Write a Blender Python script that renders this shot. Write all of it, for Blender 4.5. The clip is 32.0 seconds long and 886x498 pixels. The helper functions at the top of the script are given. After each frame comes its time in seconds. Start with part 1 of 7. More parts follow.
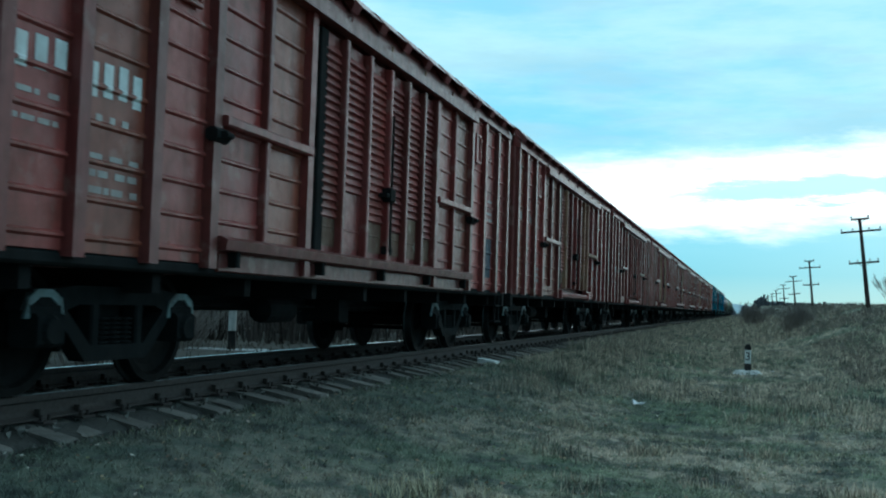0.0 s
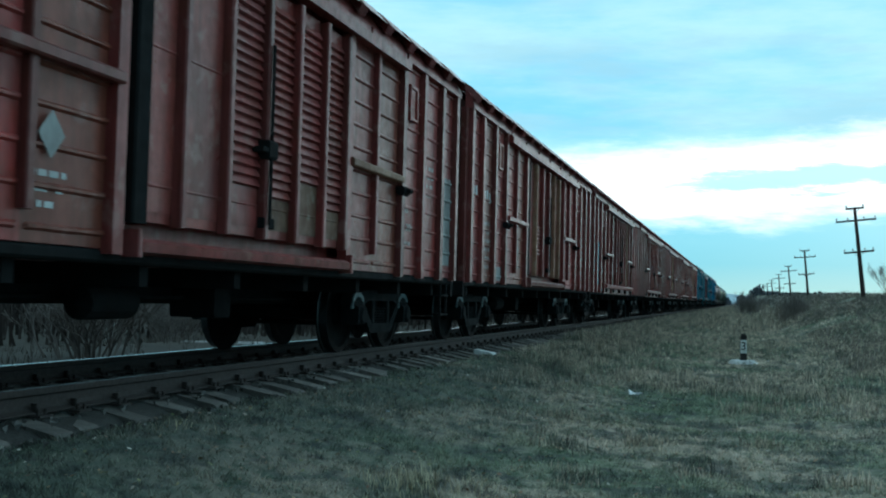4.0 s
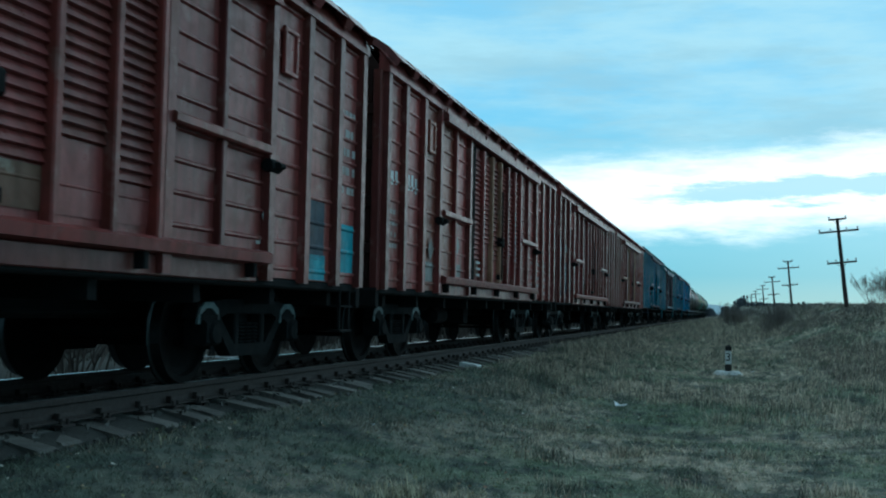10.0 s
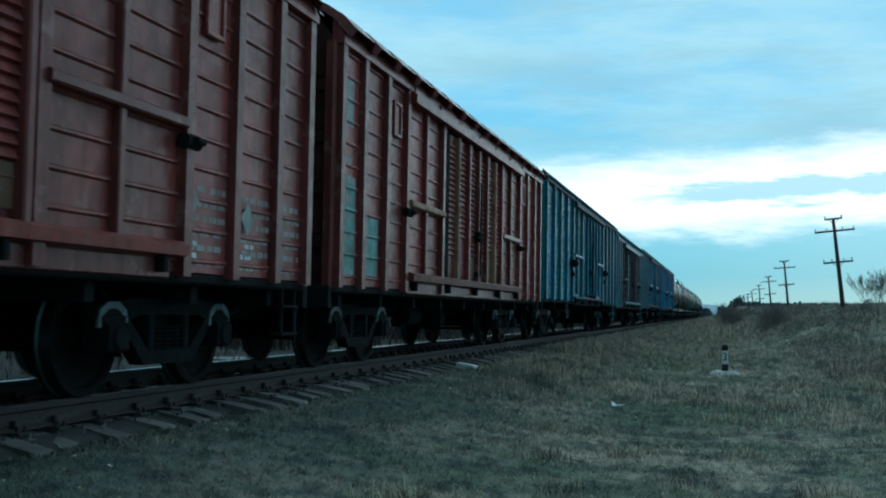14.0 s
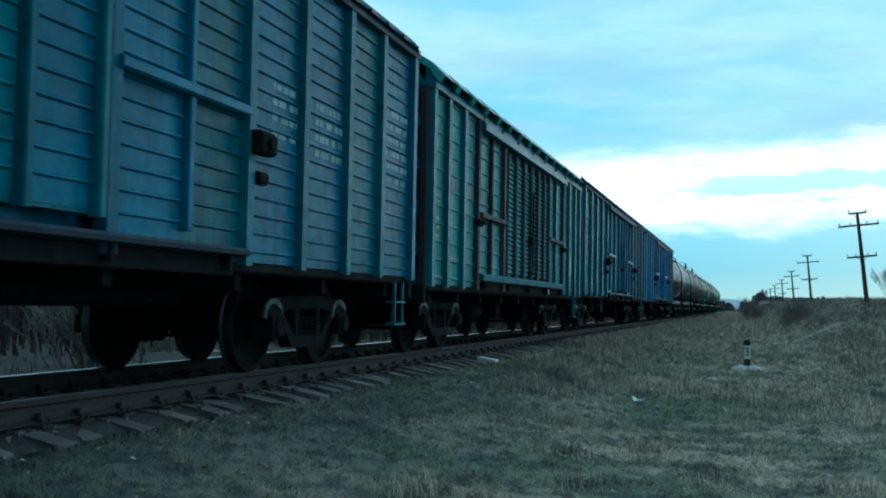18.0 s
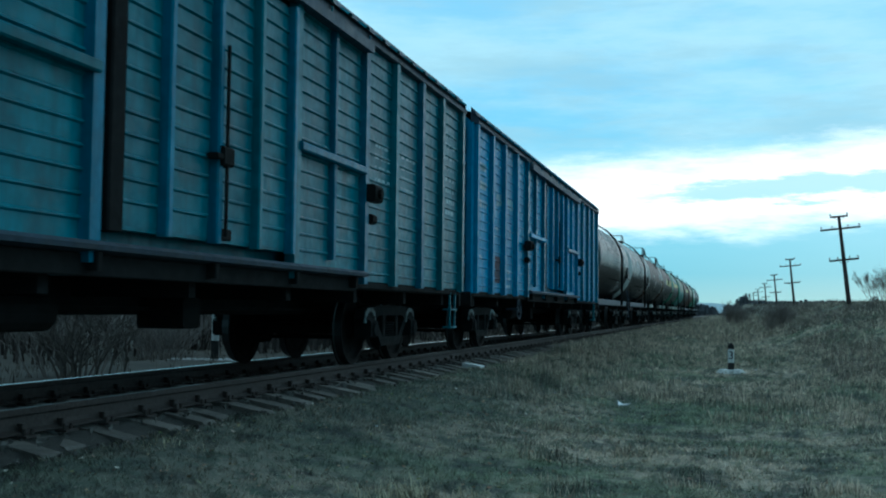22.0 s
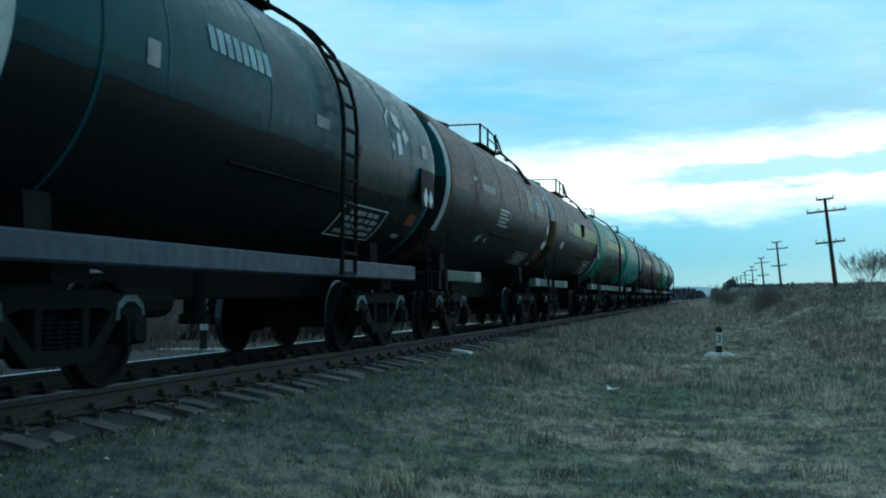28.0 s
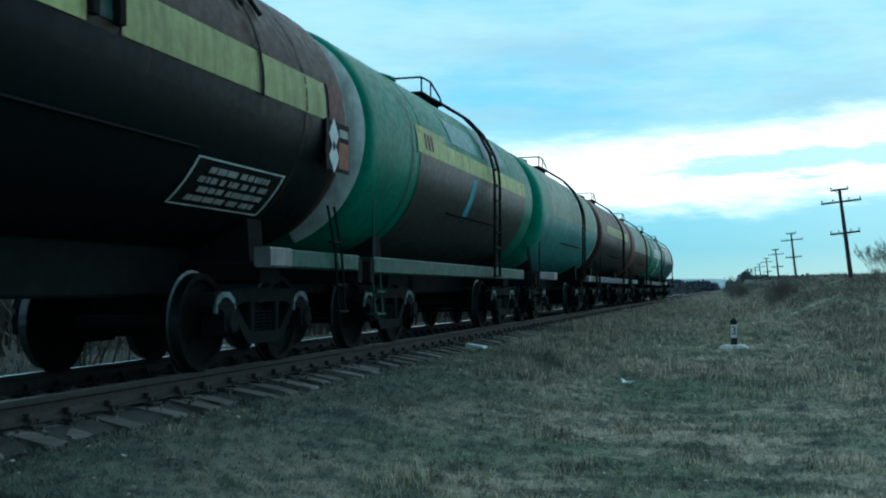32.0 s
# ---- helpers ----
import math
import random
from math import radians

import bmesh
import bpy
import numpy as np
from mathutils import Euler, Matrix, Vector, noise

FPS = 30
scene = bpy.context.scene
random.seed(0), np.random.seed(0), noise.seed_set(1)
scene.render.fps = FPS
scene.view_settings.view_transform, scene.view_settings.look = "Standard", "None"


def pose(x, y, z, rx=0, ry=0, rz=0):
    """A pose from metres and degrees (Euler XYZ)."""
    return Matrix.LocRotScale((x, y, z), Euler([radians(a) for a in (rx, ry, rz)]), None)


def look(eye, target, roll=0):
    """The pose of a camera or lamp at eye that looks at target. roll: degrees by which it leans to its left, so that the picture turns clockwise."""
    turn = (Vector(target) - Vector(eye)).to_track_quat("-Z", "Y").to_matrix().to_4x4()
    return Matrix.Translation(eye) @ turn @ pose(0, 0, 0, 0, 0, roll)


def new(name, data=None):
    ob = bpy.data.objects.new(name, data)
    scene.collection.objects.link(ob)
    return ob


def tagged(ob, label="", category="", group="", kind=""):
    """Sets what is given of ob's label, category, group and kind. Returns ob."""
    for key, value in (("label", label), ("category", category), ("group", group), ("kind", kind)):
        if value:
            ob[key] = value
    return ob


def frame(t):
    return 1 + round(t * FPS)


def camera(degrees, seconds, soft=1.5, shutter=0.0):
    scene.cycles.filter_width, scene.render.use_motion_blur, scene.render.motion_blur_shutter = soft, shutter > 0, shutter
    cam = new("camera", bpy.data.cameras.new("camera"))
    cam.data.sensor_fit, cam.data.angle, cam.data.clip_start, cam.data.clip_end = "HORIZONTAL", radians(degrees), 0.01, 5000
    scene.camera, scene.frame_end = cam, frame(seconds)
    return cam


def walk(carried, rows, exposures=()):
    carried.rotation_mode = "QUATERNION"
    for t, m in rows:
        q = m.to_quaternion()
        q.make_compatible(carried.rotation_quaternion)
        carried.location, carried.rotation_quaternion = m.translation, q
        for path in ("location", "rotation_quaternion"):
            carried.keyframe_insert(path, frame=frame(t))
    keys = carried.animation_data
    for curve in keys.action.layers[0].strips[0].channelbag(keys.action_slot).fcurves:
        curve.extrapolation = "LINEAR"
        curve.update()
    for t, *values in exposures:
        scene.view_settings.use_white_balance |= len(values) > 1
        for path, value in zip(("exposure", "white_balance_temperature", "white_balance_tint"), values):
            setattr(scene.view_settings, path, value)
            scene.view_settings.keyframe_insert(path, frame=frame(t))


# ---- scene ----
# ---------------------------------------------------------------- camera
EYE = (0.0, 0.0, 0.746)          # rail tops lie at z = 0, the track runs along y
TRACK_X = -5.78


def view(yaw, pitch, roll):
    a, b = radians(yaw), radians(pitch)
    way = Vector((-math.sin(a) * math.cos(b), math.cos(a) * math.cos(b), math.sin(b)))
    return look(EYE, Vector(EYE) + way * 10, roll)


cam = camera(44.8, 32.0, soft=2.0, shutter=0.12)
walk(cam, [
    (0, view(15.90, 2.94, 1.80)), (0.5, view(15.84, 2.88, 1.97)), (1, view(15.78, 2.79, 1.83)),
    (1.5, view(15.72, 2.70, 1.97)), (2, view(15.66, 2.58, 1.97)), (2.5, view(15.66, 2.61, 1.86)),
    (3, view(15.56, 2.79, 1.97)), (3.5, view(15.81, 2.44, 1.59)), (5.5, view(15.07, 2.83, 0.91)),
    (6, view(15.07, 2.79, 0.86)), (6.5, view(15.09, 2.99, 0.99)), (7, view(15.10, 3.04, 1.00)),
    (7.5, view(15.10, 3.27, 0.91)), (8, view(15.05, 3.53, 0.90)), (8.5, view(14.80, 3.55, 0.76)),
    (9, view(14.59, 3.22, 0.96)), (9.5, view(14.85, 2.98, 1.19)), (10, view(14.87, 3.19, 1.15)),
    (10.5, view(15.02, 3.29, 1.29)), (11, view(14.98, 3.44, 1.34)), (11.5, view(15.07, 3.61, 1.06)),
    (12, view(14.93, 3.58, 0.80)), (12.5, view(14.69, 3.41, 0.14)), (13, view(14.54, 3.31, 0.66)),
    (13.5, view(14.66, 3.22, 1.04)), (15.5, view(14.83, 3.29, 0.69)), (16, view(14.87, 3.27, 0.89)),
    (16.5, view(15.23, 3.12, 1.29)), (17, view(15.49, 2.86, 1.41)), (17.5, view(15.66, 2.82, 1.18)),
    (18, view(15.80, 2.90, 1.08)), (18.5, view(15.71, 2.97, 0.63)), (19, view(15.51, 3.02, 0.52)),
    (19.5, view(15.43, 3.23, 0.52)), (20, view(15.57, 3.24, 0.46)), (20.5, view(15.57, 3.29, 0.62)),
    (21, view(15.46, 3.22, 0.54)), (21.5, view(15.06, 3.24, 0.50)), (22, view(14.96, 3.24, 0.63)),
    (22.5, view(15.04, 3.24, 0.56)), (23, view(15.07, 3.31, 0.12)), (23.5, view(15.09, 3.17, 0.02)),
    (24, view(15.12, 2.79, -0.25)), (24.5, view(15.02, 2.43, -0.37)), (26.5, view(14.35, 2.47, -0.58)),
    (27, view(14.13, 2.52, -0.60)), (27.5, view(14.18, 2.39, 0.11)), (28, view(14.31, 2.54, -0.06)),
    (28.5, view(14.44, 2.57, -0.38)), (29, view(14.61, 2.70, -0.50)), (29.5, view(14.72, 2.70, -0.53)),
    (30, view(15.05, 2.69, -0.30)), (30.5, view(15.18, 2.53, -0.56)), (31, view(14.96, 2.43, -0.60)),
    (31.5, view(15.07, 2.34, -0.59)), (32, view(15.02, 2.26, -0.59)),
], exposures=[(0, 0.20, 5750, 0), (4, 0.20, 5750, 0), (9, -0.02, 5600, 0), (13.5, -0.08, 5560, 0), (17, 0.14, 5520, 0), (20, 0.15, 5550, 0), (23, 0.0, 5500, 0), (27, 0.05, 5450, 0), (30, 0.08, 5500, 0), (32, 0.12, 5600, 0)])

# ---------------------------------------------------------------- sky and light
SUN_EL, SUN_AZ = radians(7.0), radians(10.0)


def build_world():
    w = bpy.data.worlds.new("evening_sky")
    scene.world = w
    w.use_nodes = True
    nt = w.node_tree
    n, ln = nt.nodes, nt.links
    n.clear()
    out, bg = n.new("ShaderNodeOutputWorld"), n.new("ShaderNodeBackground")
    ln.new(bg.outputs[0], out.inputs[0])

    def math_node(op, a, b=None, clamp=False):
        m = n.new("ShaderNodeMath")
        m.operation, m.use_clamp = op, clamp
        for k, v in ((0, a), (1, b)):
            if v is None:
                continue
            if isinstance(v, (int, float)):
                m.inputs[k].default_value = v
            else:
                ln.new(v, m.inputs[k])
        return m.outputs[0]

    def mix(f, a, b):
        m = n.new("ShaderNodeMix")
        m.data_type = "RGBA"
        for k, v in ((0, f), (6, a), (7, b)):
            if isinstance(v, (int, float)):
                m.inputs[k].default_value = v
            elif isinstance(v, tuple):
                m.inputs[k].default_value = (*v, 1)
            else:
                ln.new(v, m.inputs[k])
        return m.outputs[2]

    def smooth(x, lo, hi):
        m = n.new("ShaderNodeMapRange")
        m.interpolation_type = "SMOOTHSTEP"
        ln.new(x, m.inputs[0])
        m.inputs[1].default_value, m.inputs[2].default_value = lo, hi
        return m.outputs[0]

    co = n.new("ShaderNodeTexCoord")
    sep = n.new("ShaderNodeSeparateXYZ")
    ln.new(co.outputs["Generated"], sep.inputs[0])
    x, y, z = sep.outputs
    az = math_node("ARCTAN2", x, y)
    sky = n.new("ShaderNodeTexSky")
    sky.sky_type, sky.sun_disc = "NISHITA", False
    sky.sun_elevation, sky.sun_rotation = SUN_EL, SUN_AZ
    sky.air_density, sky.dust_density, sky.ozone_density = 1.0, 1.5, 3.0
    gain = n.new("ShaderNodeVectorMath")
    gain.operation = "SCALE"
    ln.new(sky.outputs[0], gain.inputs[0])
    gain.inputs["Scale"].default_value = 0.10
    # clear air: pale cyan low down, bluer overhead
    ramp = n.new("ShaderNodeValToRGB")
    e = ramp.color_ramp.elements
    e[0].position, e[0].color = 0.0, (0.44, 0.76, 0.74, 1)
    e[1].position, e[1].color = 1.0, (0.60, 0.88, 1.06, 1)
    for p, c in ((0.035, (0.24, 0.69, 0.82, 1)), (0.10, (0.29, 0.80, 1.00, 1)), (0.20, (0.33, 0.78, 1.05, 1)), (0.40, (0.45, 0.82, 1.06, 1))):
        k = e.new(p)
        k.color = c
    ln.new(z, ramp.inputs[0])
    air = mix(0.05, ramp.outputs[0], gain.outputs[0])
    # cloud layers drawn out along the horizon
    vec = n.new("ShaderNodeCombineXYZ")
    ln.new(math_node("MULTIPLY", az, 2.2), vec.inputs[0])
    ln.new(math_node("MULTIPLY", z, 11.0), vec.inputs[1])

    def clouds(scale, detail, shift, rough=0.55):
        mp = n.new("ShaderNodeMapping")
        ln.new(vec.outputs[0], mp.inputs[0])
        mp.inputs[1].default_value = (shift, shift * 0.7, 0)
        t = n.new("ShaderNodeTexNoise")
        ln.new(mp.outputs[0], t.inputs[0])
        t.inputs["Scale"].default_value, t.inputs["Detail"].default_value, t.inputs["Roughness"].default_value = scale, detail, rough
        return t.outputs[0]

    veil = smooth(clouds(1.6, 7, 3.1, 0.6), 0.32, 0.62)
    col = mix(math_node("MULTIPLY", math_node("MULTIPLY", veil, smooth(z, 0.03, 0.13)), 0.80), air, (0.68, 0.98, 1.03))
    grey = math_node("MULTIPLY", smooth(clouds(2.0, 8, 8.4, 0.62), 0.44, 0.66), smooth(z, 0.11, 0.17))
    col = mix(math_node("MULTIPLY", grey, 0.6), col, (0.48, 0.74, 0.82))
    # the low sun's glow behind two long streaks of cloud
    wob = math_node("MULTIPLY", math_node("SUBTRACT", clouds(4.2, 9, 1.3, 0.66), 0.5), 0.062)
    zb = math_node("SUBTRACT", math_node("ADD", z, wob), math_node("MULTIPLY", az, 0.06))
    band = math_node("MULTIPLY", smooth(zb, 0.060, 0.094), math_node("SUBTRACT", 1.0, smooth(zb, 0.122, 0.158)))
    reach = math_node("MULTIPLY", smooth(az, -0.42, -0.10), math_node("SUBTRACT", 1.0, smooth(az, 0.35, 0.9)))
    glow = math_node("MULTIPLY", band, reach)
    slot = math_node("MULTIPLY", smooth(az, -0.15, 0.08), 0.014)
    near = math_node("ABSOLUTE", math_node("SUBTRACT", zb, 0.110))
    gap = math_node("MULTIPLY", smooth(math_node("SUBTRACT", slot, near), -0.003, 0.006), smooth(az, -0.15, -0.02))
    glow = math_node("MULTIPLY", glow, math_node("SUBTRACT", 1.0, math_node("MULTIPLY", gap, 0.85)))
    col = mix(glow, col, (1.58, 1.56, 1.48))
    ln.new(col, bg.inputs[0])
    # the evening sky is dimmer away from the sunset
    ln.new(math_node("MULTIPLY", math_node("ADD", math_node("MULTIPLY", smooth(y, -0.65, 0.30), 0.54), 0.46), 0.85), bg.inputs[1])


def build_sun():
    d = bpy.data.lights.new("sun", "SUN")
    d.energy, d.angle, d.color = 0.5, radians(60), (1.0, 0.94, 0.86)
    s = new("sun", d)
    way = Vector((math.sin(SUN_AZ) * math.cos(SUN_EL), math.cos(SUN_AZ) * math.cos(SUN_EL), math.sin(SUN_EL)))
    s.matrix_world = look(way * 50, (0, 0, 0))


build_world()
build_sun()

# ---------------------------------------------------------------- materials


def material(name, colour, other=None, rough=0.7, metal=0.0, grain=9.0, blotch=1.3, mixing=0.5, dirt=None, dirt_amount=0.0,
             streak=0.0, bump=0.15, per_object=0.0, spec=0.4, island=0.0, chips=None):
    """Two scales of variation: fine grain and wide blotches, with upright run-off streaks and a vary-by-object tone."""
    m = bpy.data.materials.new(name)
    m.use_nodes = True
    nt = m.node_tree
    n, ln = nt.nodes, nt.links
    p = n["Principled BSDF"]
    p.inputs["Metallic"].default_value = metal
    p.inputs["Specular IOR Level"].default_value = spec
    co = n.new("ShaderNodeTexCoord")
    info = n.new("ShaderNodeObjectInfo")
    off = n.new("ShaderNodeVectorMath")
    off.operation = "MULTIPLY_ADD"
    ln.new(info.outputs["Random"], off.inputs[0])
    off.inputs[1].default_value = (37.0, 23.0, 11.0)
    ln.new(co.outputs["Object"], off.inputs[2])

    def noise_tex(scale, detail, stretch=None):
        src = off.outputs[0]
        if stretch:
            mp = n.new("ShaderNodeMapping")
            ln.new(src, mp.inputs[0])
            mp.inputs[3].default_value = stretch
            src = mp.outputs[0]
        t = n.new("ShaderNodeTexNoise")
        ln.new(src, t.inputs[0])
        t.inputs["Scale"].default_value, t.inputs["Detail"].default_value, t.inputs["Roughness"].default_value = scale, detail, 0.6
        return t.outputs[0]

    def remap(v, lo, hi, a=0.0, b=1.0):
        r = n.new("ShaderNodeMapRange")
        ln.new(v, r.inputs[0])
        for i, q in enumerate((lo, hi, a, b)):
            r.inputs[i + 1].default_value = q
        return r.outputs[0]

    def mix(f, a, b):
        k = n.new("ShaderNodeMix")
        k.data_type = "RGBA"
        if isinstance(f, float):
            k.inputs[0].default_value = f
        else:
            ln.new(f, k.inputs[0])
        for i, v in ((6, a), (7, b)):
            if isinstance(v, tuple):
                k.inputs[i].default_value = (*v, 1)
            else:
                ln.new(v, k.inputs[i])
        return k.outputs[2]

    other = other or tuple(c * 0.6 for c in colour)
    wide, fine = noise_tex(blotch, 5), noise_tex(grain, 8)
    col = mix(remap(wide, 0.35, 0.68, 0.0, mixing), colour, other)
    col = mix(remap(fine, 0.40, 0.75, 0.0, 0.45), col, tuple(c * 0.55 for c in other))
    if streak:
        s = noise_tex(7.0, 4, (1.0, 1.0, 0.08))
        col = mix(remap(s, 0.46, 0.64, 0.0, streak), col, tuple(c * 0.45 for c in colour))
    if dirt:
        d = noise_tex(2.7, 6)
        col = mix(remap(d, 0.48, 0.66, 0.0, dirt_amount), col, dirt)
    if chips:
        c = noise_tex(3.6, 9)
        col = mix(remap(c, 0.58, 0.66, 0.0, 0.45), col, chips)
    if per_object or island:
        g = n.new("ShaderNodeNewGeometry")
        hv = n.new("ShaderNodeHueSaturation")
        amount = per_object or island
        ln.new(remap(info.outputs["Random"] if per_object else g.outputs["Random Per Island"], 0.0, 1.0, 1.0 - amount, 1.0 + amount), hv.inputs["Value"])
        ln.new(col, hv.inputs["Color"])
        col = hv.outputs[0]
    ln.new(col, p.inputs["Base Color"])
    ln.new(remap(fine, 0.3, 0.7, max(rough - 0.12, 0.05), min(rough + 0.12, 1.0)), p.inputs["Roughness"])
    if bump:
        b = n.new("ShaderNodeBump")
        b.inputs["Strength"].default_value, b.inputs["Distance"].default_value = bump, 0.02
        ln.new(fine, b.inputs["Height"])
        ln.new(b.outputs[0], p.inputs["Normal"])
    return m


RUST = (0.105, 0.032, 0.018)
MAT = {}


def paint(name, c, other=None, dirt=RUST, amount=0.5, rough=0.6, streak=0.55, per=0.17, spec=0.18, chips=None):
    MAT[name] = material(name, c, other, rough=rough, spec=spec, dirt=dirt, dirt_amount=amount, streak=streak, bump=0.12, per_object=per, mixing=0.75, chips=chips)
    return MAT[name]


paint("red_oxide", (0.3604, 0.0505, 0.0426), (0.2240, 0.0890, 0.0882), chips=(0.30, 0.170, 0.145), spec=0.20, rough=0.38, streak=0.75)
paint("red_oxide_faded", (0.3744, 0.0798, 0.0684), (0.2382, 0.0574, 0.0520), chips=(0.30, 0.170, 0.145), spec=0.20, rough=0.38, streak=0.75)
paint("brown_oxide", (0.3056, 0.0593, 0.0480), (0.1604, 0.0581, 0.0552), chips=(0.30, 0.170, 0.145), spec=0.20, rough=0.38, streak=0.75)
paint("ochre_brown", (0.2664, 0.0726, 0.0473), (0.1702, 0.0488, 0.0371), chips=(0.30, 0.170, 0.145), spec=0.20, rough=0.38, streak=0.75)
paint("door_stain", (0.205, 0.118, 0.078), (0.130, 0.062, 0.046), amount=0.5, chips=(0.40, 0.36, 0.30), spec=0.2)
paint("green_wash", (0.20, 0.36, 0.34), (0.14, 0.22, 0.20), dirt=(0.12, 0.07, 0.05), amount=0.6, chips=(0.40, 0.46, 0.44))
# wagon ends: the shade between coupled wagons is put into these dark colours
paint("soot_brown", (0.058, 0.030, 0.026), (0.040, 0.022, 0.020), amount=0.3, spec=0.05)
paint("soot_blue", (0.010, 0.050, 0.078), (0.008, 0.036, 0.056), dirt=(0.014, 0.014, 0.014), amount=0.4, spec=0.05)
paint("rust_post", (0.3750, 0.2125, 0.1375), (0.2500, 0.1125, 0.0750), amount=0.5, chips=(0.34, 0.29, 0.22), spec=0.2)
paint("blue_paint", (0.0100, 0.1782, 0.2850), (0.0090, 0.1274, 0.2150), dirt=(0.022, 0.056, 0.074), amount=0.35, chips=(0.040, 0.140, 0.180), spec=0.08, rough=0.40)
paint("bright_blue_paint", (0.008, 0.262, 0.470), (0.007, 0.200, 0.370), dirt=(0.016, 0.100, 0.165), amount=0.3, chips=(0.030, 0.170, 0.270), spec=0.06, rough=0.42)
paint("teal_paint", (0.0110, 0.1802, 0.2349), (0.0099, 0.1267, 0.1718), dirt=(0.030, 0.056, 0.060), amount=0.4, chips=(0.040, 0.135, 0.165), spec=0.08, rough=0.40)
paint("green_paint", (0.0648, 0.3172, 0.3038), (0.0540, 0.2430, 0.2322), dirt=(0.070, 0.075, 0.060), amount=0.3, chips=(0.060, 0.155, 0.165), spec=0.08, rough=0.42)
paint("purple_rust", (0.062, 0.062, 0.082), (0.05, 0.045, 0.055), amount=0.3, spec=0.08)
paint("turquoise_patch", (0.069, 0.413, 0.500), (0.050, 0.312, 0.400), amount=0.35, per=0.08, chips=(0.34, 0.44, 0.44))
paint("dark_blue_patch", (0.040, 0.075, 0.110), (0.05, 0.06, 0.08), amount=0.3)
paint("grey_patch", (0.13, 0.13, 0.12), (0.09, 0.09, 0.09), amount=0.3)
paint("pale_patch", (0.36, 0.36, 0.355), (0.25, 0.235, 0.225), amount=0.35)
paint("stencil_white", (0.74, 0.75, 0.75), (0.56, 0.55, 0.54), amount=0.3, dirt=(0.30, 0.20, 0.18), streak=0.2)
paint("stencil_faded", (0.50, 0.47, 0.46), (0.36, 0.28, 0.26), amount=0.4, dirt=(0.24, 0.13, 0.11), streak=0.3)
paint("stencil_pale", (0.50, 0.48, 0.47), (0.36, 0.30, 0.28), amount=0.4, dirt=(0.18, 0.12, 0.11), streak=0.3)
paint("stencil_cool", (0.40, 0.54, 0.57), (0.22, 0.38, 0.43), amount=0.4, dirt=(0.06, 0.12, 0.14), streak=0.3)
paint("grey_tank", (0.021, 0.086, 0.103), (0.016, 0.068, 0.083), dirt=(0.014, 0.044, 0.053), amount=0.4, rough=0.30, spec=0.018, streak=0.2)
paint("pale_tank", (0.70, 0.72, 0.69), (0.55, 0.57, 0.55), dirt=(0.27, 0.28, 0.25), amount=0.35, rough=0.6)
paint("brown_tank", (0.0710, 0.0348, 0.0248), (0.0449, 0.0272, 0.0219), dirt=(0.030, 0.024, 0.020), amount=0.6, rough=0.45, spec=0.04, streak=0.25)
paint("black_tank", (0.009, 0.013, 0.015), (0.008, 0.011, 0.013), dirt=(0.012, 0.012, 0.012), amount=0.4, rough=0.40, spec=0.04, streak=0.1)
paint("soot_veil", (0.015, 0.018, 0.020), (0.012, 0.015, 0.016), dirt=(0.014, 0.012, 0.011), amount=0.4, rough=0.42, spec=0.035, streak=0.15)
paint("ochre_patch", (0.100, 0.072, 0.030), (0.070, 0.048, 0.024), amount=0.4, spec=0.05)
paint("head_green", (0.012, 0.085, 0.068), (0.010, 0.060, 0.050), dirt=(0.02, 0.03, 0.03), amount=0.4, spec=0.05)
# teal-grey tanks: topmost step of the shade put into their lower sides
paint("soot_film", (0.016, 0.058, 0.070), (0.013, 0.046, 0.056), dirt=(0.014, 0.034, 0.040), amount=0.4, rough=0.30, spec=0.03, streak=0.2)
paint("green_tank", (0.010, 0.225, 0.140), (0.012, 0.160, 0.105), dirt=(0.025, 0.07, 0.05), amount=0.35, rough=0.45, spec=0.05, streak=0.25)
paint("cream_tank", (0.32, 0.36, 0.28), (0.22, 0.27, 0.20), dirt=(0.10, 0.11, 0.08), amount=0.4, rough=0.6)
paint("red_tank", (0.150, 0.050, 0.045), (0.09, 0.045, 0.04), amount=0.4, rough=0.62)
paint("yellow_band", (0.5200, 0.5070, 0.2080), (0.4160, 0.4160, 0.1820), dirt=(0.17, 0.17, 0.09), amount=0.35)
paint("beam_grey", (0.0536, 0.0790, 0.1132), (0.0351, 0.0500, 0.0711), dirt=(0.05, 0.05, 0.05), amount=0.5)
paint("beam_tip", (0.2940, 0.2940, 0.2800), (0.1960, 0.1820, 0.1680), dirt=(0.12, 0.11, 0.09), amount=0.4)
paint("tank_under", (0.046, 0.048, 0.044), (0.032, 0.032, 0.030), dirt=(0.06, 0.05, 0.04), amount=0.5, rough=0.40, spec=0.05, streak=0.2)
paint("beam_green", (0.0173, 0.0950, 0.0720), (0.0173, 0.0634, 0.0490), dirt=(0.04, 0.05, 0.04), amount=0.5)
paint("orange_mark", (0.2940, 0.0715, 0.0240), (0.1750, 0.0440, 0.0180), amount=0.3)
paint("sign_black", (0.014, 0.017, 0.019), (0.02, 0.02, 0.02), amount=0.1, spec=0.03)
paint("post_white", (0.78, 0.78, 0.76), (0.60, 0.59, 0.57), dirt=(0.22, 0.20, 0.18), amount=0.4)
paint("post_black", (0.02, 0.02, 0.022), (0.035, 0.033, 0.03), dirt=(0.08, 0.07, 0.06), amount=0.3)
paint("bogie_pale", (0.1900, 0.2520, 0.2625), (0.1140, 0.1470, 0.1470), dirt=(0.02, 0.02, 0.02), amount=0.8)
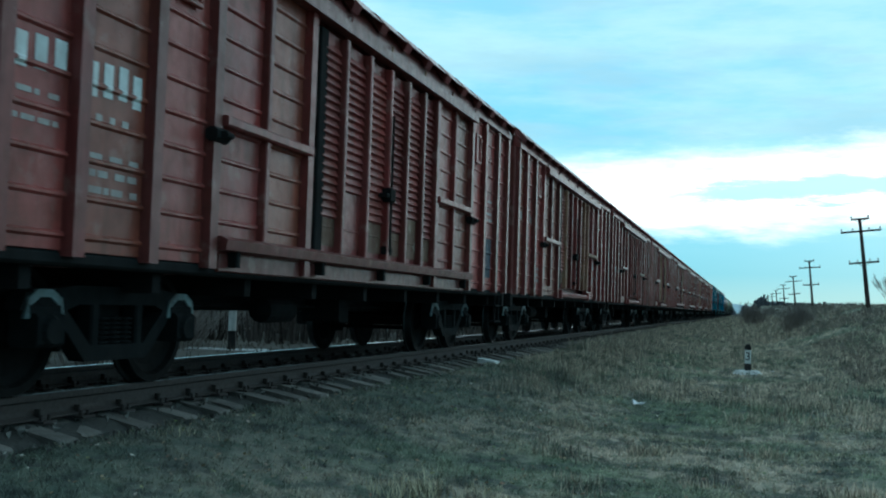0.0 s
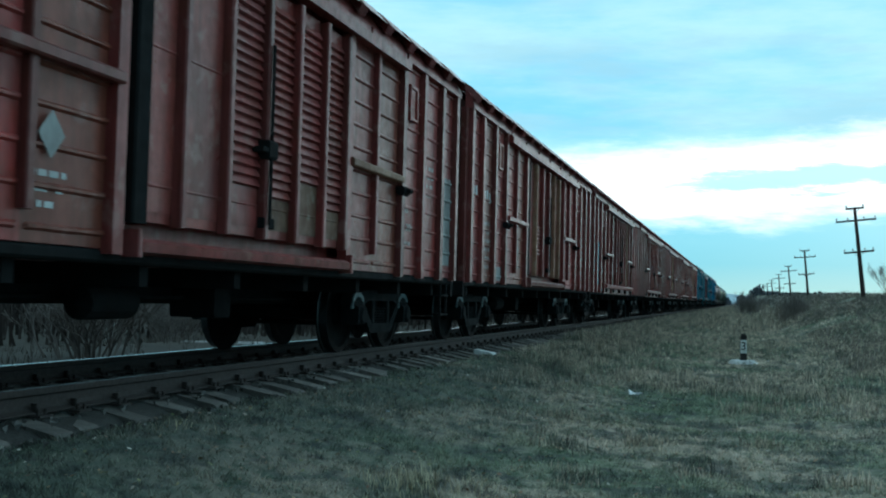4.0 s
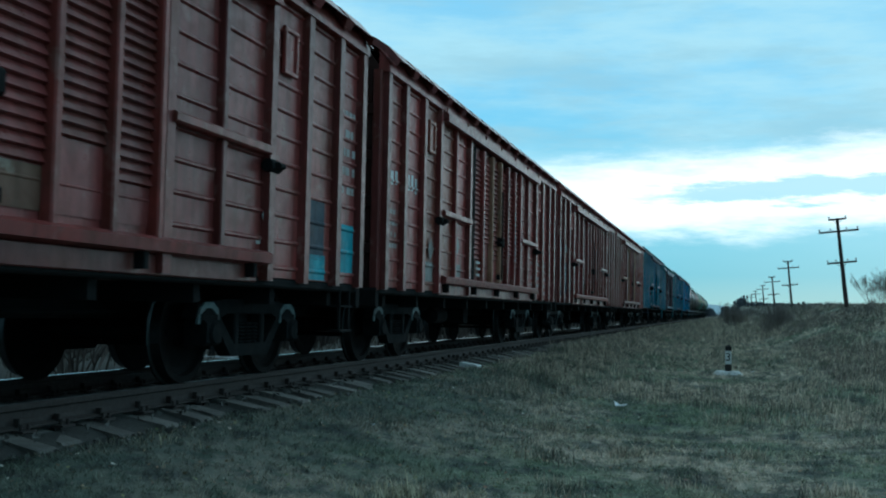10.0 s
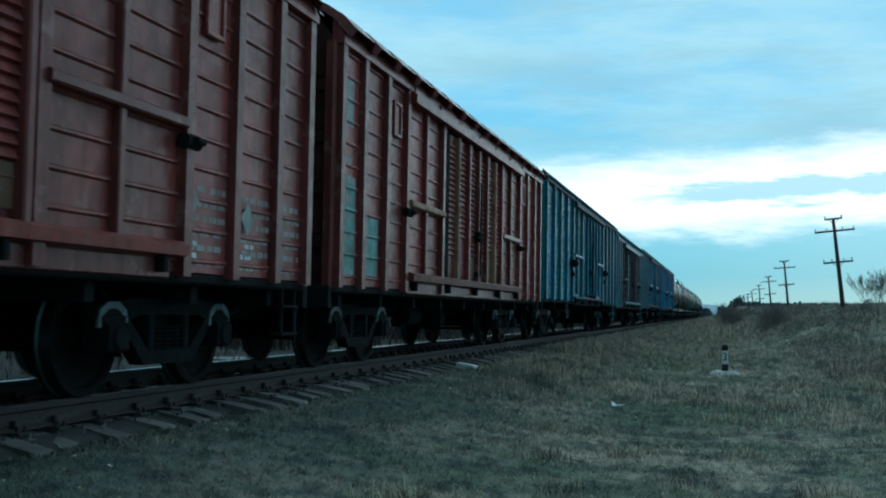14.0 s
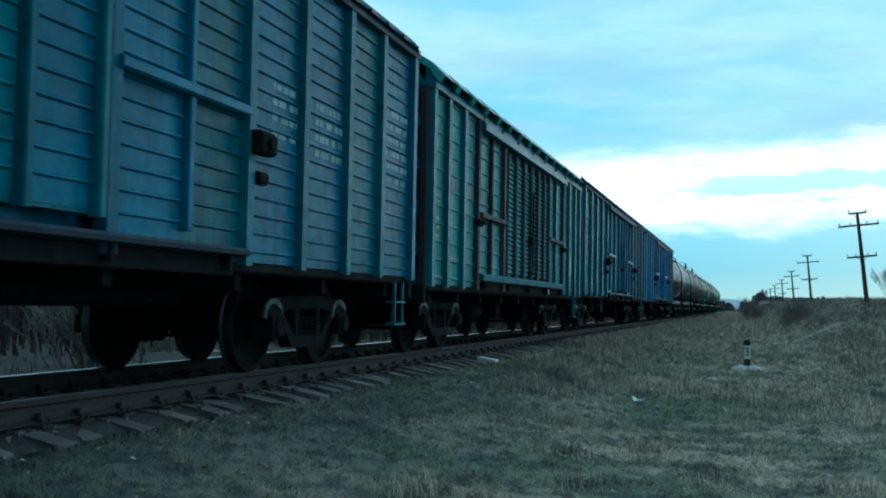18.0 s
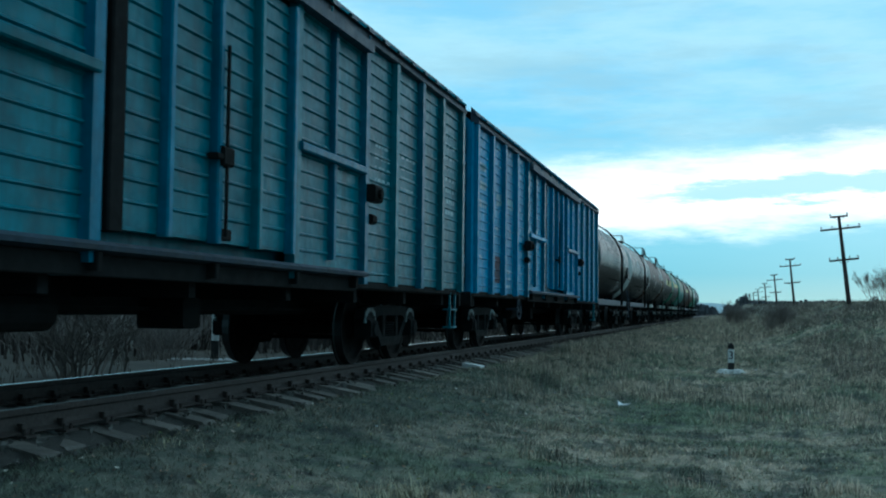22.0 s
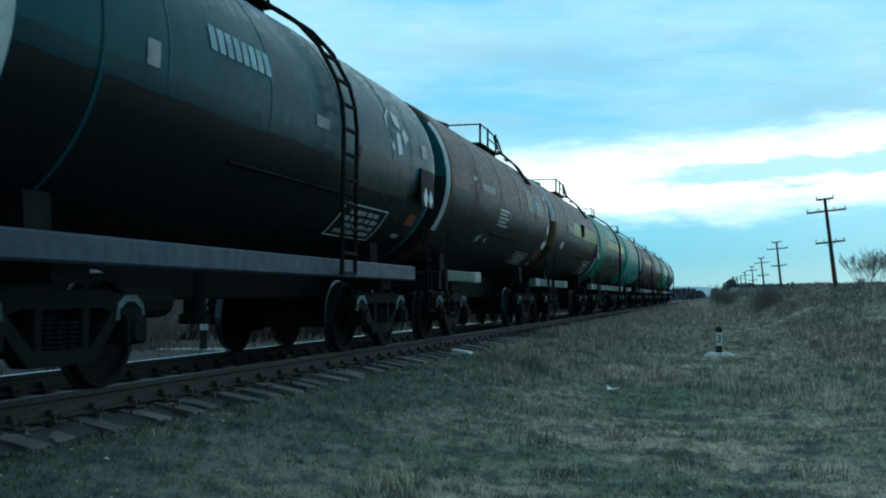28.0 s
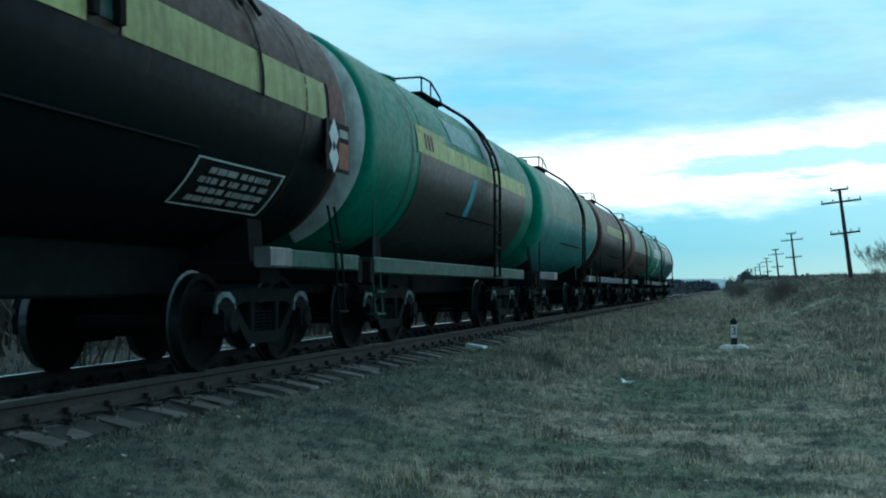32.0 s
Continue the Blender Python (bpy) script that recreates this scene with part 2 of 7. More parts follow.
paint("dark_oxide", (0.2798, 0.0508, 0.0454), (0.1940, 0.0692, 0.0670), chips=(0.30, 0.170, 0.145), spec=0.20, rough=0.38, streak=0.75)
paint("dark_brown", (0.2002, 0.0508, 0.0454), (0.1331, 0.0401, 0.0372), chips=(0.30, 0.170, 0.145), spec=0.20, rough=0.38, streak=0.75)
MAT["under_iron"] = material("under_iron", (0.016, 0.017, 0.018), (0.020, 0.019, 0.018), rough=0.9, dirt=(0.012, 0.010, 0.009), dirt_amount=0.5, bump=0.3, spec=0.05)
MAT["bogie_iron"] = material("bogie_iron", (0.010, 0.012, 0.013), (0.013, 0.014, 0.014), rough=0.85, dirt=(0.014, 0.013, 0.012), dirt_amount=0.4, bump=0.3, spec=0.06)
MAT["wheel_steel"] = material("wheel_steel", (0.008, 0.008, 0.008), (0.013, 0.011, 0.010), rough=0.8, spec=0.06, bump=0.2)
MAT["tread_steel"] = material("tread_steel", (0.09, 0.10, 0.105), (0.05, 0.05, 0.05), rough=0.45, metal=1.0, bump=0.05)
MAT["rail_rust"] = material("rail_rust", (0.044, 0.032, 0.028), (0.032, 0.026, 0.024), rough=0.85, grain=25, bump=0.25)
MAT["rail_top"] = material("rail_top", (0.42, 0.43, 0.44), (0.30, 0.30, 0.30), rough=0.28, metal=1.0, grain=30, bump=0.03)
# near rail's top: a dimmer reflection put into darker, rougher steel
MAT["rail_top_dull"] = material("rail_top_dull", (0.20, 0.20, 0.20), (0.13, 0.125, 0.12), rough=0.55, metal=1.0, grain=30, bump=0.05)
MAT["sleeper_wood"] = material("sleeper_wood", (0.205, 0.180, 0.160), (0.120, 0.106, 0.096), rough=0.9, grain=16, bump=0.5, per_object=0.35, dirt=(0.06, 0.055, 0.05), dirt_amount=0.6)
MAT["sleeper_concrete"] = material("sleeper_concrete", (0.88, 0.88, 0.87), (0.80, 0.80, 0.79), rough=0.9, grain=20, bump=0.3)
MAT["ballast"] = material("ballast", (0.060, 0.055, 0.050), (0.036, 0.034, 0.032), rough=0.95, grain=30, blotch=2, bump=0.9, dirt=(0.075, 0.07, 0.06), dirt_amount=0.5)
MAT["ballast_stone"] = material("ballast_stone", (0.13, 0.12, 0.11), (0.09, 0.08, 0.075), rough=0.9, island=0.5)
MAT["pole_wood"] = material("pole_wood", (0.060, 0.040, 0.036), (0.04, 0.03, 0.028), rough=0.85, grain=14, bump=0.4)
MAT["insulator"] = material("insulator", (0.5, 0.52, 0.52), (0.3, 0.32, 0.32), rough=0.3, bump=0)
MAT["twig"] = material("twig", (0.230, 0.195, 0.175), (0.165, 0.142, 0.128), rough=0.9, island=0.4, bump=0)
MAT["undergrowth"] = material("undergrowth", (0.085, 0.070, 0.064), (0.060, 0.052, 0.048), rough=1.0, island=0.5, bump=0, spec=0.0)
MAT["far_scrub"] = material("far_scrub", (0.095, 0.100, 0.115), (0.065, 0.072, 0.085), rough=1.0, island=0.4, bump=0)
# distance haze is painted into this pale blue base colour
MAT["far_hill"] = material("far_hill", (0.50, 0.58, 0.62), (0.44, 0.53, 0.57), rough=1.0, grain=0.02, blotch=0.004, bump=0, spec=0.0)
MAT["litter"] = material("litter", (0.7, 0.72, 0.75), (0.5, 0.5, 0.5), rough=0.5, bump=0.1)


def turf(name, gain=1.0, blades=False, dry=0.0):
    """Meadow colours: green and straw patches some metres wide, bare dark soil, darker towards the track, fine litter.
    """
    m = bpy.data.materials.new(name)
    m.use_nodes = True
    nt = m.node_tree
    n, ln = nt.nodes, nt.links
    p = n["Principled BSDF"]
    p.inputs["Roughness"].default_value, p.inputs["Specular IOR Level"].default_value = 0.95, 0.08
    co, geo = n.new("ShaderNodeTexCoord"), n.new("ShaderNodeNewGeometry")

    def tex(scale, detail, rough=0.6):
        t = n.new("ShaderNodeTexNoise")
        ln.new(co.outputs["Object"], t.inputs[0])
        t.inputs["Scale"].default_value, t.inputs["Detail"].default_value, t.inputs["Roughness"].default_value = scale, detail, rough
        return t.outputs[0]

    def remap(v, lo, hi, a=0.0, b=1.0):
        r = n.new("ShaderNodeMapRange")
        r.interpolation_type = "SMOOTHSTEP"
        ln.new(v, r.inputs[0])
        for i, q in enumerate((lo, hi, a, b)):
            r.inputs[i + 1].default_value = q
        return r.outputs[0]

    def mix(f, a, b):
        k = n.new("ShaderNodeMix")
        k.data_type = "RGBA"
        ln.new(f, k.inputs[0])
        for i, v in ((6, a), (7, b)):
            if isinstance(v, tuple):
                k.inputs[i].default_value = (*[q * gain for q in v], 1)
            else:
                ln.new(v, k.inputs[i])
        return k.outputs[2]

    wide, mid, small, fine = tex(0.36, 5), tex(1.7, 5), tex(7.5, 6, 0.7), tex(34.0, 6, 0.7)
    green, straw, soil = (0.162, 0.196, 0.130), (0.410, 0.335, 0.262), (0.080, 0.088, 0.080)
    col = mix(remap(wide, 0.37 - dry, 0.57 - dry), green, straw)
    col = mix(remap(mid, 0.47, 0.60, 0.0, 0.9), col, soil)
    col = mix(remap(small, 0.46, 0.62, 0.0, 0.8), col, (0.066, 0.098, 0.060))
    col = mix(remap(fine, 0.50, 0.66, 0.0, 0.7), col, (0.330, 0.305, 0.240))
    # darker ground towards the rails, with a ragged edge
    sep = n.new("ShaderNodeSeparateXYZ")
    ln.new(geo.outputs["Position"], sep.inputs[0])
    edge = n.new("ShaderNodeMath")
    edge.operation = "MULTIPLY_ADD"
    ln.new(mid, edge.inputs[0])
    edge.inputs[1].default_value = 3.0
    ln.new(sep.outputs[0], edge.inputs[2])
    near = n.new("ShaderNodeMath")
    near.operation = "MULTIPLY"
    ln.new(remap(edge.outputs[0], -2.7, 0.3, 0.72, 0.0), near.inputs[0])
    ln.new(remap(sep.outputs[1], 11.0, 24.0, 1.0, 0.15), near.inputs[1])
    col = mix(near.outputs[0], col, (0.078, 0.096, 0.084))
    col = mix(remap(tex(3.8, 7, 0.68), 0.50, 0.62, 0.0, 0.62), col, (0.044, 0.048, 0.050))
    # darker ground beyond the track, its edge shifted by noise
    beyond = n.new("ShaderNodeMath")
    beyond.operation = "MULTIPLY_ADD"
    ln.new(wide, beyond.inputs[0])
    beyond.inputs[1].default_value = 2.0
    ln.new(sep.outputs[0], beyond.inputs[2])
    col = mix(remap(beyond.outputs[0], -8.0, -7.0, 0.9, 0.0), col, (0.060, 0.052, 0.046))
    if blades:
        hv = n.new("ShaderNodeHueSaturation")
        ln.new(remap(geo.outputs["Random Per Island"], 0.0, 1.0, 0.50, 1.55), hv.inputs["Value"])
        ln.new(col, hv.inputs["Color"])
        col = hv.outputs[0]
        tr, ms = n.new("ShaderNodeBsdfTranslucent"), n.new("ShaderNodeMixShader")
        ln.new(col, tr.inputs[0])
        ms.inputs[0].default_value = 0.6
        ln.new(p.outputs[0], ms.inputs[1])
        ln.new(tr.outputs[0], ms.inputs[2])
        ln.new(ms.outputs[0], n["Material Output"].inputs[0])
    else:
        bp = n.new("ShaderNodeBump")
        bp.inputs["Strength"].default_value, bp.inputs["Distance"].default_value = 0.8, 0.03
        ln.new(small, bp.inputs["Height"])
        ln.new(bp.outputs[0], p.inputs["Normal"])
    ln.new(col, p.inputs["Base Color"])
    return m


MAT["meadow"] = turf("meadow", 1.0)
MAT["grass"] = turf("grass", 1.45, True)
MAT["heath"] = material("heath", (0.185, 0.165, 0.150), (0.250, 0.215, 0.185), rough=0.95, blotch=0.4, grain=3, island=0.45, bump=0, spec=0.05)


def leaf_material():
    """Dead leaves and chaff, each flake in a tone of its own."""
    m = bpy.data.materials.new("leaf_litter")
    m.use_nodes = True
    n, ln = m.node_tree.nodes, m.node_tree.links
    p = n["Principled BSDF"]
    p.inputs["Roughness"].default_value, p.inputs["Specular IOR Level"].default_value = 0.8, 0.15
    g, r = n.new("ShaderNodeNewGeometry"), n.new("ShaderNodeValToRGB")
    ln.new(g.outputs["Random Per Island"], r.inputs[0])
    e = r.color_ramp.elements
    e[0].color, e[1].color = (0.12, 0.085, 0.06, 1), (0.62, 0.58, 0.50, 1)
    for at, c in ((0.25, (0.30, 0.20, 0.13, 1)), (0.45, (0.15, 0.20, 0.08, 1)), (0.65, (0.42, 0.31, 0.20, 1)), (0.85, (0.24, 0.12, 0.09, 1))):
        e.new(at).color = c
    ln.new(r.outputs[0], p.inputs["Base Color"])
    return m


MAT["leaf_litter"] = leaf_material()
MAT["dry_grass"] = turf("dry_grass", 1.2, True, 0.14)
MAT["pale_straw"] = material("pale_straw", (0.56, 0.47, 0.33), (0.40, 0.36, 0.22), rough=0.8, blotch=4, grain=8, island=0.4, bump=0, spec=0.1)

# ---------------------------------------------------------------- mesh building


class Build:
    """Collects vertices and faces of one mesh."""

    def __init__(self):
        self.v, self.f, self.mi = [], [], []

    def add(self, verts, faces, slot=0):
        k = len(self.v)
        self.v += [tuple(p) for p in verts]
        self.f += [tuple(i + k for i in q) for q in faces]
        self.mi += [slot] * len(faces)
        return self

    def box(self, x0, x1, y0, y1, z0, z1, b=0.0, slot=0):
        """A box; b chamfers the edges that run along its longest side."""
        if b <= 0:
            v = [(x, y, z) for z in (z0, z1) for y in (y0, y1) for x in (x0, x1)]
            return self.add(v, [(0, 2, 3, 1), (4, 5, 7, 6), (0, 1, 5, 4), (2, 6, 7, 3), (0, 4, 6, 2), (1, 3, 7, 5)], slot)
        s = [abs(x1 - x0), abs(y1 - y0), abs(z1 - z0)]
        ax = s.index(max(s))
        lo, hi = (x0, y0, z0), (x1, y1, z1)
        u, w = [i for i in range(3) if i != ax]
        b = min(b, s[u] * 0.45, s[w] * 0.45)
        ring = [(lo[u] + b, lo[w]), (hi[u] - b, lo[w]), (hi[u], lo[w] + b), (hi[u], hi[w] - b), (hi[u] - b, hi[w]), (lo[u] + b, hi[w]), (lo[u], hi[w] - b), (lo[u], lo[w] + b)]
        v = []
        for a in (lo[ax], hi[ax]):
            for p, q in ring:
                c = [0, 0, 0]
                c[ax], c[u], c[w] = a, p, q
                v.append(c)
        f = [tuple(range(7, -1, -1)), tuple(range(8, 16))] + [(i, (i + 1) % 8, (i + 1) % 8 + 8, i + 8) for i in range(8)]
        if ax == 1:
            f = [tuple(reversed(q)) for q in f]
        return self.add(v, f, slot)

    def tube(self, p, q, r, n=8, r2=None, slot=0, caps=True):
        p, q = Vector(p), Vector(q)
        d = (q - p).normalized()
        a = d.orthogonal().normalized()
        c = d.cross(a)
        v = []
        for base, rad in ((p, r), (q, r if r2 is None else r2)):
            for i in range(n):
                t = 2 * math.pi * i / n
                v.append(base + (a * math.cos(t) + c * math.sin(t)) * rad)
        f = [(i, (i + 1) % n, (i + 1) % n + n, i + n) for i in range(n)]
        if caps:
            f += [tuple(range(n - 1, -1, -1)), tuple(range(n, 2 * n))]
        return self.add(v, f, slot)

    def path(self, pts, r, n=6, slot=0):
        """One bent rod."""
        pts = [Vector(p) for p in pts]
        v, a = [], (pts[1] - pts[0]).orthogonal().normalized()
        for i, p in enumerate(pts):
            d = (pts[min(i + 1, len(pts) - 1)] - pts[max(i - 1, 0)]).normalized()
            a = (a - d * a.dot(d)).normalized()
            c = d.cross(a)
            for k in range(n):
                t = 2 * math.pi * k / n
                v.append(p + (a * math.cos(t) + c * math.sin(t)) * r)
        f = [(i * n + k, i * n + (k + 1) % n, (i + 1) * n + (k + 1) % n, (i + 1) * n + k) for i in range(len(pts) - 1) for k in range(n)]
        f += [tuple(range(n - 1, -1, -1)), tuple(range(len(v) - n, len(v)))]
        return self.add(v, f, slot)

    def lathe(self, prof, axis="x", centre=(0, 0, 0), n=24, slots=None):
        """Turns a profile of (along, radius) round an axis."""
        v = []
        for a, r in prof:
            for i in range(n):
                t = 2 * math.pi * i / n
                c, s = math.cos(t) * r, math.sin(t) * r
                q = {"x": (a, c, s), "y": (c, a, s), "z": (c, s, a)}[axis]
                v.append([q[j] + centre[j] for j in range(3)])
        for k in range(len(prof) - 1):
            fs = []
            for i in range(n):
                j = (i + 1) % n
                q = (k * n + i, k * n + j, (k + 1) * n + j, (k + 1) * n + i)
                fs.append(q if axis != "y" else tuple(reversed(q)))
            if k == 0:
                self.add(v, fs, slots[k] if slots else 0)
                base = len(self.v) - len(v)
            else:
                self.f += [tuple(i + base for i in q) for q in fs]
                self.mi += [slots[k] if slots else 0] * len(fs)
        return self

    def extrude(self, prof, a0, a1, axis="y", slot=0):
        """A closed profile drawn out along an axis; for y the profile is (x, z), for x it is (y, z)."""
        n = len(prof)
        v = []
        for a in (a0, a1):
            for p, q in prof:
                v.append((p, a, q) if axis == "y" else (a, p, q))
        f = [tuple(range(n)), tuple(range(2 * n - 1, n - 1, -1))] + [(i + n, (i + 1) % n + n, (i + 1) % n, i) for i in range(n)]
        return self.add(v, f, slot)

    def mesh(self, name, mats=(), smooth=False):
        me = bpy.data.meshes.new(name)
        me.from_pydata(self.v, [], self.f)
        for m in mats:
            me.materials.append(m)
        if not mats:
            me.materials.append(None)
        if any(self.mi):
            me.polygons.foreach_set("material_index", self.mi)
        if smooth:
            me.polygons.foreach_set("use_smooth", [True] * len(self.f))
        me.validate()
        me.update()
        return me


def thing(name, label, category, group="", m=None, kind="", mesh=None):
    ob = tagged(new(name, mesh), label, category, group, kind)
    if m is not None:
        ob.matrix_basis = m
    return ob


def piece(name, me, mat, parent, label="", m=None):
    """One mesh object under a thing or a part; alike pieces share the mesh, and each takes its own material."""
    ob = new(name, me)
    ob.parent = parent
    if m is not None:
        ob.matrix_basis = m
    if mat is not None:
        slot = ob.material_slots[0]
        slot.link, slot.material = "OBJECT", mat
    if label:
        ob["label"] = label
    return ob


def part(name, b, mat, parent, label="", m=None, smooth=False):
    return piece(name, b.mesh(name, [mat], smooth), None, parent, label, m)


# ---------------------------------------------------------------- setting


def step(a, b, x):
    t = min(max((x - a) / (b - a), 0.0), 1.0)
    return t * t * (3 - 2 * t)


def ground_z(x, y):
    d = x - TRACK_X
    if d > 0:
        z = -0.40 + 0.098 * step(0.95, 1.3, d) - 0.188 * step(1.40, 3.4, d)
    else:
        z = -0.40 + 0.11 * step(1.1, 1.7, -d) - 0.20 * step(1.8, 3.2, -d)
    if d > 0:
        z -= 0.16 * step(2.6, 5.0, d)
        far = max(y, 0.0)
        z += (1.52 + 0.0075 * min(far, 600.0)) * (0.30 * step(0.8, 4.0, x) + 0.70 * step(1.2, 8.0, x)) * step(12, 58, y)
    else:
        z += 0.12 * step(3.0, 5.0, -d) + 1.3 * step(8.0, 26.0, -d)
    if abs(d) > 1.3:
        w = 0.3 * step(1.35, 1.7, abs(d)) + 0.7 * step(1.6, 3.0, abs(d))
        z += w * (0.10 * noise.noise((x * 0.35, y * 0.35, 0)) + 0.05 * noise.noise((x * 1.3, y * 1.3, 5)))
    return z


def build_ground():
    xs = sorted(set([round(-60 + 2 * i, 2) for i in range(24)] + [round(-13 + 0.25 * i, 2) for i in range(108)] + [round(14 + 1.5 * i, 2) for i in range(30)]
                    + [-5000, -2500, -1200, -600, -300, -150, -90, 70, 100, 150, 300, 600, 1200, 2500, 5000]))
    ys = sorted(set([-600, -300, -150, -80, -40] + [round(-20 + 0.5 * i, 2) for i in range(160)] + [60 + 2.5 * i for i in range(60)] + [210 + 15 * i for i in range(30)]
                    + [700, 900, 1300, 1800, 2500, 3500, 4900]))
    v = [(x, y, ground_z(x, y)) for y in ys for x in xs]
    n = len(xs)
    f = [(j * n + i, j * n + i + 1, (j + 1) * n + i + 1, (j + 1) * n + i) for j in range(len(ys) - 1) for i in range(n - 1)]
    b = Build().add(v, f)
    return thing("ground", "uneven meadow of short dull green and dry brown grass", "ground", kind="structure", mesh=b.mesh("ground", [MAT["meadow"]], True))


def build_track():
    """Ballast bed with two rails, wooden sleepers and their fastenings."""
    b = Build()
    prof = [(-1.75, -0.34), (-1.45, -0.245), (-0.9, -0.225), (0.9, -0.235), (1.05, -0.268), (1.2, -0.325), (1.4, -0.47), (1.4, -0.7), (-1.75, -0.7)]
    b.extrude(list(reversed(prof)), -300, 1500)
    bed = thing("track_bed", "dark ballast bed of a single railway track, overgrown with grass", "track bed", kind="structure", mesh=b.mesh("track_bed", [MAT["ballast"]]), m=pose(TRACK_X, 0, 0))
    # rail section: foot, web, head; the top runs bright
    half = [(0.075, -0.180), (0.075, -0.168), (0.020, -0.150), (0.009, -0.120), (0.009, -0.060), (0.034, -0.046), (0.0365, -0.010), (0.030, 0.0)]
    ring = half + [(-x, z) for x, z in reversed(half)]
    for side in (1, -1):
        r = Build()
        n = len(ring)
        ys = [-300, -60, 0, 60, 200, 500, 1500]
        for k, (y0, y1) in enumerate(zip(ys, ys[1:])):
            for i in range(n):
                p, q = ring[i], ring[(i + 1) % n]
                top = i == len(half) - 1
                r.add([(p[0], y0, p[1]), (q[0], y0, q[1]), (q[0], y1, q[1]), (p[0], y1, p[1])], [(0, 3, 2, 1)], 1 if top else 0)
        ob = piece("rail", r.mesh("rail", [MAT["rail_rust"], MAT["rail_top_dull" if side > 0 else "rail_top"]]), None, bed, "rusty steel rail with a bright worn top", pose(0.7975 * side, 0, 0))
    wood, white, plate = Build(), Build(), Build()
    # wooden sleepers; outside the rail their ends slope down to fit the camera's view
    end = [(-1.375, -0.36), (1.38, -0.44), (1.38, -0.292), (1.35, -0.270), (0.90, -0.198), (0.86, -0.195), (-1.375, -0.195)]
    wood.extrude(end, -0.10, 0.10)
    white.extrude([(-1.375, -0.36), (1.06, -0.38), (1.06, -0.222), (0.86, -0.195), (-1.375, -0.195)], -0.10, 0.10)
    white.extrude([(1.06, -0.39), (1.42, -0.43), (1.42, -0.272), (1.39, -0.258), (1.06, -0.216)], -0.09, 0.09, slot=1)
    for s in (1, -1):
        for k in (1, -1):
            c = 0.7975 * s
            plate.box(c + k * 0.06, c + k * 0.16, -0.08, 0.08, -0.197, -0.180)
            plate.tube((c + k * 0.115, -0.04, -0.19), (c + k * 0.115, -0.04, -0.135), 0.013, 6).tube((c + k * 0.115, 0.045, -0.19), (c + k * 0.115, 0.045, -0.140), 0.013, 6)
            plate.box(c + k * 0.03, c + k * 0.085, -0.022, 0.022, -0.165, -0.100, 0.008)
    mw, mp = wood.mesh("sleeper", [MAT["sleeper_wood"]]), plate.mesh("fastening", [MAT["rail_rust"]])
    mwh = white.mesh("sleeper_whitewashed", [MAT["sleeper_wood"], MAT["sleeper_concrete"]])
    rng = random.Random(4)
    for k in range(290):
        y = -10.093 + PITCH * k
        turn, shift = -8 + rng.uniform(-4, 4), rng.uniform(-0.10, 0.08) - 0.14 * min(max((11.0 - y) / 3.0, 0.0), 1.0)
        is_white = k == WHITE_SLEEPER
        s = piece("sleeper", mwh if is_white else mw, None, bed, "sleeper with a whitewashed end" if is_white else "", pose(shift + (0.06 if is_white else 0), y + rng.uniform(-0.03, 0.03), rng.uniform(-0.012, 0.006) + (0.012 if is_white else 0), 0, 0, turn))
        piece("fastening", mp, None, s, m=pose(-shift, 0, 0, 0, 0, -turn))
    rest = Build()
    for y in [-10.093 - PITCH * k for k in range(1, 85)] + [-10.093 + PITCH * k for k in range(290, 740)]:
        rest.box(-1.375, 1.375, y - 0.125, y + 0.125, -0.36, -0.195)
    ob = piece("sleepers_beyond", rest.mesh("sleepers_beyond", [MAT["sleeper_wood"]]), None, bed)
    ob["kind"] = "stuff"
    # loose stones on the shoulders
    st = Build()
    for k in range(5200):
        y = rng.uniform(2, 45) if k % 4 else rng.uniform(-8, 90)
        x = rng.choice((-1, 1)) * rng.uniform(0.3, 1.0) if k % 5 else rng.uniform(1.0, 1.5)
        r = rng.uniform(0.02, 0.045)
        c = Vector((x, y, (ground_z(x + TRACK_X, y) if x > 1.1 else -0.24) + r * 0.3))
        pts = [c + Vector((rng.uniform(-1, 1), rng.uniform(-1, 1), rng.uniform(0.2, 1))).normalized() * r for _ in range(3)] + [c + Vector((0, 0, r * rng.uniform(0.5, 1)))] + [c - Vector((0, 0, r * 0.6))]
        st.add(pts, [(0, 1, 3), (1, 2, 3), (2, 0, 3), (1, 0, 4), (2, 1, 4), (0, 2, 4)])
    ob = piece("ballast_stones", st.mesh("ballast_stones", [MAT["ballast_stone"]]), None, bed)
    ob["kind"] = "stuff"


WHITE_SLEEPER, PITCH = 54, 0.543


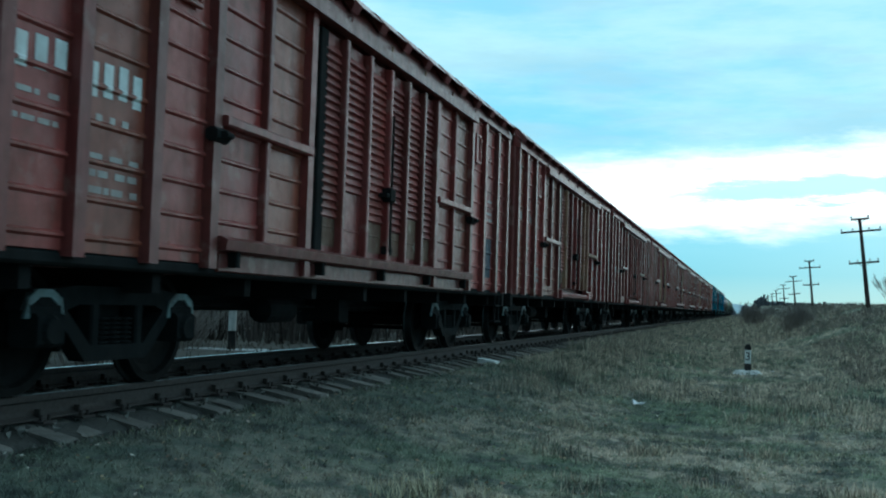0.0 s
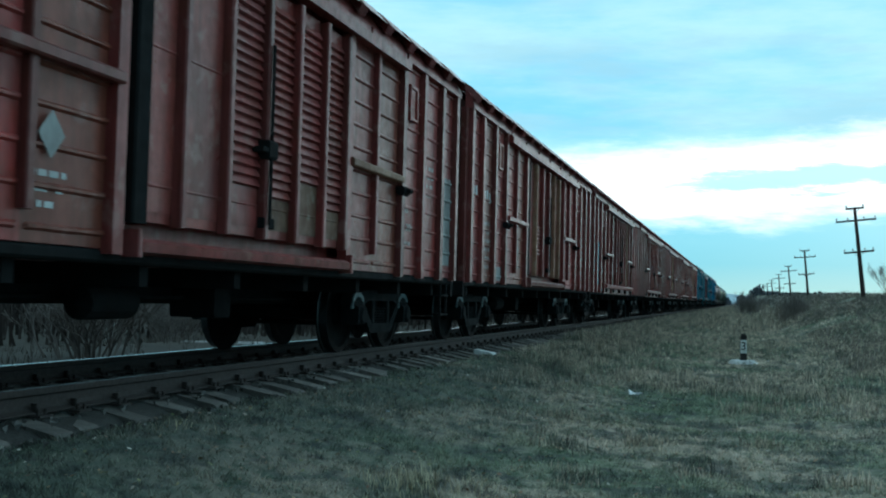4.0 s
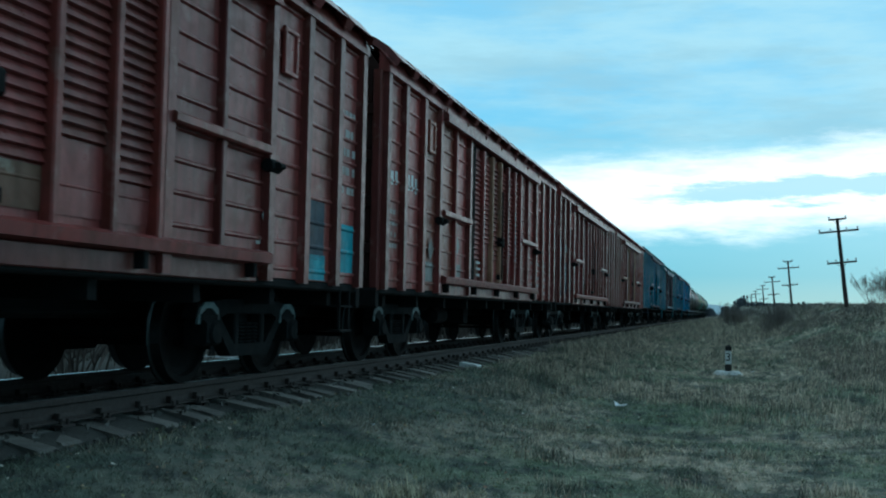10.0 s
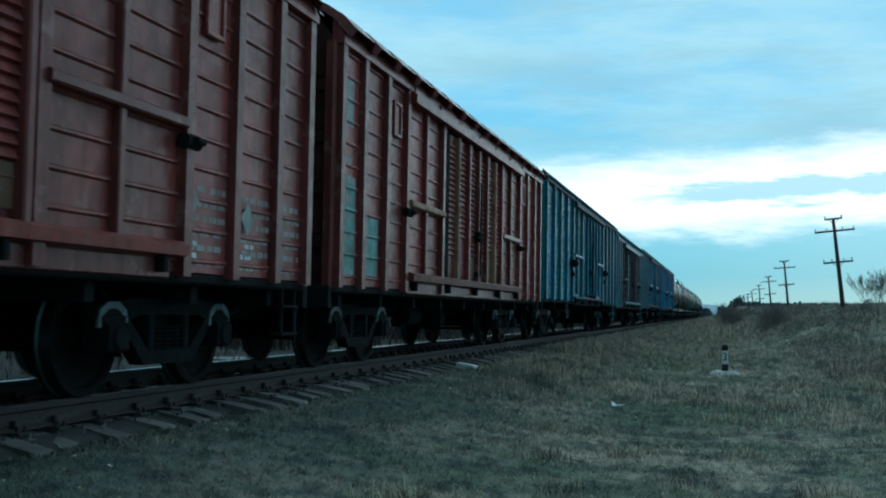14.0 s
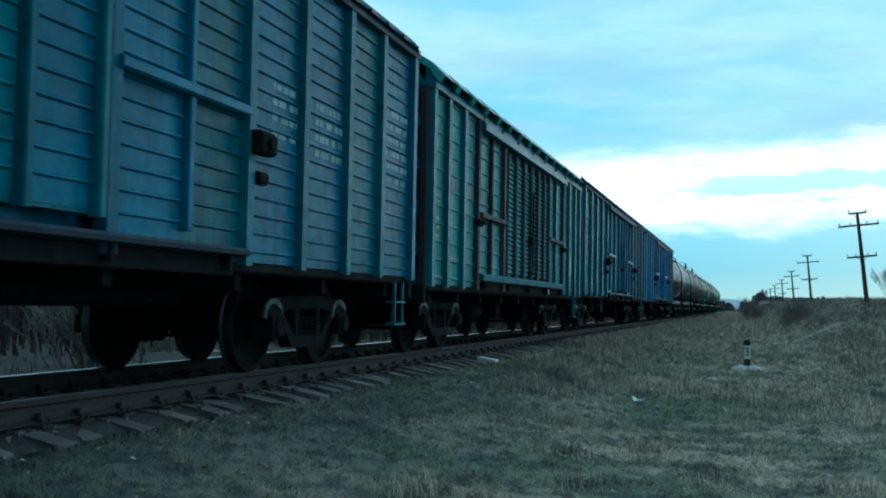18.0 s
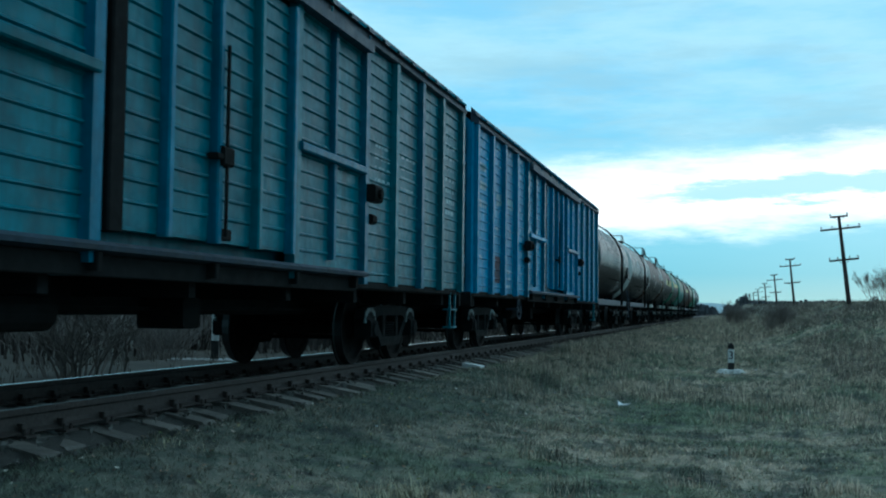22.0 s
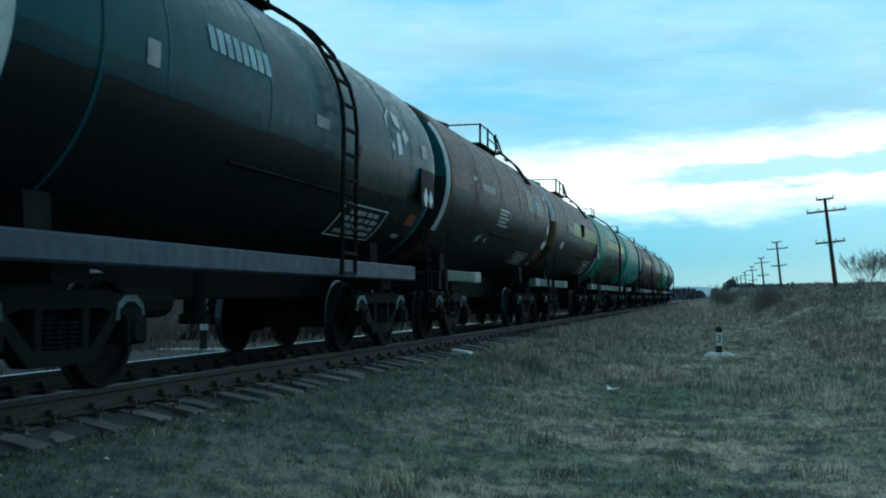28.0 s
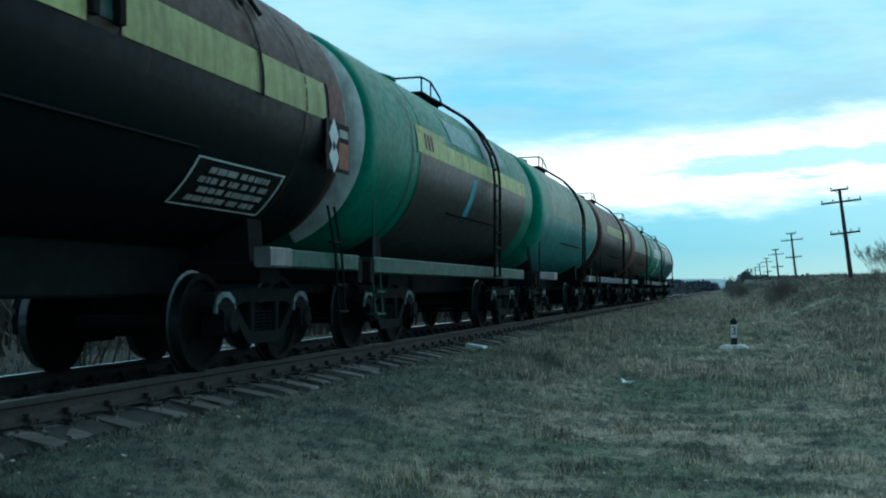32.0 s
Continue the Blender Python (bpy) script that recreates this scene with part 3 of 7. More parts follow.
def blades_mesh(name, x, y, size, per, lean, width, rng, mat):
    """Bent blades in tufts, three faces each."""
    z = np.array([ground_z(a, b) for a, b in zip(x.tolist(), y.tolist())]) - 0.012
    rep = lambda q: np.repeat(q, per)
    x, y, z, size, width, lean = rep(x), rep(y), rep(z), rep(size), rep(width), rep(lean)
    n = len(x)
    a, l = rng.uniform(0, 6.2832, n), size * rng.uniform(0.4, 1.15, n)
    bx, by = x + rng.normal(0, 1, n) * size * 0.35, y + rng.normal(0, 1, n) * size * 0.35
    d = lean * rng.uniform(0.3, 1.3, n) * l
    ca, sa = np.cos(a), np.sin(a)
    px, py = -sa * width, ca * width
    v = np.stack([np.stack([bx - px, by - py, z], 1), np.stack([bx + px, by + py, z], 1),
                  np.stack([bx + ca * d * 0.4 + px * 0.7, by + sa * d * 0.4 + py * 0.7, z + l * 0.6], 1),
                  np.stack([bx + ca * d * 0.4 - px * 0.7, by + sa * d * 0.4 - py * 0.7, z + l * 0.6], 1),
                  np.stack([bx + ca * d, by + sa * d, z + l], 1)], 1).reshape(-1, 3)
    k = (np.arange(n) * 5)[:, None]
    tri = np.concatenate([k + np.array([[0, 1, 2]]), k + np.array([[0, 2, 3]]), k + np.array([[3, 2, 4]])], 1).reshape(-1, 3)
    me = bpy.data.meshes.new(name)
    me.vertices.add(len(v))
    me.vertices.foreach_set("co", v.ravel())
    me.loops.add(tri.size)
    me.loops.foreach_set("vertex_index", tri.ravel())
    me.polygons.add(len(tri))
    me.polygons.foreach_set("loop_start", np.arange(len(tri)) * 3)
    me.materials.append(mat)
    me.update(calc_edges=True)
    me.validate()
    return me


def patchy(x, y, fx, fy, seed):
    return np.array([noise.noise((a * fx, b * fy, seed)) for a, b in zip(x.tolist(), y.tolist())])


def build_grass():
    rng = np.random.default_rng(7)
    # short trodden grass, thin in places
    n = 92000
    y = 3.6 + 49.5 * rng.random(n) ** 1.8
    x = rng.uniform(-4.64 - 0.2 * np.clip((12.0 - y) / 4.0, 0, 1), 1.4 + 0.42 * y)
    t = patchy(x, y, 0.5, 0.35, 3) + 0.6 * patchy(x, y, 1.7, 1.7, 9)
    keep = t > -0.85
    x, y, t = x[keep], y[keep], t[keep]
    size = 0.042 + 0.055 * np.maximum(t, 0) + 0.0012 * y
    thing("grass", "short trodden grass, dull green and straw", "grass", kind="stuff",
          mesh=blades_mesh("grass", x, y, size, 3, np.full(len(x), 1.5), 0.0016 + 0.0007 * y ** 0.7, rng, MAT["grass"]))
    m = 9000
    gx, gy = rng.uniform(-4.4, 9.0, m), rng.uniform(-14.0, 4.2, m)
    size = 0.045 + 0.05 * np.maximum(patchy(gx, gy, 0.5, 0.35, 3), 0)
    thing("grass", "short trodden grass beside the track", "grass", kind="stuff",
          mesh=blades_mesh("grass_behind", gx, gy, size, 3, np.full(m, 1.5), np.full(m, 0.003), rng, MAT["grass"]))
    xs, ys, hs = [], [], []
    straw = (xs, ys, hs)
    heath = ([], [], [])

    def sow(count, x0, x1, y0, y1, h0, h1, power=1.0, least=-9.0, into=straw):
        yy = y0 + (y1 - y0) * rng.random(count) ** power
        lo, hi = (q(yy) if callable(q) else np.full(count, float(q)) for q in (x0, x1))
        xx = lo + (hi - lo) * rng.random(count)
        ok = (patchy(xx, yy, 0.3, 0.14, 6) > least) & ~((np.abs(xx) < 0.9) & (yy > 20) & (yy < 27))
        for store, q in zip(into, (xx, yy, rng.uniform(h0, h1, count))):
            store.append(q[ok])

    sow(2500, -4.0, -2.6, 17, 40, 0.08, 0.18)                          # straw that hides the far rails
    sow(4200, -4.3, -3.0, 27, 80, 0.16, 0.34, 1.2)
    sow(8000, -4.2, 3.2, 55, 330, 0.2, 0.5, 1.2)
    sow(9000, -3.4, lambda q: 0.6 + 0.12 * q, 14, 90, 0.08, 0.22, 1.2, -0.1)
    sow(16000, lambda q: np.maximum(1.6, 2.6 - 0.01 * q), lambda q: 3 + 0.30 * q, 20, 130, 0.10, 0.24, 1.2, -0.3)      # bank
    sow(20000, lambda q: 1.9 + 0.012 * q, lambda q: 4 + 0.30 * q, 24, 60, 0.05, 0.15, 1.1, -0.2, heath)
    sow(12000, lambda q: 1.9 + 0.012 * q, lambda q: 4 + 0.28 * q, 50, 150, 0.08, 0.24, 1.1, -0.2, heath)
    sow(7000, 2.0, lambda q: 6 + 0.22 * q, 80, 320, 0.2, 0.45, 1.1, -9, heath)
    sow(1800, -13.0, -7.7, 6, 60, 0.08, 0.24)                          # beside the far rail
    for cx, cy, nn, h in ((-1.2, 8.4, 26, 0.12), (-0.3, 9.2, 24, 0.12), (0.8, 9.0, 24, 0.12), (-1.6, 9.8, 26, 0.13), (-0.9, 10.6, 26, 0.13), (0.2, 11.2, 30, 0.13), (1.8, 10.6, 26, 0.13), (-1.9, 12.2, 30, 0.14), (-3.3, 10.4, 22, 0.12)):
        xs.append(cx + rng.normal(0, 0.13, nn))
        ys.append(cy + rng.normal(0, 0.16, nn))
        hs.append(np.full(nn, h))
    x, y, h = np.concatenate(xs), np.concatenate(ys), np.concatenate(hs)
    # pale tufts close by
    tuft = [(cx + rng.normal(0, 0.11, nn), cy + rng.normal(0, 0.13, nn), np.full(nn, hh)) for cx, cy, nn, hh in (
        (-2.25, 6.9, 22, 0.15), (-2.08, 7.05, 26, 0.17), (-1.93, 6.8, 20, 0.14), (-2.3, 7.3, 10, 0.11), (-1.7, 7.3, 9, 0.10), (-1.3, 7.0, 7, 0.09), (-0.4, 7.2, 7, 0.09), (-4.1, 7.4, 7, 0.10))]
    tx, ty, th = (np.concatenate(q) for q in zip(*tuft))
    thing("straw_tuft", "pale dry straw tufts standing in short grass", "grass", kind="stuff",
          mesh=blades_mesh("straw_tuft", tx, ty, th, 3, np.full(len(tx), 0.7), np.full(len(tx), 0.0035), rng, MAT["pale_straw"]))
    # dead leaves and chaff lying on the near ground
    n = 4500
    ly = 2.8 + 16 * rng.random(n) ** 1.7
    lx = rng.uniform(-4.7, 0.6 + 0.42 * ly)
    flakes, faces = [], []
    for k, (a, b) in enumerate(zip(lx.tolist(), ly.tolist())):
        r = rng.uniform(0.006, 0.017) * (1 + 0.05 * b)
        w, t = rng.uniform(0, 6.28), rng.uniform(-0.5, 0.5)
        z = ground_z(a, b) + r * 0.6 + 0.012
        u, v = (math.cos(w) * r, math.sin(w) * r, t * r), (-math.sin(w) * r * 0.6, math.cos(w) * r * 0.6, rng.uniform(-0.4, 0.4) * r)
        flakes += [(a - u[0], b - u[1], z - u[2]), (a + v[0], b + v[1], z + v[2]), (a + u[0], b + u[1], z + u[2]), (a - v[0], b - v[1], z - v[2])]
        faces.append((4 * k, 4 * k + 1, 4 * k + 2, 4 * k + 3))
    thing("leaf_litter", "small dead leaves and chaff strewn over the grass", "leaves", kind="stuff", mesh=Build().add(flakes, faces).mesh("leaf_litter", [MAT["leaf_litter"]]))
    hx, hy, hh = (np.concatenate(q) for q in heath)
    thing("heath", "brown dead stalks and low scrub covering the bank", "scrub", kind="stuff",
          mesh=blades_mesh("heath", hx, hy, hh, 5, np.full(len(hx), 0.8), 0.003 + 0.0007 * np.abs(hy) ** 0.75, rng, MAT["heath"]))
    thing("dry_grass", "tall dry straw-coloured grass along track and bank", "grass", kind="stuff",
          mesh=blades_mesh("dry_grass", x, y, h, 5, np.full(len(x), 0.6), 0.0022 + 0.0006 * np.abs(y) ** 0.75, rng, MAT["dry_grass"]))


def twig_mesh(rng, height, spread, stems, depth=3, thin=1.0, name="twigs", fan=0.62):
    """Bare shrub: stems that fork into ever thinner twigs."""
    b = Build()

    def grow(p, d, l, r, k):
        q = p + d * l
        b.tube(p, q, r, 3, r * 0.65, caps=False)
        if k == 0:
            return
        for _ in range(rng.choice((2, 3, 3))):
            nd = (d + Vector((rng.uniform(-1, 1), rng.uniform(-1, 1), rng.uniform(-0.25, 0.7))) * fan).normalized()
            grow(p + d * l * rng.uniform(0.55, 1.0), nd, l * rng.uniform(0.55, 0.8), max(r * 0.6, 0.004 * thin), k - 1)

    for _ in range(stems):
        a, o = rng.uniform(0, 6.283), rng.uniform(0, spread * 0.6)
        d = Vector((math.cos(a) * rng.uniform(0.1, 0.7), math.sin(a) * rng.uniform(0.1, 0.7), 1)).normalized()
        grow(Vector((math.cos(a) * o, math.sin(a) * o, -0.1)), d, height * rng.uniform(0.28, 0.42), 0.016 * thin, depth)
    return b.mesh(name, [MAT["twig"]])


def build_shrubs():
    rng = random.Random(11)
    kinds = [twig_mesh(rng, 1.6, 0.9, 24, 4, 1.2, "dense_shrub"), twig_mesh(rng, 1.3, 0.7, 13, 4, 1.2, "low_shrub"), twig_mesh(rng, 2.5, 0.8, 9, 5, 0.6, "tall_shrub", 0.24)]

    def put(x, y, k, s, label, group, slim=1.0):
        m = pose(x, y, ground_z(x, y) - 0.05, 0, 0, rng.uniform(0, 360)) @ Matrix.Diagonal((s * slim, s * slim, s * rng.uniform(0.85, 1.1), 1))
        thing("shrub", label, "shrub", group, m=m, mesh=kinds[k])

    dark = "leafless dark brown shrub growing beside the track"
    for x, y, k, s in ((0.5, 126, 0, 2.3), (1.3, 128, 0, 2.1), (0.0, 130, 1, 1.9), (2.46, 62, 0, 1.3), (2.9, 63, 0, 1.1), (2.1, 63, 1, 0.9), (3.2, 160, 0, 1.2), (4.6, 60, 1, 0.55), (5.6, 55, 1, 0.5), (4.4, 45, 1, 0.4), (6.2, 52, 1, 0.5), (7.0, 58, 1, 0.5)):
        put(x, y, k, s, dark, "shrubs beside the track", 0.68)
    for k in range(16):
        put(4.5 + rng.uniform(-1.0, 4.5), 40 + 11 * k + rng.uniform(-4, 4), rng.choice((0, 1, 1)), rng.uniform(0.14, 0.26), "leafless scrub on a grassy bank", "scrub on the bank")
    for k in range(30):
        put(TRACK_X - rng.uniform(5, 13), 12 + 3.2 * k + rng.uniform(-1, 1), rng.choice((0, 0, 1)), rng.uniform(0.9, 1.4), "leafless scrub on the far side of the track", "scrub beyond the track")
    for k in range(22):
        put(TRACK_X - rng.uniform(3.6, 9), 14 + 9 * k + rng.uniform(-3, 3), rng.choice((0, 0, 1)), rng.uniform(0.9, 1.5), "leafless scrub on the far side of the track", "scrub beyond the track")
    for x, y, k in ((9.75, 78, 1.0), (10.15, 79, 1.1), (10.5, 78, 1.2), (10.9, 80, 1.15), (11.3, 79, 0.95), (9.4, 77, 0.7), (11.8, 80, 1.1)):
        put(x, y, 2, k, "bare bushy sapling on the bank", "saplings on the bank")
    under = Build()
    for k in range(17000):
        y = 4 + 150 * rng.random() ** 1.7
        x = TRACK_X - 4.2 - rng.random() ** 0.8 * 13
        if -13 < x < -8 and 13 < y < 24:
            continue
        h = rng.uniform(0.25, 1.5)
        z, w = ground_z(x, y), rng.uniform(0.06, 0.3)
        p = Vector((x, y, z))
        q = p + Vector((rng.uniform(-w, w), rng.uniform(-w, w), h))
        e = Vector((rng.uniform(-1, 1), rng.uniform(-1, 1), 0)).normalized() * 0.035
        under.add([p - e, p + e, q], [(0, 1, 2)])
        for _ in range(2):
            m = p.lerp(q, rng.uniform(0.3, 0.9))
            under.add([m - e * 0.6, m + e * 0.6, m + Vector((rng.uniform(-w, w), rng.uniform(-w, w), rng.uniform(0.05, 0.4)))], [(0, 1, 2)])
    thing("undergrowth", "tangled dry undergrowth beyond the track", "undergrowth", kind="stuff", mesh=under.mesh("undergrowth", [MAT["undergrowth"]]))
    # far thickets along both sides of the line
    far = Build()
    for k in range(5200):
        side = rng.random()
        y = rng.uniform(150, 900)
        if side < 0.45:
            x, h = TRACK_X - 3.5 - rng.random() ** 1.5 * 30, rng.uniform(0.8, 2.6) * (1.0 + 0.5 * step(220, 400, y))
        else:
            x, h = 9 + rng.random() ** 1.5 * 150, rng.uniform(0.3, 0.8)
        z, w = ground_z(x, y), rng.uniform(0.25, 0.8)
        c = Vector((x, y, z + h * 0.45))
        pts = [c + Vector((rng.uniform(-w, w), rng.uniform(-w, w), rng.uniform(-0.5, 0.55) * h)) for _ in range(5)]
        far.add(pts, [(0, 1, 2), (1, 2, 3), (2, 3, 4), (0, 3, 4), (1, 4, 0)])
    for k in range(2600):
        y = rng.uniform(470, 800)
        x = TRACK_X + rng.choice((-1, 1)) * (3.6 + rng.random() ** 1.3 * 40)
        z, w, h = ground_z(x, y), rng.uniform(0.5, 1.3), rng.uniform(2.6, 6.0) if x < 8 else rng.uniform(1.0, 2.4)
        c = Vector((x, y, z + h * 0.45))
        pts = [c + Vector((rng.uniform(-w, w), rng.uniform(-w, w), rng.uniform(-0.5, 0.55) * h)) for _ in range(5)]
        far.add(pts, [(0, 1, 2), (1, 2, 3), (2, 3, 4), (0, 3, 4), (1, 4, 0)])
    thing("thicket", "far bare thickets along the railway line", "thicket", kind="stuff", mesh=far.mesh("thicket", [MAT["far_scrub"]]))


def build_hills():
    for name, dist, base, rise, seed, x0, x1, label in (("hill_near", 2600, 0.0058, 0.0030, 2.0, -2600, 2600, "low hazy blue hill on the horizon"), ("hill_far", 3900, 0.0078, 0.0040, 7.0, -3800, 3800, "distant hazy range of hills")):
        n, v, f = 120, [], []
        for i in range(n + 1):
            x = x0 + (x1 - x0) * i / n
            h = dist * (base + rise * noise.fractal((x * 0.0011 + seed, seed, 0), 0.6, 2.0, 4)) + 0.75
            v += [(x, dist - 60, -20), (x, dist + 200, h), (x, dist + 700, h * 0.7), (x, dist + 800, -20)]
        for i in range(n):
            for k in range(3):
                f.append((i * 4 + k, i * 4 + 4 + k, i * 4 + 5 + k, i * 4 + 1 + k))
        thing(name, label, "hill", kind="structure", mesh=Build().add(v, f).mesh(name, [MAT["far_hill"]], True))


def build_poles():
    """Telegraph poles with three crossarms and white insulators."""
    top, up, low = 6.75, 5.95, 4.05
    x = 7.08
    for k, y in enumerate((69, 126, 170, 219, 270, 322, 374, 426)):
        zg = ground_z(x, y) - 0.3
        lift = 0.0 if k == 0 else (0.15 if k == 1 else -0.1)
        ob = thing("telegraph_pole", "dark wooden telegraph pole with crossarms and white insulators", "telegraph pole", "telegraph poles along the line", pose(x, y, 0, 0, (-5.8, -5.0, -5.4, -4.6, -5.6, -5.0, -5.2, -4.8)[k], (0, 4, -3, 2, 0, 3, -2, 1)[k]))
        part("post", Build().tube((0, 0, zg), (0, 0, top + lift), 0.15, 10, 0.09), MAT["pole_wood"], ob)
        for z, w in ((top - 0.06 + lift, 0.52), (up + lift, 1.15), (low + lift, 0.85)):
            arm = part("crossarm", Build().box(-w, w, -0.13, -0.04, z - 0.055, z + 0.055, 0.012), MAT["pole_wood"], ob)
            if z != up + lift:
                part("bracket", Build().tube((-0.35, -0.09, z), (0, -0.1, z - 0.3), 0.015, 5).tube((0.35, -0.09, z), (0, -0.1, z - 0.3), 0.015, 5), MAT["under_iron"], ob)
            for u in ((-0.92, 0.92) if w < 0.6 else (-0.95, -0.4, 0.4, 0.95)):
                ins = Build().tube((u * w, -0.085, z + 0.05), (u * w, -0.085, z + 0.11), 0.016, 6)
                ins.lathe([(z + 0.10, 0.02), (z + 0.10, 0.055), (z + 0.15, 0.05), (z + 0.20, 0.035), (z + 0.22, 0.0)], "z", (u * w, -0.085, 0), 8)
                part("insulator", ins, MAT["insulator"], arm)


def number_text(txt, size, mat, parent, m, label=""):
    cu = bpy.data.curves.new("numeral", "FONT")
    cu.body, cu.size, cu.align_x, cu.align_y, cu.extrude = txt, size, "CENTER", "CENTER", 0.002
    tmp = new("numeral", cu)
    me = bpy.data.meshes.new_from_object(tmp.evaluated_get(bpy.context.evaluated_depsgraph_get()))
    bpy.data.objects.remove(tmp)
    me.materials.clear()
    me.materials.append(mat)
    return piece("numeral", me, None, parent, label, m)


def build_posts():
    z = ground_z(0.02, 26)
    ob = thing("marker_post", "small white distance post with black ends in whitewashed ring", "marker post", m=pose(0.02, 26, z + 0.035))
    rng = random.Random(3)
    mound = Build()
    ring = []
    for i in range(20):
        a = 2 * math.pi * i / 20
        ring.append((math.cos(a), math.sin(a)))
    v = [(c * 0.37 * rng.uniform(0.92, 1.05), s * 0.40 * rng.uniform(0.92, 1.05), -0.06) for c, s in ring] + [(c * 0.26, s * 0.3, 0.022 + rng.uniform(0, 0.012)) for c, s in ring] + [(0, 0, 0.03)]
    mound.add(v, [(i, (i + 1) % 20, 20 + (i + 1) % 20, 20 + i) for i in range(20)] + [(20 + i, 20 + (i + 1) % 20, 40) for i in range(20)])
    part("whitewashed_base", mound, MAT["post_white"], ob)
    part("shaft", Build().box(-0.07, 0.07, -0.07, 0.07, 0.19, 0.50, 0.012), MAT["post_white"], ob)
    part("foot", Build().box(-0.072, 0.072, -0.072, 0.072, -0.05, 0.19, 0.012), MAT["post_black"], ob)
    part("cap", Build().box(-0.072, 0.072, -0.072, 0.072, 0.50, 0.60, 0.012).box(-0.05, 0.05, -0.05, 0.05, 0.60, 0.635, 0.02), MAT["post_black"], ob)
    number_text("3", 0.26, MAT["post_black"], ob, pose(0, -0.074, 0.35, 90, 0, 0))
    x, y = -10.55, 20.86
    z = ground_z(x, y)
    ob = thing("boundary_post", "tall white post with a black foot on a pale slab", "marker post", m=pose(x, y, z, 0, 0, 20))
    part("slab", Build().box(-0.95, 0.75, -0.45, 0.45, -0.12, 0.03, 0.02), MAT["pale_patch"], ob)
    part("shaft", Build().box(-0.075, 0.075, -0.075, 0.075, 0.42, 1.15, 0.012), MAT["post_white"], ob)
    part("foot", Build().box(-0.077, 0.077, -0.077, 0.077, 0.0, 0.42, 0.012), MAT["post_black"], ob)


def build_litter():
    rng = random.Random(8)
    for x, y, s in ((-1.46, 15.5, 0.11), (-3.2, 9.6, 0.03), (-2.6, 16.5, 0.04), (-1.0, 7.2, 0.025), (0.6, 27.5, 0.05)):
        b = Build()
        pts = [(rng.uniform(-s, s), rng.uniform(-s, s), rng.uniform(0.0, s * 0.9)) for _ in range(9)]
        b.add(pts, [(i, i + 1, i + 2) for i in range(7)] + [(0, 4, 8), (2, 5, 8), (1, 3, 6)])
        ob = thing("paper_scrap", "crumpled white scrap of litter on the grass", "litter", "litter on the grass", m=pose(x, y, ground_z(x, y) + 0.02), mesh=b.mesh("paper_scrap", [MAT["litter"]]))


# ---------------------------------------------------------------- rolling stock: shared kit
WHEELS = []        # (wheelset, its place under its bogie)
TRAIN = []         # (wagon, where its front lies along the train)


def ridged(b, x, y0, y1, z0, z1, pitch, height, half=0.028, inset=0.06, phase=0.0, lift=0.0):
    """A pressed steel sheet facing +x, with level ridges that stop short of its upright edges."""
    rows = [(z0, 0.0)]
    k = math.ceil((z0 - phase) / pitch)
    while phase + k * pitch < z1:
        c = phase + k * pitch
        if c - half > z0 + 0.005 and c + half < z1 - 0.005:
            rows += [(c - half, 0.0), (c - half * 0.35, height), (c + half * 0.35, height), (c + half, 0.0)]
        k += 1
    rows.append((z1, 0.0))
    cols = [(y0, 0.0), (y0 + inset, 0.0), (y0 + inset + 0.03, 1.0), (y1 - inset - 0.03, 1.0), (y1 - inset, 0.0), (y1, 0.0)] if y1 - y0 > 2 * inset + 0.08 else [(y0, 1.0), (y1, 1.0)]
    v = [(x + lift + h * s, y, z) for z, h in rows for y, s in cols]
    n = len(cols)
    f = [(j * n + i, j * n + i + 1, (j + 1) * n + i + 1, (j + 1) * n + i) for j in range(len(rows) - 1) for i in range(n - 1)]
    return b.add(v, f)


def louvres(b, x, y0, y1, z0, z1, pitch, depth):
    n = max(1, round((z1 - z0) / pitch))
    p = (z1 - z0) / n
    rows = [(x, z0)]
    for i in range(n):
        z = z0 + i * p
        rows += [(x + depth, z + 0.012), (x + depth * 0.8, z + p * 0.30), (x + 0.004, z + p * 0.985), (x, z + p)]
    v = [(q, y, z) for q, z in rows for y in (y0, y1)]
    f = [(2 * i, 2 * i + 1, 2 * i + 3, 2 * i + 2) for i in range(len(rows) - 1)]
    return b.add(v, f)


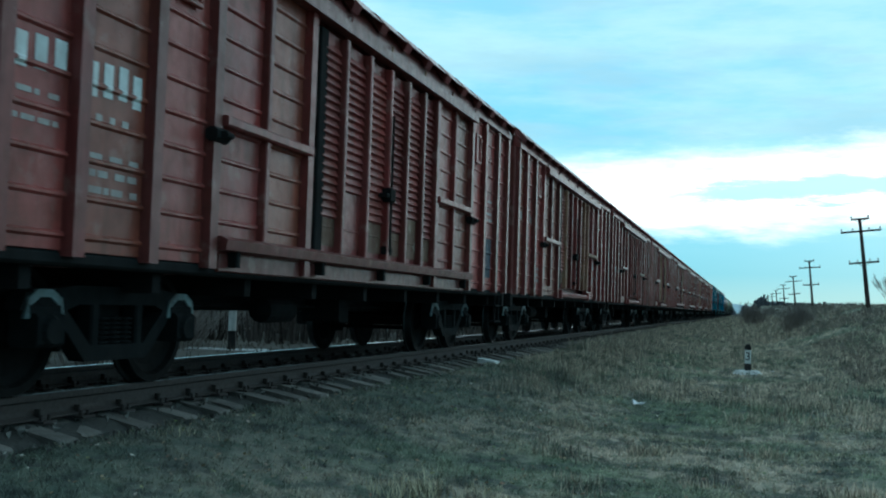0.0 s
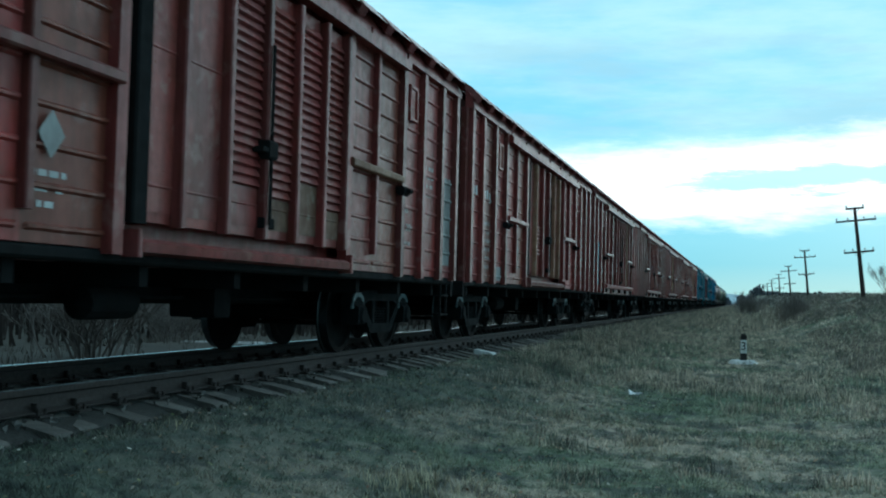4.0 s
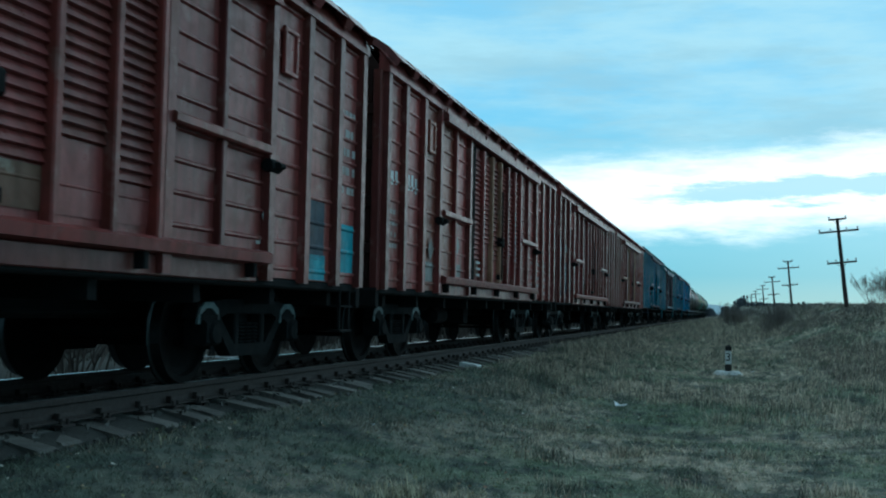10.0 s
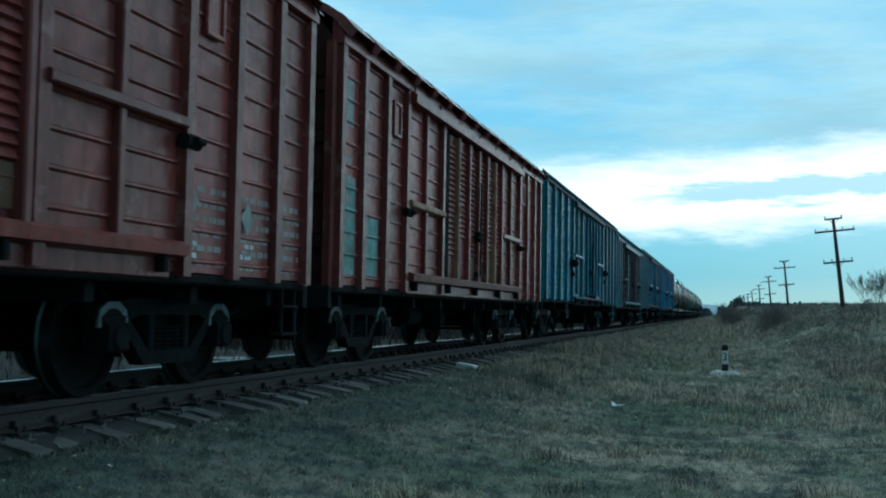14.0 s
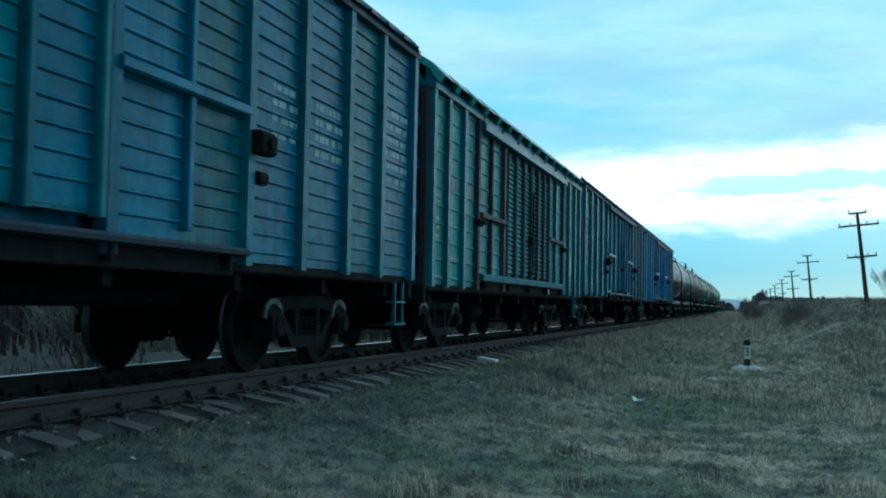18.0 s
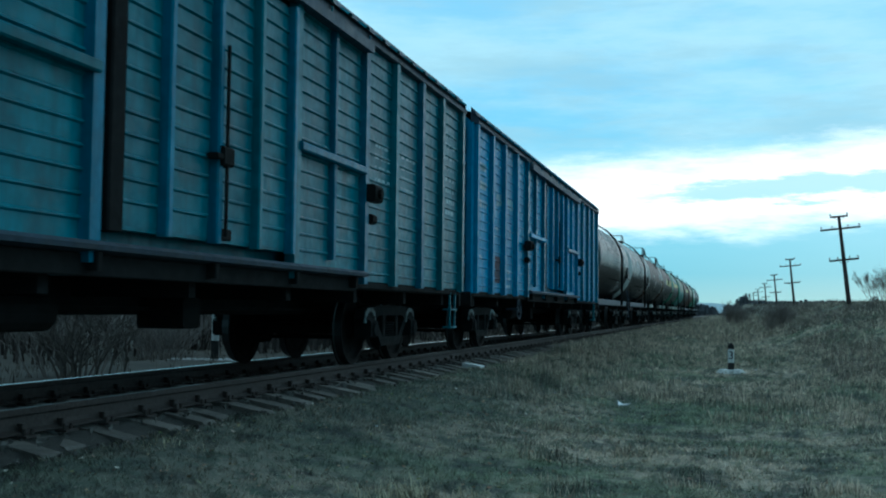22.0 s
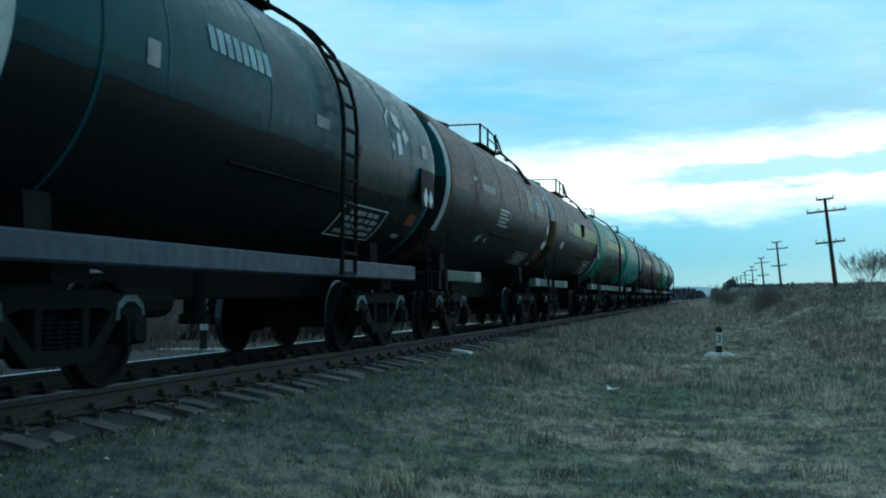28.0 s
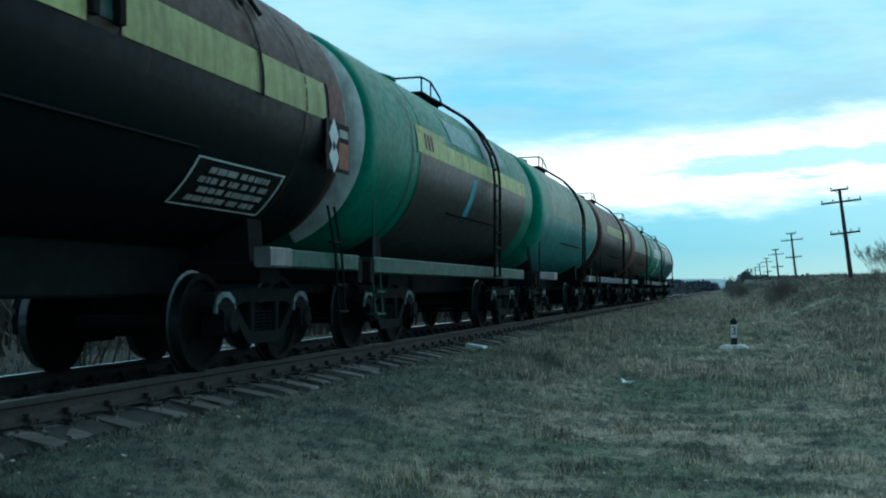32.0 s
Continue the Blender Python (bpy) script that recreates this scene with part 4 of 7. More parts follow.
def bogie_kit():
    kit = {}
    b = Build()                                                     # bolster across the frame
    b.box(-0.95, 0.95, -0.22, 0.22, 0.52, 0.78, 0.04).tube((0, 0, 0.78), (0, 0, 0.92), 0.17, 12)
    b.box(-0.1, 0.1, -0.9, 0.9, 0.45, 0.52)
    kit["bogie"] = b.mesh("bogie")
    s = Build()                                                     # cast side frame with its two openings
    w0, w1 = -0.07, 0.07
    top = [(-1.18, 0.62), (-1.12, 0.74), (-0.55, 0.80), (0.55, 0.80), (1.12, 0.74), (1.18, 0.62), (0.72, 0.60), (0.52, 0.66), (-0.52, 0.66), (-0.72, 0.60)]
    s.extrude(list(reversed(top)), w0, w1, "x")
    low = [(-0.80, 0.60), (-0.42, 0.24), (0.42, 0.24), (0.80, 0.60), (0.66, 0.62), (0.36, 0.36), (-0.36, 0.36), (-0.66, 0.62)]
    s.extrude(list(reversed(low)), w0, w1, "x")
    for k in (-1, 1):
        s.box(w0, w1, 0.30 * k - 0.05, 0.30 * k + 0.05, 0.33, 0.68, 0.015)
        s.box(w0 - 0.02, w1 + 0.02, 0.925 * k - 0.17, 0.925 * k + 0.17, 0.58, 0.66, 0.015)
    kit["side_frame"] = s.mesh("side_frame")
    coil = []
    for i in range(6):
        z = 0.36 + 0.036 * i
        coil += [(z, 0.045), (z + 0.008, 0.074), (z + 0.020, 0.074), (z + 0.030, 0.045)]
    kit["spring"] = Build().lathe(coil, "z", (0, 0, 0), 10).mesh("spring")
    cap = Build()                                                   # pale paint over the axle opening
    cap.extrude([(-0.22, 0.56), (-0.19, 0.70), (-0.08, 0.765), (0.08, 0.765), (0.19, 0.70), (0.22, 0.56), (0.17, 0.56), (0.14, 0.66), (0.06, 0.71), (-0.06, 0.71), (-0.14, 0.66), (-0.17, 0.56)][::-1], 0.055, 0.082, "x")
    kit["painted_arch"] = cap.mesh("painted_arch")
    a = Build()                                                     # axle box with its round cover
    a.box(-0.1, 0.14, -0.15, 0.15, 0.36, 0.60, 0.03)
    a.lathe([(0.13, 0.0), (0.17, 0.0), (0.17, 0.09), (0.13, 0.12)], "x", (0, 0, 0.475), 12)
    kit["axle_box"] = a.mesh("axle_box")
    w = Build()                                                     # wheels and axle turn as one forging
    w.tube((-1.05, 0, 0), (1.05, 0, 0), 0.075, 10)
    for k in (1, -1):
        prof = [(0.70, 0.0), (0.70, 0.12), (0.735, 0.14), (0.745, 0.34), (0.725, 0.40), (0.725, 0.503), (0.745, 0.503), (0.757, 0.475), (0.855, 0.470), (0.855, 0.41), (0.81, 0.39), (0.79, 0.33), (0.795, 0.14), (0.87, 0.11), (0.87, 0.0)]
        w.lathe([(p * k, r) for p, r in prof], "x", (0, 0, 0), 32, [0, 0, 0, 0, 0, 0, 1, 1, 0, 0, 0, 0, 0, 0])
        for i in range(2):
            t = math.pi * i
            w.tube((0.80 * k, 0.24 * math.cos(t), 0.24 * math.sin(t)), (0.815 * k, 0.24 * math.cos(t), 0.24 * math.sin(t)), 0.03, 8)
    kit["wheelset"] = w.mesh("wheelset", [MAT["wheel_steel"], MAT["tread_steel"]])
    br = Build()
    for k in (-1, 1):
        for u in (-0.79, 0.79):
            br.box(u - 0.04, u + 0.04, k * 0.36 - 0.03, k * 0.36 + 0.03, 0.30, 0.62, 0.015)
        br.tube((-0.79, k * 0.36, 0.34), (0.79, k * 0.36, 0.34), 0.025, 6)
    kit["brake_beam"] = br.mesh("brake_beam")
    c = Build()                                                     # automatic coupler
    c.box(-0.11, 0.11, -0.10, 0.75, 0.93, 1.13, 0.03).box(-0.2, 0.2, -0.26, -0.02, 0.86, 1.16, 0.05).box(-0.26, -0.08, -0.40, -0.2, 0.90, 1.12, 0.05)
    c.path([(0.35, 0.35, 1.0), (0.38, -0.05, 0.72), (0.30, -0.3, 0.62)], 0.03, 6)
    kit["coupler"] = c.mesh("coupler")
    return kit


KIT = bogie_kit()


def put_running_gear(wagon, length, pivot, scheme):
    for y in (pivot, length - pivot):
        bg = piece("bogie", KIT["bogie"], MAT["bogie_iron"], wagon, "black two-axle bogie", pose(0, y, 0))
        for k in (1, -1):
            piece("side_frame", KIT["side_frame"], MAT["bogie_iron"], bg, m=pose(1.02 * k, 0, 0))
            for u in (-0.16, 0.0, 0.16):
                piece("spring", KIT["spring"], MAT["bogie_iron"], bg, m=pose(1.02 * k, u, 0))
            for u in (-0.925, 0.925):
                if scheme.get("arch", True):
                    piece("painted_arch", KIT["painted_arch"], MAT["bogie_pale"], bg, "worn pale paint", pose(1.02 * k, u, 0, 0, 0, 0 if k > 0 else 180))
                piece("axle_box", KIT["axle_box"], MAT[scheme.get("axle", "bogie_iron")], bg, m=pose(1.02 * k, u, 0, 0, 0, 0 if k > 0 else 180))
        piece("brake_beam", KIT["brake_beam"], MAT["under_iron"], bg)
        for u in (-0.925, 0.925):
            WHEELS.append((piece("wheelset", KIT["wheelset"], None, bg, m=pose(0, u, 0.475)), u))
    for y, turn in ((0.0, 0), (length, 180)):
        piece("coupler", KIT["coupler"], MAT["under_iron"], wagon, m=pose(0, y, 0, 0, 0, turn))


# ---------------------------------------------------------------- covered goods wagons


def mirror(vals, length):
    return sorted(vals + [length - v for v in vals])


SPEC = {
    "short": dict(length=13.87, z0=1.02, z1=3.80, posts=[0.07, 0.86, 1.79, 2.70, 4.66], thin=[3.70], door=(4.96, 9.06), stiff=[5.50, 6.26, 7.00, 7.70, 8.40], pitch=0.262, ridge=0.022, half=0.026,
                  bar=2.22, pivot=2.1, crown=4.50, eave=3.87, rib=0.93, ends=(1.5, 2.1, 2.7, 3.3)),
    "long": dict(length=17.70, z0=1.085, z1=4.01, posts=[0.08, 1.34, 2.46, 3.70, 4.92, 7.06], thin=[5.96], door=(7.34, 10.5), stiff=[8.02, 8.85, 9.68], pitch=0.166, ridge=0.022, half=0.020,
                 bar=2.40, pivot=2.45, crown=4.46, eave=4.07, rib=0.62, ends=(1.61, 2.15, 2.72, 3.37)),
}
HALF = 1.475


def van_kit(s):
    """Meshes of one side (facing +x) and of the whole body, shared by all wagons of a kind."""
    L, z0, z1 = s["length"], s["z0"], s["z1"]
    out = {"side": [], "body": []}
    side = out["side"].append
    edges = mirror(s["posts"], L)
    d0, d1 = s["door"]
    bays = [(a, c) for a, c in zip(edges, edges[1:]) if not (a < L / 2 < c)]
    for a, c in bays:
        cut = [t for t in mirror(s["thin"], L) if a < t < c]
        for p, q in zip([a] + cut, cut + [c]):
            b = Build()
            ridged(b, HALF, p, q, z0, z1, s["pitch"], s["ridge"], s["half"], 0.03, phase=z0 + 0.10)
            side(("panel", b.mesh("panel"), "panel"))
        for t in cut:
            side(("post", Build().box(HALF - 0.01, HALF + 0.075, t - 0.045, t + 0.045, z0 + 0.2, z1 - 0.1, 0.012).mesh("post"), "post"))
    for e in edges:
        w = 0.075
        prof = [(e - w, HALF - 0.02), (e - w * 0.88, HALF + 0.085), (e + w * 0.88, HALF + 0.085), (e + w, HALF - 0.02)]
        b = Build()
        v = [(x, y, z) for z in (z0 - 0.04, z1) for y, x in prof]
        b.add(v, [(3, 2, 1, 0), (4, 5, 6, 7), (0, 1, 5, 4), (1, 2, 6, 5), (2, 3, 7, 6), (3, 0, 4, 7)])
        side(("post", b.mesh("post"), "post"))
    # sliding doors
    zb, zt = z0 + 0.30, z1 - 0.36
    mid = (d0 + d1) / 2
    marks = [d0] + s["stiff"] + [d1]
    for p, q in zip(marks, marks[1:]):
        b = Build()
        if s is SPEC["short"]:
            foot = zb + (0.30, 0.62, 0.36, 0.30, 0.52, 0.30)[marks.index(p)]
            louvres(b, HALF + 0.03, p + 0.05, q - 0.05, foot, zt, 0.088, 0.042)
            whole = Build()
            louvres(whole, HALF + 0.03, p + 0.05, q - 0.05, zb, zt, 0.088, 0.048)
            side(("full_louvre", whole.mesh("door_panel"), "door"))
            f = Build()
            ridged(f, HALF + 0.04, p + 0.04, q - 0.04, zb, foot - 0.01, 0.9, 0.008, 0.012, 0.0, zb + 0.2)
            side(("foot_panel", f.mesh("foot_panel"), "foot"))
        else:
            ridged(b, HALF + 0.035, p, q, zb - 0.05, zt + 0.1, s["pitch"], s["ridge"], s["half"], inset=0.05, phase=z0 + 0.10)
        side(("door_panel", b.mesh("door_panel"), "door"))
        if s is SPEC["short"]:
            b = Build()
            ridged(b, HALF + 0.035, p, q, zb, zt, 1.05, 0.008, half=0.012, inset=0.0, phase=zb + 0.2)
            side(("flat_panel", b.mesh("door_panel"), "door"))
            b = Build()
            louvres(b, HALF + 0.04, p + 0.06, q - 0.06, zb + 0.35, zb + 1.0, 0.085, 0.035)
            side(("flat_louvre", b.mesh("door_louvre"), "door"))
    b = Build().box(HALF - 0.05, HALF + 0.028, d0, d1, zb - 0.08, zt + 0.12)
    side(("door_leaf", b.mesh("door_leaf"), "door"))
    # black strip added in place of the shaded gap before the door
    for t in (d0 + 0.02,):
        side(("door_edge", Build().box(HALF - 0.10, HALF + 0.06, t - 0.10, t + 0.10, zb - 0.1, zt + 0.12, 0.015).mesh("door_edge"), "slot"))
    for t in s["stiff"] + [d1 - 0.03]:
        side(("door_stile", Build().box(HALF + 0.02, HALF + 0.125, t - 0.045, t + 0.045, zb - 0.1, zt + 0.12, 0.015).mesh("door_stile"), "stile"))
    g = Build().box(HALF + 0.05, HALF + 0.17, mid - 0.09, mid + 0.09, 1.95, 2.12, 0.02).tube((HALF + 0.145, mid, 1.35), (HALF + 0.145, mid, 3.0), 0.017, 6).box(HALF + 0.05, HALF + 0.16, mid - 0.20, mid + 0.03, 2.0, 2.05, 0.01)
    g.box(HALF + 0.05, HALF + 0.12, mid - 0.06, mid + 0.16, 1.32, 1.42, 0.01)
    side(("door_lock", g.mesh("door_lock"), "iron"))
    r0, r1 = s["posts"][-2] + 0.1, L - s["posts"][-2] - 0.1
    zr = z0 if s is SPEC["short"] else z0 - 0.075
    tall = 0.135 if s is SPEC["short"] else 0.085
    rail = Build().extrude([(HALF, zr + 0.10), (HALF + 0.15, zr + 0.12), (HALF + 0.16, zr + 0.07 + tall), (HALF + 0.10, zr + 0.10 + tall), (HALF, zr + 0.10 + tall)], r0, r1)
    for i in range(5):
        y = r0 + 0.3 + (r1 - r0 - 0.6) * i / 4
        side(("rail_bracket", Build().box(HALF, HALF + 0.12, y - 0.035, y + 0.035, zr - 0.02, zr + 0.11, 0.01).mesh("rail_bracket"), "sill"))
    side(("rail_beam", Build().box(HALF - 0.02, HALF + 0.03, r0 + 0.1, r1 - 0.1, zr - 0.06, zr + 0.10, 0.01).mesh("rail_beam"), "beam"))
    side(("lower_door_rail", rail.mesh("lower_door_rail"), "rail"))
    if s is SPEC["short"]:
        low = Build().extrude([(HALF, z0 - 0.03), (HALF + 0.13, z0 - 0.01), (HALF + 0.14, z0 + 0.06), (HALF + 0.09, z0 + 0.09), (HALF, z0 + 0.09)], d0 - 0.10, d1 + 0.12)
        for y in (d0 - 0.10, d1 + 0.12):
            low.box(HALF, HALF + 0.15, y - 0.03, y + 0.03, z0 - 0.05, z0 + 0.15, 0.012)
        side(("low_rail", low.mesh("lower_door_rail"), "rail"))
    hood = Build()
    hz = z1 - 0.16
    hood.extrude([(HALF, hz), (HALF + 0.17, hz - 0.02), (HALF + 0.17, hz + 0.10), (HALF + 0.05, hz + 0.15), (HALF, hz + 0.15)], r0 - 0.05, r1 + 0.05)
    side(("upper_door_rail", hood.mesh("upper_door_rail"), "rail"))
    for a, c in ((s["posts"][-2] + 0.1, s["posts"][-1] - 0.02), (L - s["posts"][-1] + 0.02, L - s["posts"][-2] - 0.1)):
        side(("stop_bar", Build().box(HALF + 0.02, HALF + 0.125, a, c, s["bar"] - 0.045, s["bar"] + 0.045, 0.015).mesh("stop_bar"), "stile"))
    for y in (s["posts"][-2] + 0.02, L - s["posts"][-2]):
        if s is SPEC["long"]:
            k = -0.2 if y < L / 2 else 0.12
            side(("door_stop", Build().box(HALF + 0.05, HALF + 0.20, y + k - 0.15, y + k + 0.15, s["bar"] - 0.36, s["bar"] - 0.15, 0.03).box(HALF + 0.02, HALF + 0.10, y + k - 0.07, y + k + 0.19, s["bar"] - 0.30, s["bar"] - 0.21, 0.02).tube((HALF + 0.20, y + k, s["bar"] - 0.26), (HALF + 0.24, y + k, s["bar"] - 0.26), 0.06, 8).mesh("door_stop"), "iron"))
            side(("door_stop", Build().box(HALF + 0.02, HALF + 0.13, y + k - 0.02, y + k + 0.14, s["bar"] - 0.62, s["bar"] - 0.50, 0.03).mesh("door_stop"), "iron"))
            continue
        side(("door_stop", Build().box(HALF + 0.02, HALF + 0.13, y - 0.12, y + 0.12, s["bar"] - 0.20, s["bar"] - 0.08, 0.03).box(HALF + 0.1, HALF + 0.19, y - 0.05, y + 0.07, s["bar"] - 0.17, s["bar"] - 0.11, 0.02).mesh("door_stop"), "iron"))
    if s is SPEC["long"]:
        w = Build()
        ringpts = [(HALF - 0.06, 4.6 + 0.21 * math.cos(math.pi * i / 10), 0.78 + 0.21 * math.sin(math.pi * i / 10)) for i in range(21)]
        w.path(ringpts, 0.016, 6).tube((HALF - 0.35, 4.6, 0.78), (HALF - 0.04, 4.6, 0.78), 0.025, 8)
        for i in range(3):
            t = math.pi * (0.5 + 2 * i / 3)
            w.tube((HALF - 0.06, 4.6, 0.78), (HALF - 0.06, 4.6 + 0.2 * math.cos(t), 0.78 + 0.2 * math.sin(t)), 0.012, 5)
        side(("brake_wheel", w.mesh("brake_wheel"), "wheel"))
    if s is SPEC["short"]:
        for y in (2.25, L - 2.25):
            h = Build()
            for a, c, e, k in ((-0.17, 0.17, 0.0, 0.05), (-0.17, 0.17, 0.43, 0.48), (-0.17, -0.12, 0.05, 0.43), (0.12, 0.17, 0.05, 0.43)):
                h.box(HALF + 0.015, HALF + 0.06, y + a, y + c, 3.05 + e, 3.05 + k, 0.01)
            h.box(HALF - 0.01, HALF + 0.035, y - 0.13, y + 0.13, 3.09, 3.49)
            side(("vent_hatch", h.mesh("vent_hatch"), "panel"))
    sill = Build().box(HALF - 0.30, HALF + 0.0, 0.0, L, z0 - 0.10, z0 - 0.005, 0.02)
    side(("side_sill", sill.mesh("side_sill"), "sill"))
    cor = Build().extrude([(HALF - 0.05, z1 - 0.02), (HALF + 0.10, z1 - 0.02), (HALF + 0.10, z1 + 0.035), (HALF + 0.09, s["eave"] + 0.01), (HALF + 0.02, s["eave"] + 0.16), (HALF - 0.05, s["eave"] + 0.22)], -0.03, L + 0.03)
    side(("cornice", cor.mesh("cornice"), "rail"))
    for i in range(7):
        y = r0 + (r1 - r0) * i / 6
        hook = Build().path([(HALF + 0.11, y, hz + 0.08), (HALF + 0.13, y, z1 + 0.03), (HALF + 0.11, y, s["eave"] - 0.03)], 0.016, 5)
        side(("roller_hanger", hook.mesh("roller_hanger"), "stile"))
    # body core, ends, roof, underframe
    body = out["body"].append
    body(("body_core", Build().box(-HALF + 0.16, HALF - 0.16, 0.03, L - 0.03, z0 - 0.02, z1).mesh("body_core"), "panel"))
    for y, k in ((0.0, -1), (L, 1)):
        for z in s["ends"]:
            prof = [(0.03, z - 0.09), (-0.08, z - 0.06), (-0.08, z + 0.06), (0.03, z + 0.09)]
            rib = Build().extrude([(y - k * p if k > 0 else y + p, q) for p, q in (prof if k < 0 else list(reversed(prof)))], -HALF + 0.08, HALF - 0.08, "x")
            body(("end_rib", rib.mesh("end_rib"), "end"))
        levels = [z0 + 0.02] + list(s["ends"]) + [z1 + 0.02]
        for lo, hi in zip(levels, levels[1:]):
            a, c = (y - 0.05, y - 0.02) if k < 0 else (y + 0.02, y + 0.05)
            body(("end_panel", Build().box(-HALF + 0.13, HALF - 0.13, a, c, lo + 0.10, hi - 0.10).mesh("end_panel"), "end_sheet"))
        for u in (-HALF - 0.01, HALF - 0.11):
            body(("corner_post", Build().box(u, u + 0.12, min(y, y + k * 0.07) - 0.02, max(y, y + k * 0.07) + 0.02, z0 - 0.05, z1, 0.02).mesh("corner_post"), "post"))
        n = 14
        pts = [(-HALF, z0 - 0.02)] + [(-HALF + 2 * HALF * i / n, z1 + (s["crown"] - 0.08 - z1) * (1 - (2 * i / n - 1) ** 2) ** 0.62) for i in range(n + 1)] + [(HALF, z0 - 0.02)]
        e = Build().extrude(list(reversed(pts)), y - 0.025, y + 0.025)
        body(("end_wall", e.mesh("end_wall"), "end"))
        body(("end_beam", Build().box(-HALF, HALF, min(y, y + k * 0.12), max(y, y + k * 0.12), z0 - 0.28, z0 - 0.02, 0.03).mesh("end_beam"), "sill"))
    n = 18
    arc = [(-(HALF + 0.15) + 2 * (HALF + 0.15) * i / n, s["eave"] + (s["crown"] - s["eave"]) * max(0.0, 1 - (2 * i / n - 1) ** 2) ** 0.75) for i in range(n + 1)]
    ys, up = [(-0.06, 0.0)], 0.095 if s is SPEC["short"] else 0.028
    count = round(L / s["rib"])
    p = L / count
    share = 0.80 if s is SPEC["short"] else 0.22
    for i in range(count):
        a = i * p + p * (1 - share) / 2
        ys += [(a, 0.0), (a + 0.03, up), (a + p * share - 0.03, up), (a + p * share, 0.0)]
    ys.append((L + 0.06, 0.0))
    v = [(x * (1 + h * 0.3), y, z + h) for y, h in ys for x, z in arc] + [(x, y, z - 0.05) for y in (ys[0][0], ys[-1][0]) for x, z in arc]
    m = n + 1
    f = [(j * m + i, j * m + i + 1, (j + 1) * m + i + 1, (j + 1) * m + i) for j in range(len(ys) - 1) for i in range(n)]
    body(("roof", Build().add(v, f).mesh("roof"), "roof"))
    und = Build().box(-0.22, 0.22, 0.1, L - 0.1, z0 - 0.42, z0 - 0.10, 0.03)
    for i in range(9):
        y = 0.6 + (L - 1.2) * i / 8
        body(("crossbeam", Build().box(-HALF + 0.1, HALF - 0.12, y - 0.06, y + 0.06, z0 - 0.26, z0 - 0.08).mesh("crossbeam"), "under"))
    body(("centre_sill", und.mesh("centre_sill"), "under"))
    tank = Build().lathe([(L * 0.40, 0.0), (L * 0.40 + 0.05, 0.14), (L * 0.40 + 0.75, 0.14), (L * 0.40 + 0.80, 0.0)], "y", (0.62, 0, z0 - 0.40), 12)
    body(("air_reservoir", tank.mesh("air_reservoir"), "under"))
    rod = Build().tube((0.35, pivot_of(s), z0 - 0.36), (0.35, L - pivot_of(s), z0 - 0.36), 0.022, 6).box(0.2, 0.7, L * 0.56, L * 0.56 + 0.35, z0 - 0.55, z0 - 0.25, 0.03)
    body(("brake_rigging", rod.mesh("brake_rigging"), "under"))
    st = Build()
    for u in (0.0, 0.32):
        st.box(HALF - 0.03, HALF + 0.0, L - 0.55 + u, L - 0.52 + u, 0.45, z0 - 0.05)
    for z in (0.46, 0.74):
        st.box(HALF - 0.12, HALF + 0.02, L - 0.57, L - 0.18, z, z + 0.025)
    body(("step", st.mesh("step"), "step"))
    return out


def pivot_of(s):
    return s["pivot"]


VAN = {k: van_kit(s) for k, s in SPEC.items()}


def decal(kind, y0, y1, z0, z1, mat, wagon, label="", name="paint_patch"):
    """Paint over the pressed sheet, following its ridges."""
    s = SPEC[kind]
    b = Build()
    ridged(b, HALF, y0, y1, z0, z1, s["pitch"], s["ridge"], s["half"], inset=0.0 if name == "paint_patch" else 0.001, phase=s["z0"] + 0.10, lift=0.004)
    return part(name, b, mat, wagon, label)


def on_sheet(b, wagon, y0, y1, z0, z1):
    """Paint a few millimetres thick that follows the pressed ridges."""
    s = SPEC["long" if wagon["label"].startswith("long ") else "short"]
    ridged(b, HALF, y0, y1, z0, z1, s["pitch"], s["ridge"], s["half"], inset=0.0, phase=s["z0"] + 0.10, lift=0.005)


def stencil(wagon, y0, y1, z0, z1, count, mat, label=""):
    """Painted characters that cannot be told apart stand as plain bars of their size."""
    if wagon["label"].startswith("long "):
        mat = MAT["stencil_cool"]
    w = (y1 - y0) / count
    for i in range(count):
        b, dz = Build(), 0.015 * ((i * 7) % 3 - 1)
        on_sheet(b, wagon, y0 + i * w + w * 0.12, y0 + i * w + w * 0.74, z0 + dz, z1 + dz)
        part("painted_character", b, mat, wagon, label)


def text_lines(wagon, y0, y1, z0, z1, lines, mat, seed=1, label="", base=HALF):
    rng = random.Random(seed)
    if mat == MAT["pale_patch"]:
        mat = MAT["stencil_pale"]
    if wagon["label"].startswith("long "):
        mat = MAT["stencil_cool"]
    b = Build()
    h = (z1 - z0) / lines
    for i in range(lines):
        z = z0 + i * h
        y = y0
        while y < y1 - 0.05:
            w = min(rng.uniform(0.05, 0.16), y1 - y)
            if base == HALF:
                on_sheet(b, wagon, y, y + w, z + h * 0.26, z + h * 0.68)
            else:
                b.box(base, base + 0.008, y, y + w, z + h * 0.26, z + h * 0.68)
            y += w + rng.choice((0.025, 0.03, 0.09))
    return tagged(part("lettering", b, mat, wagon, label), kind="stuff")


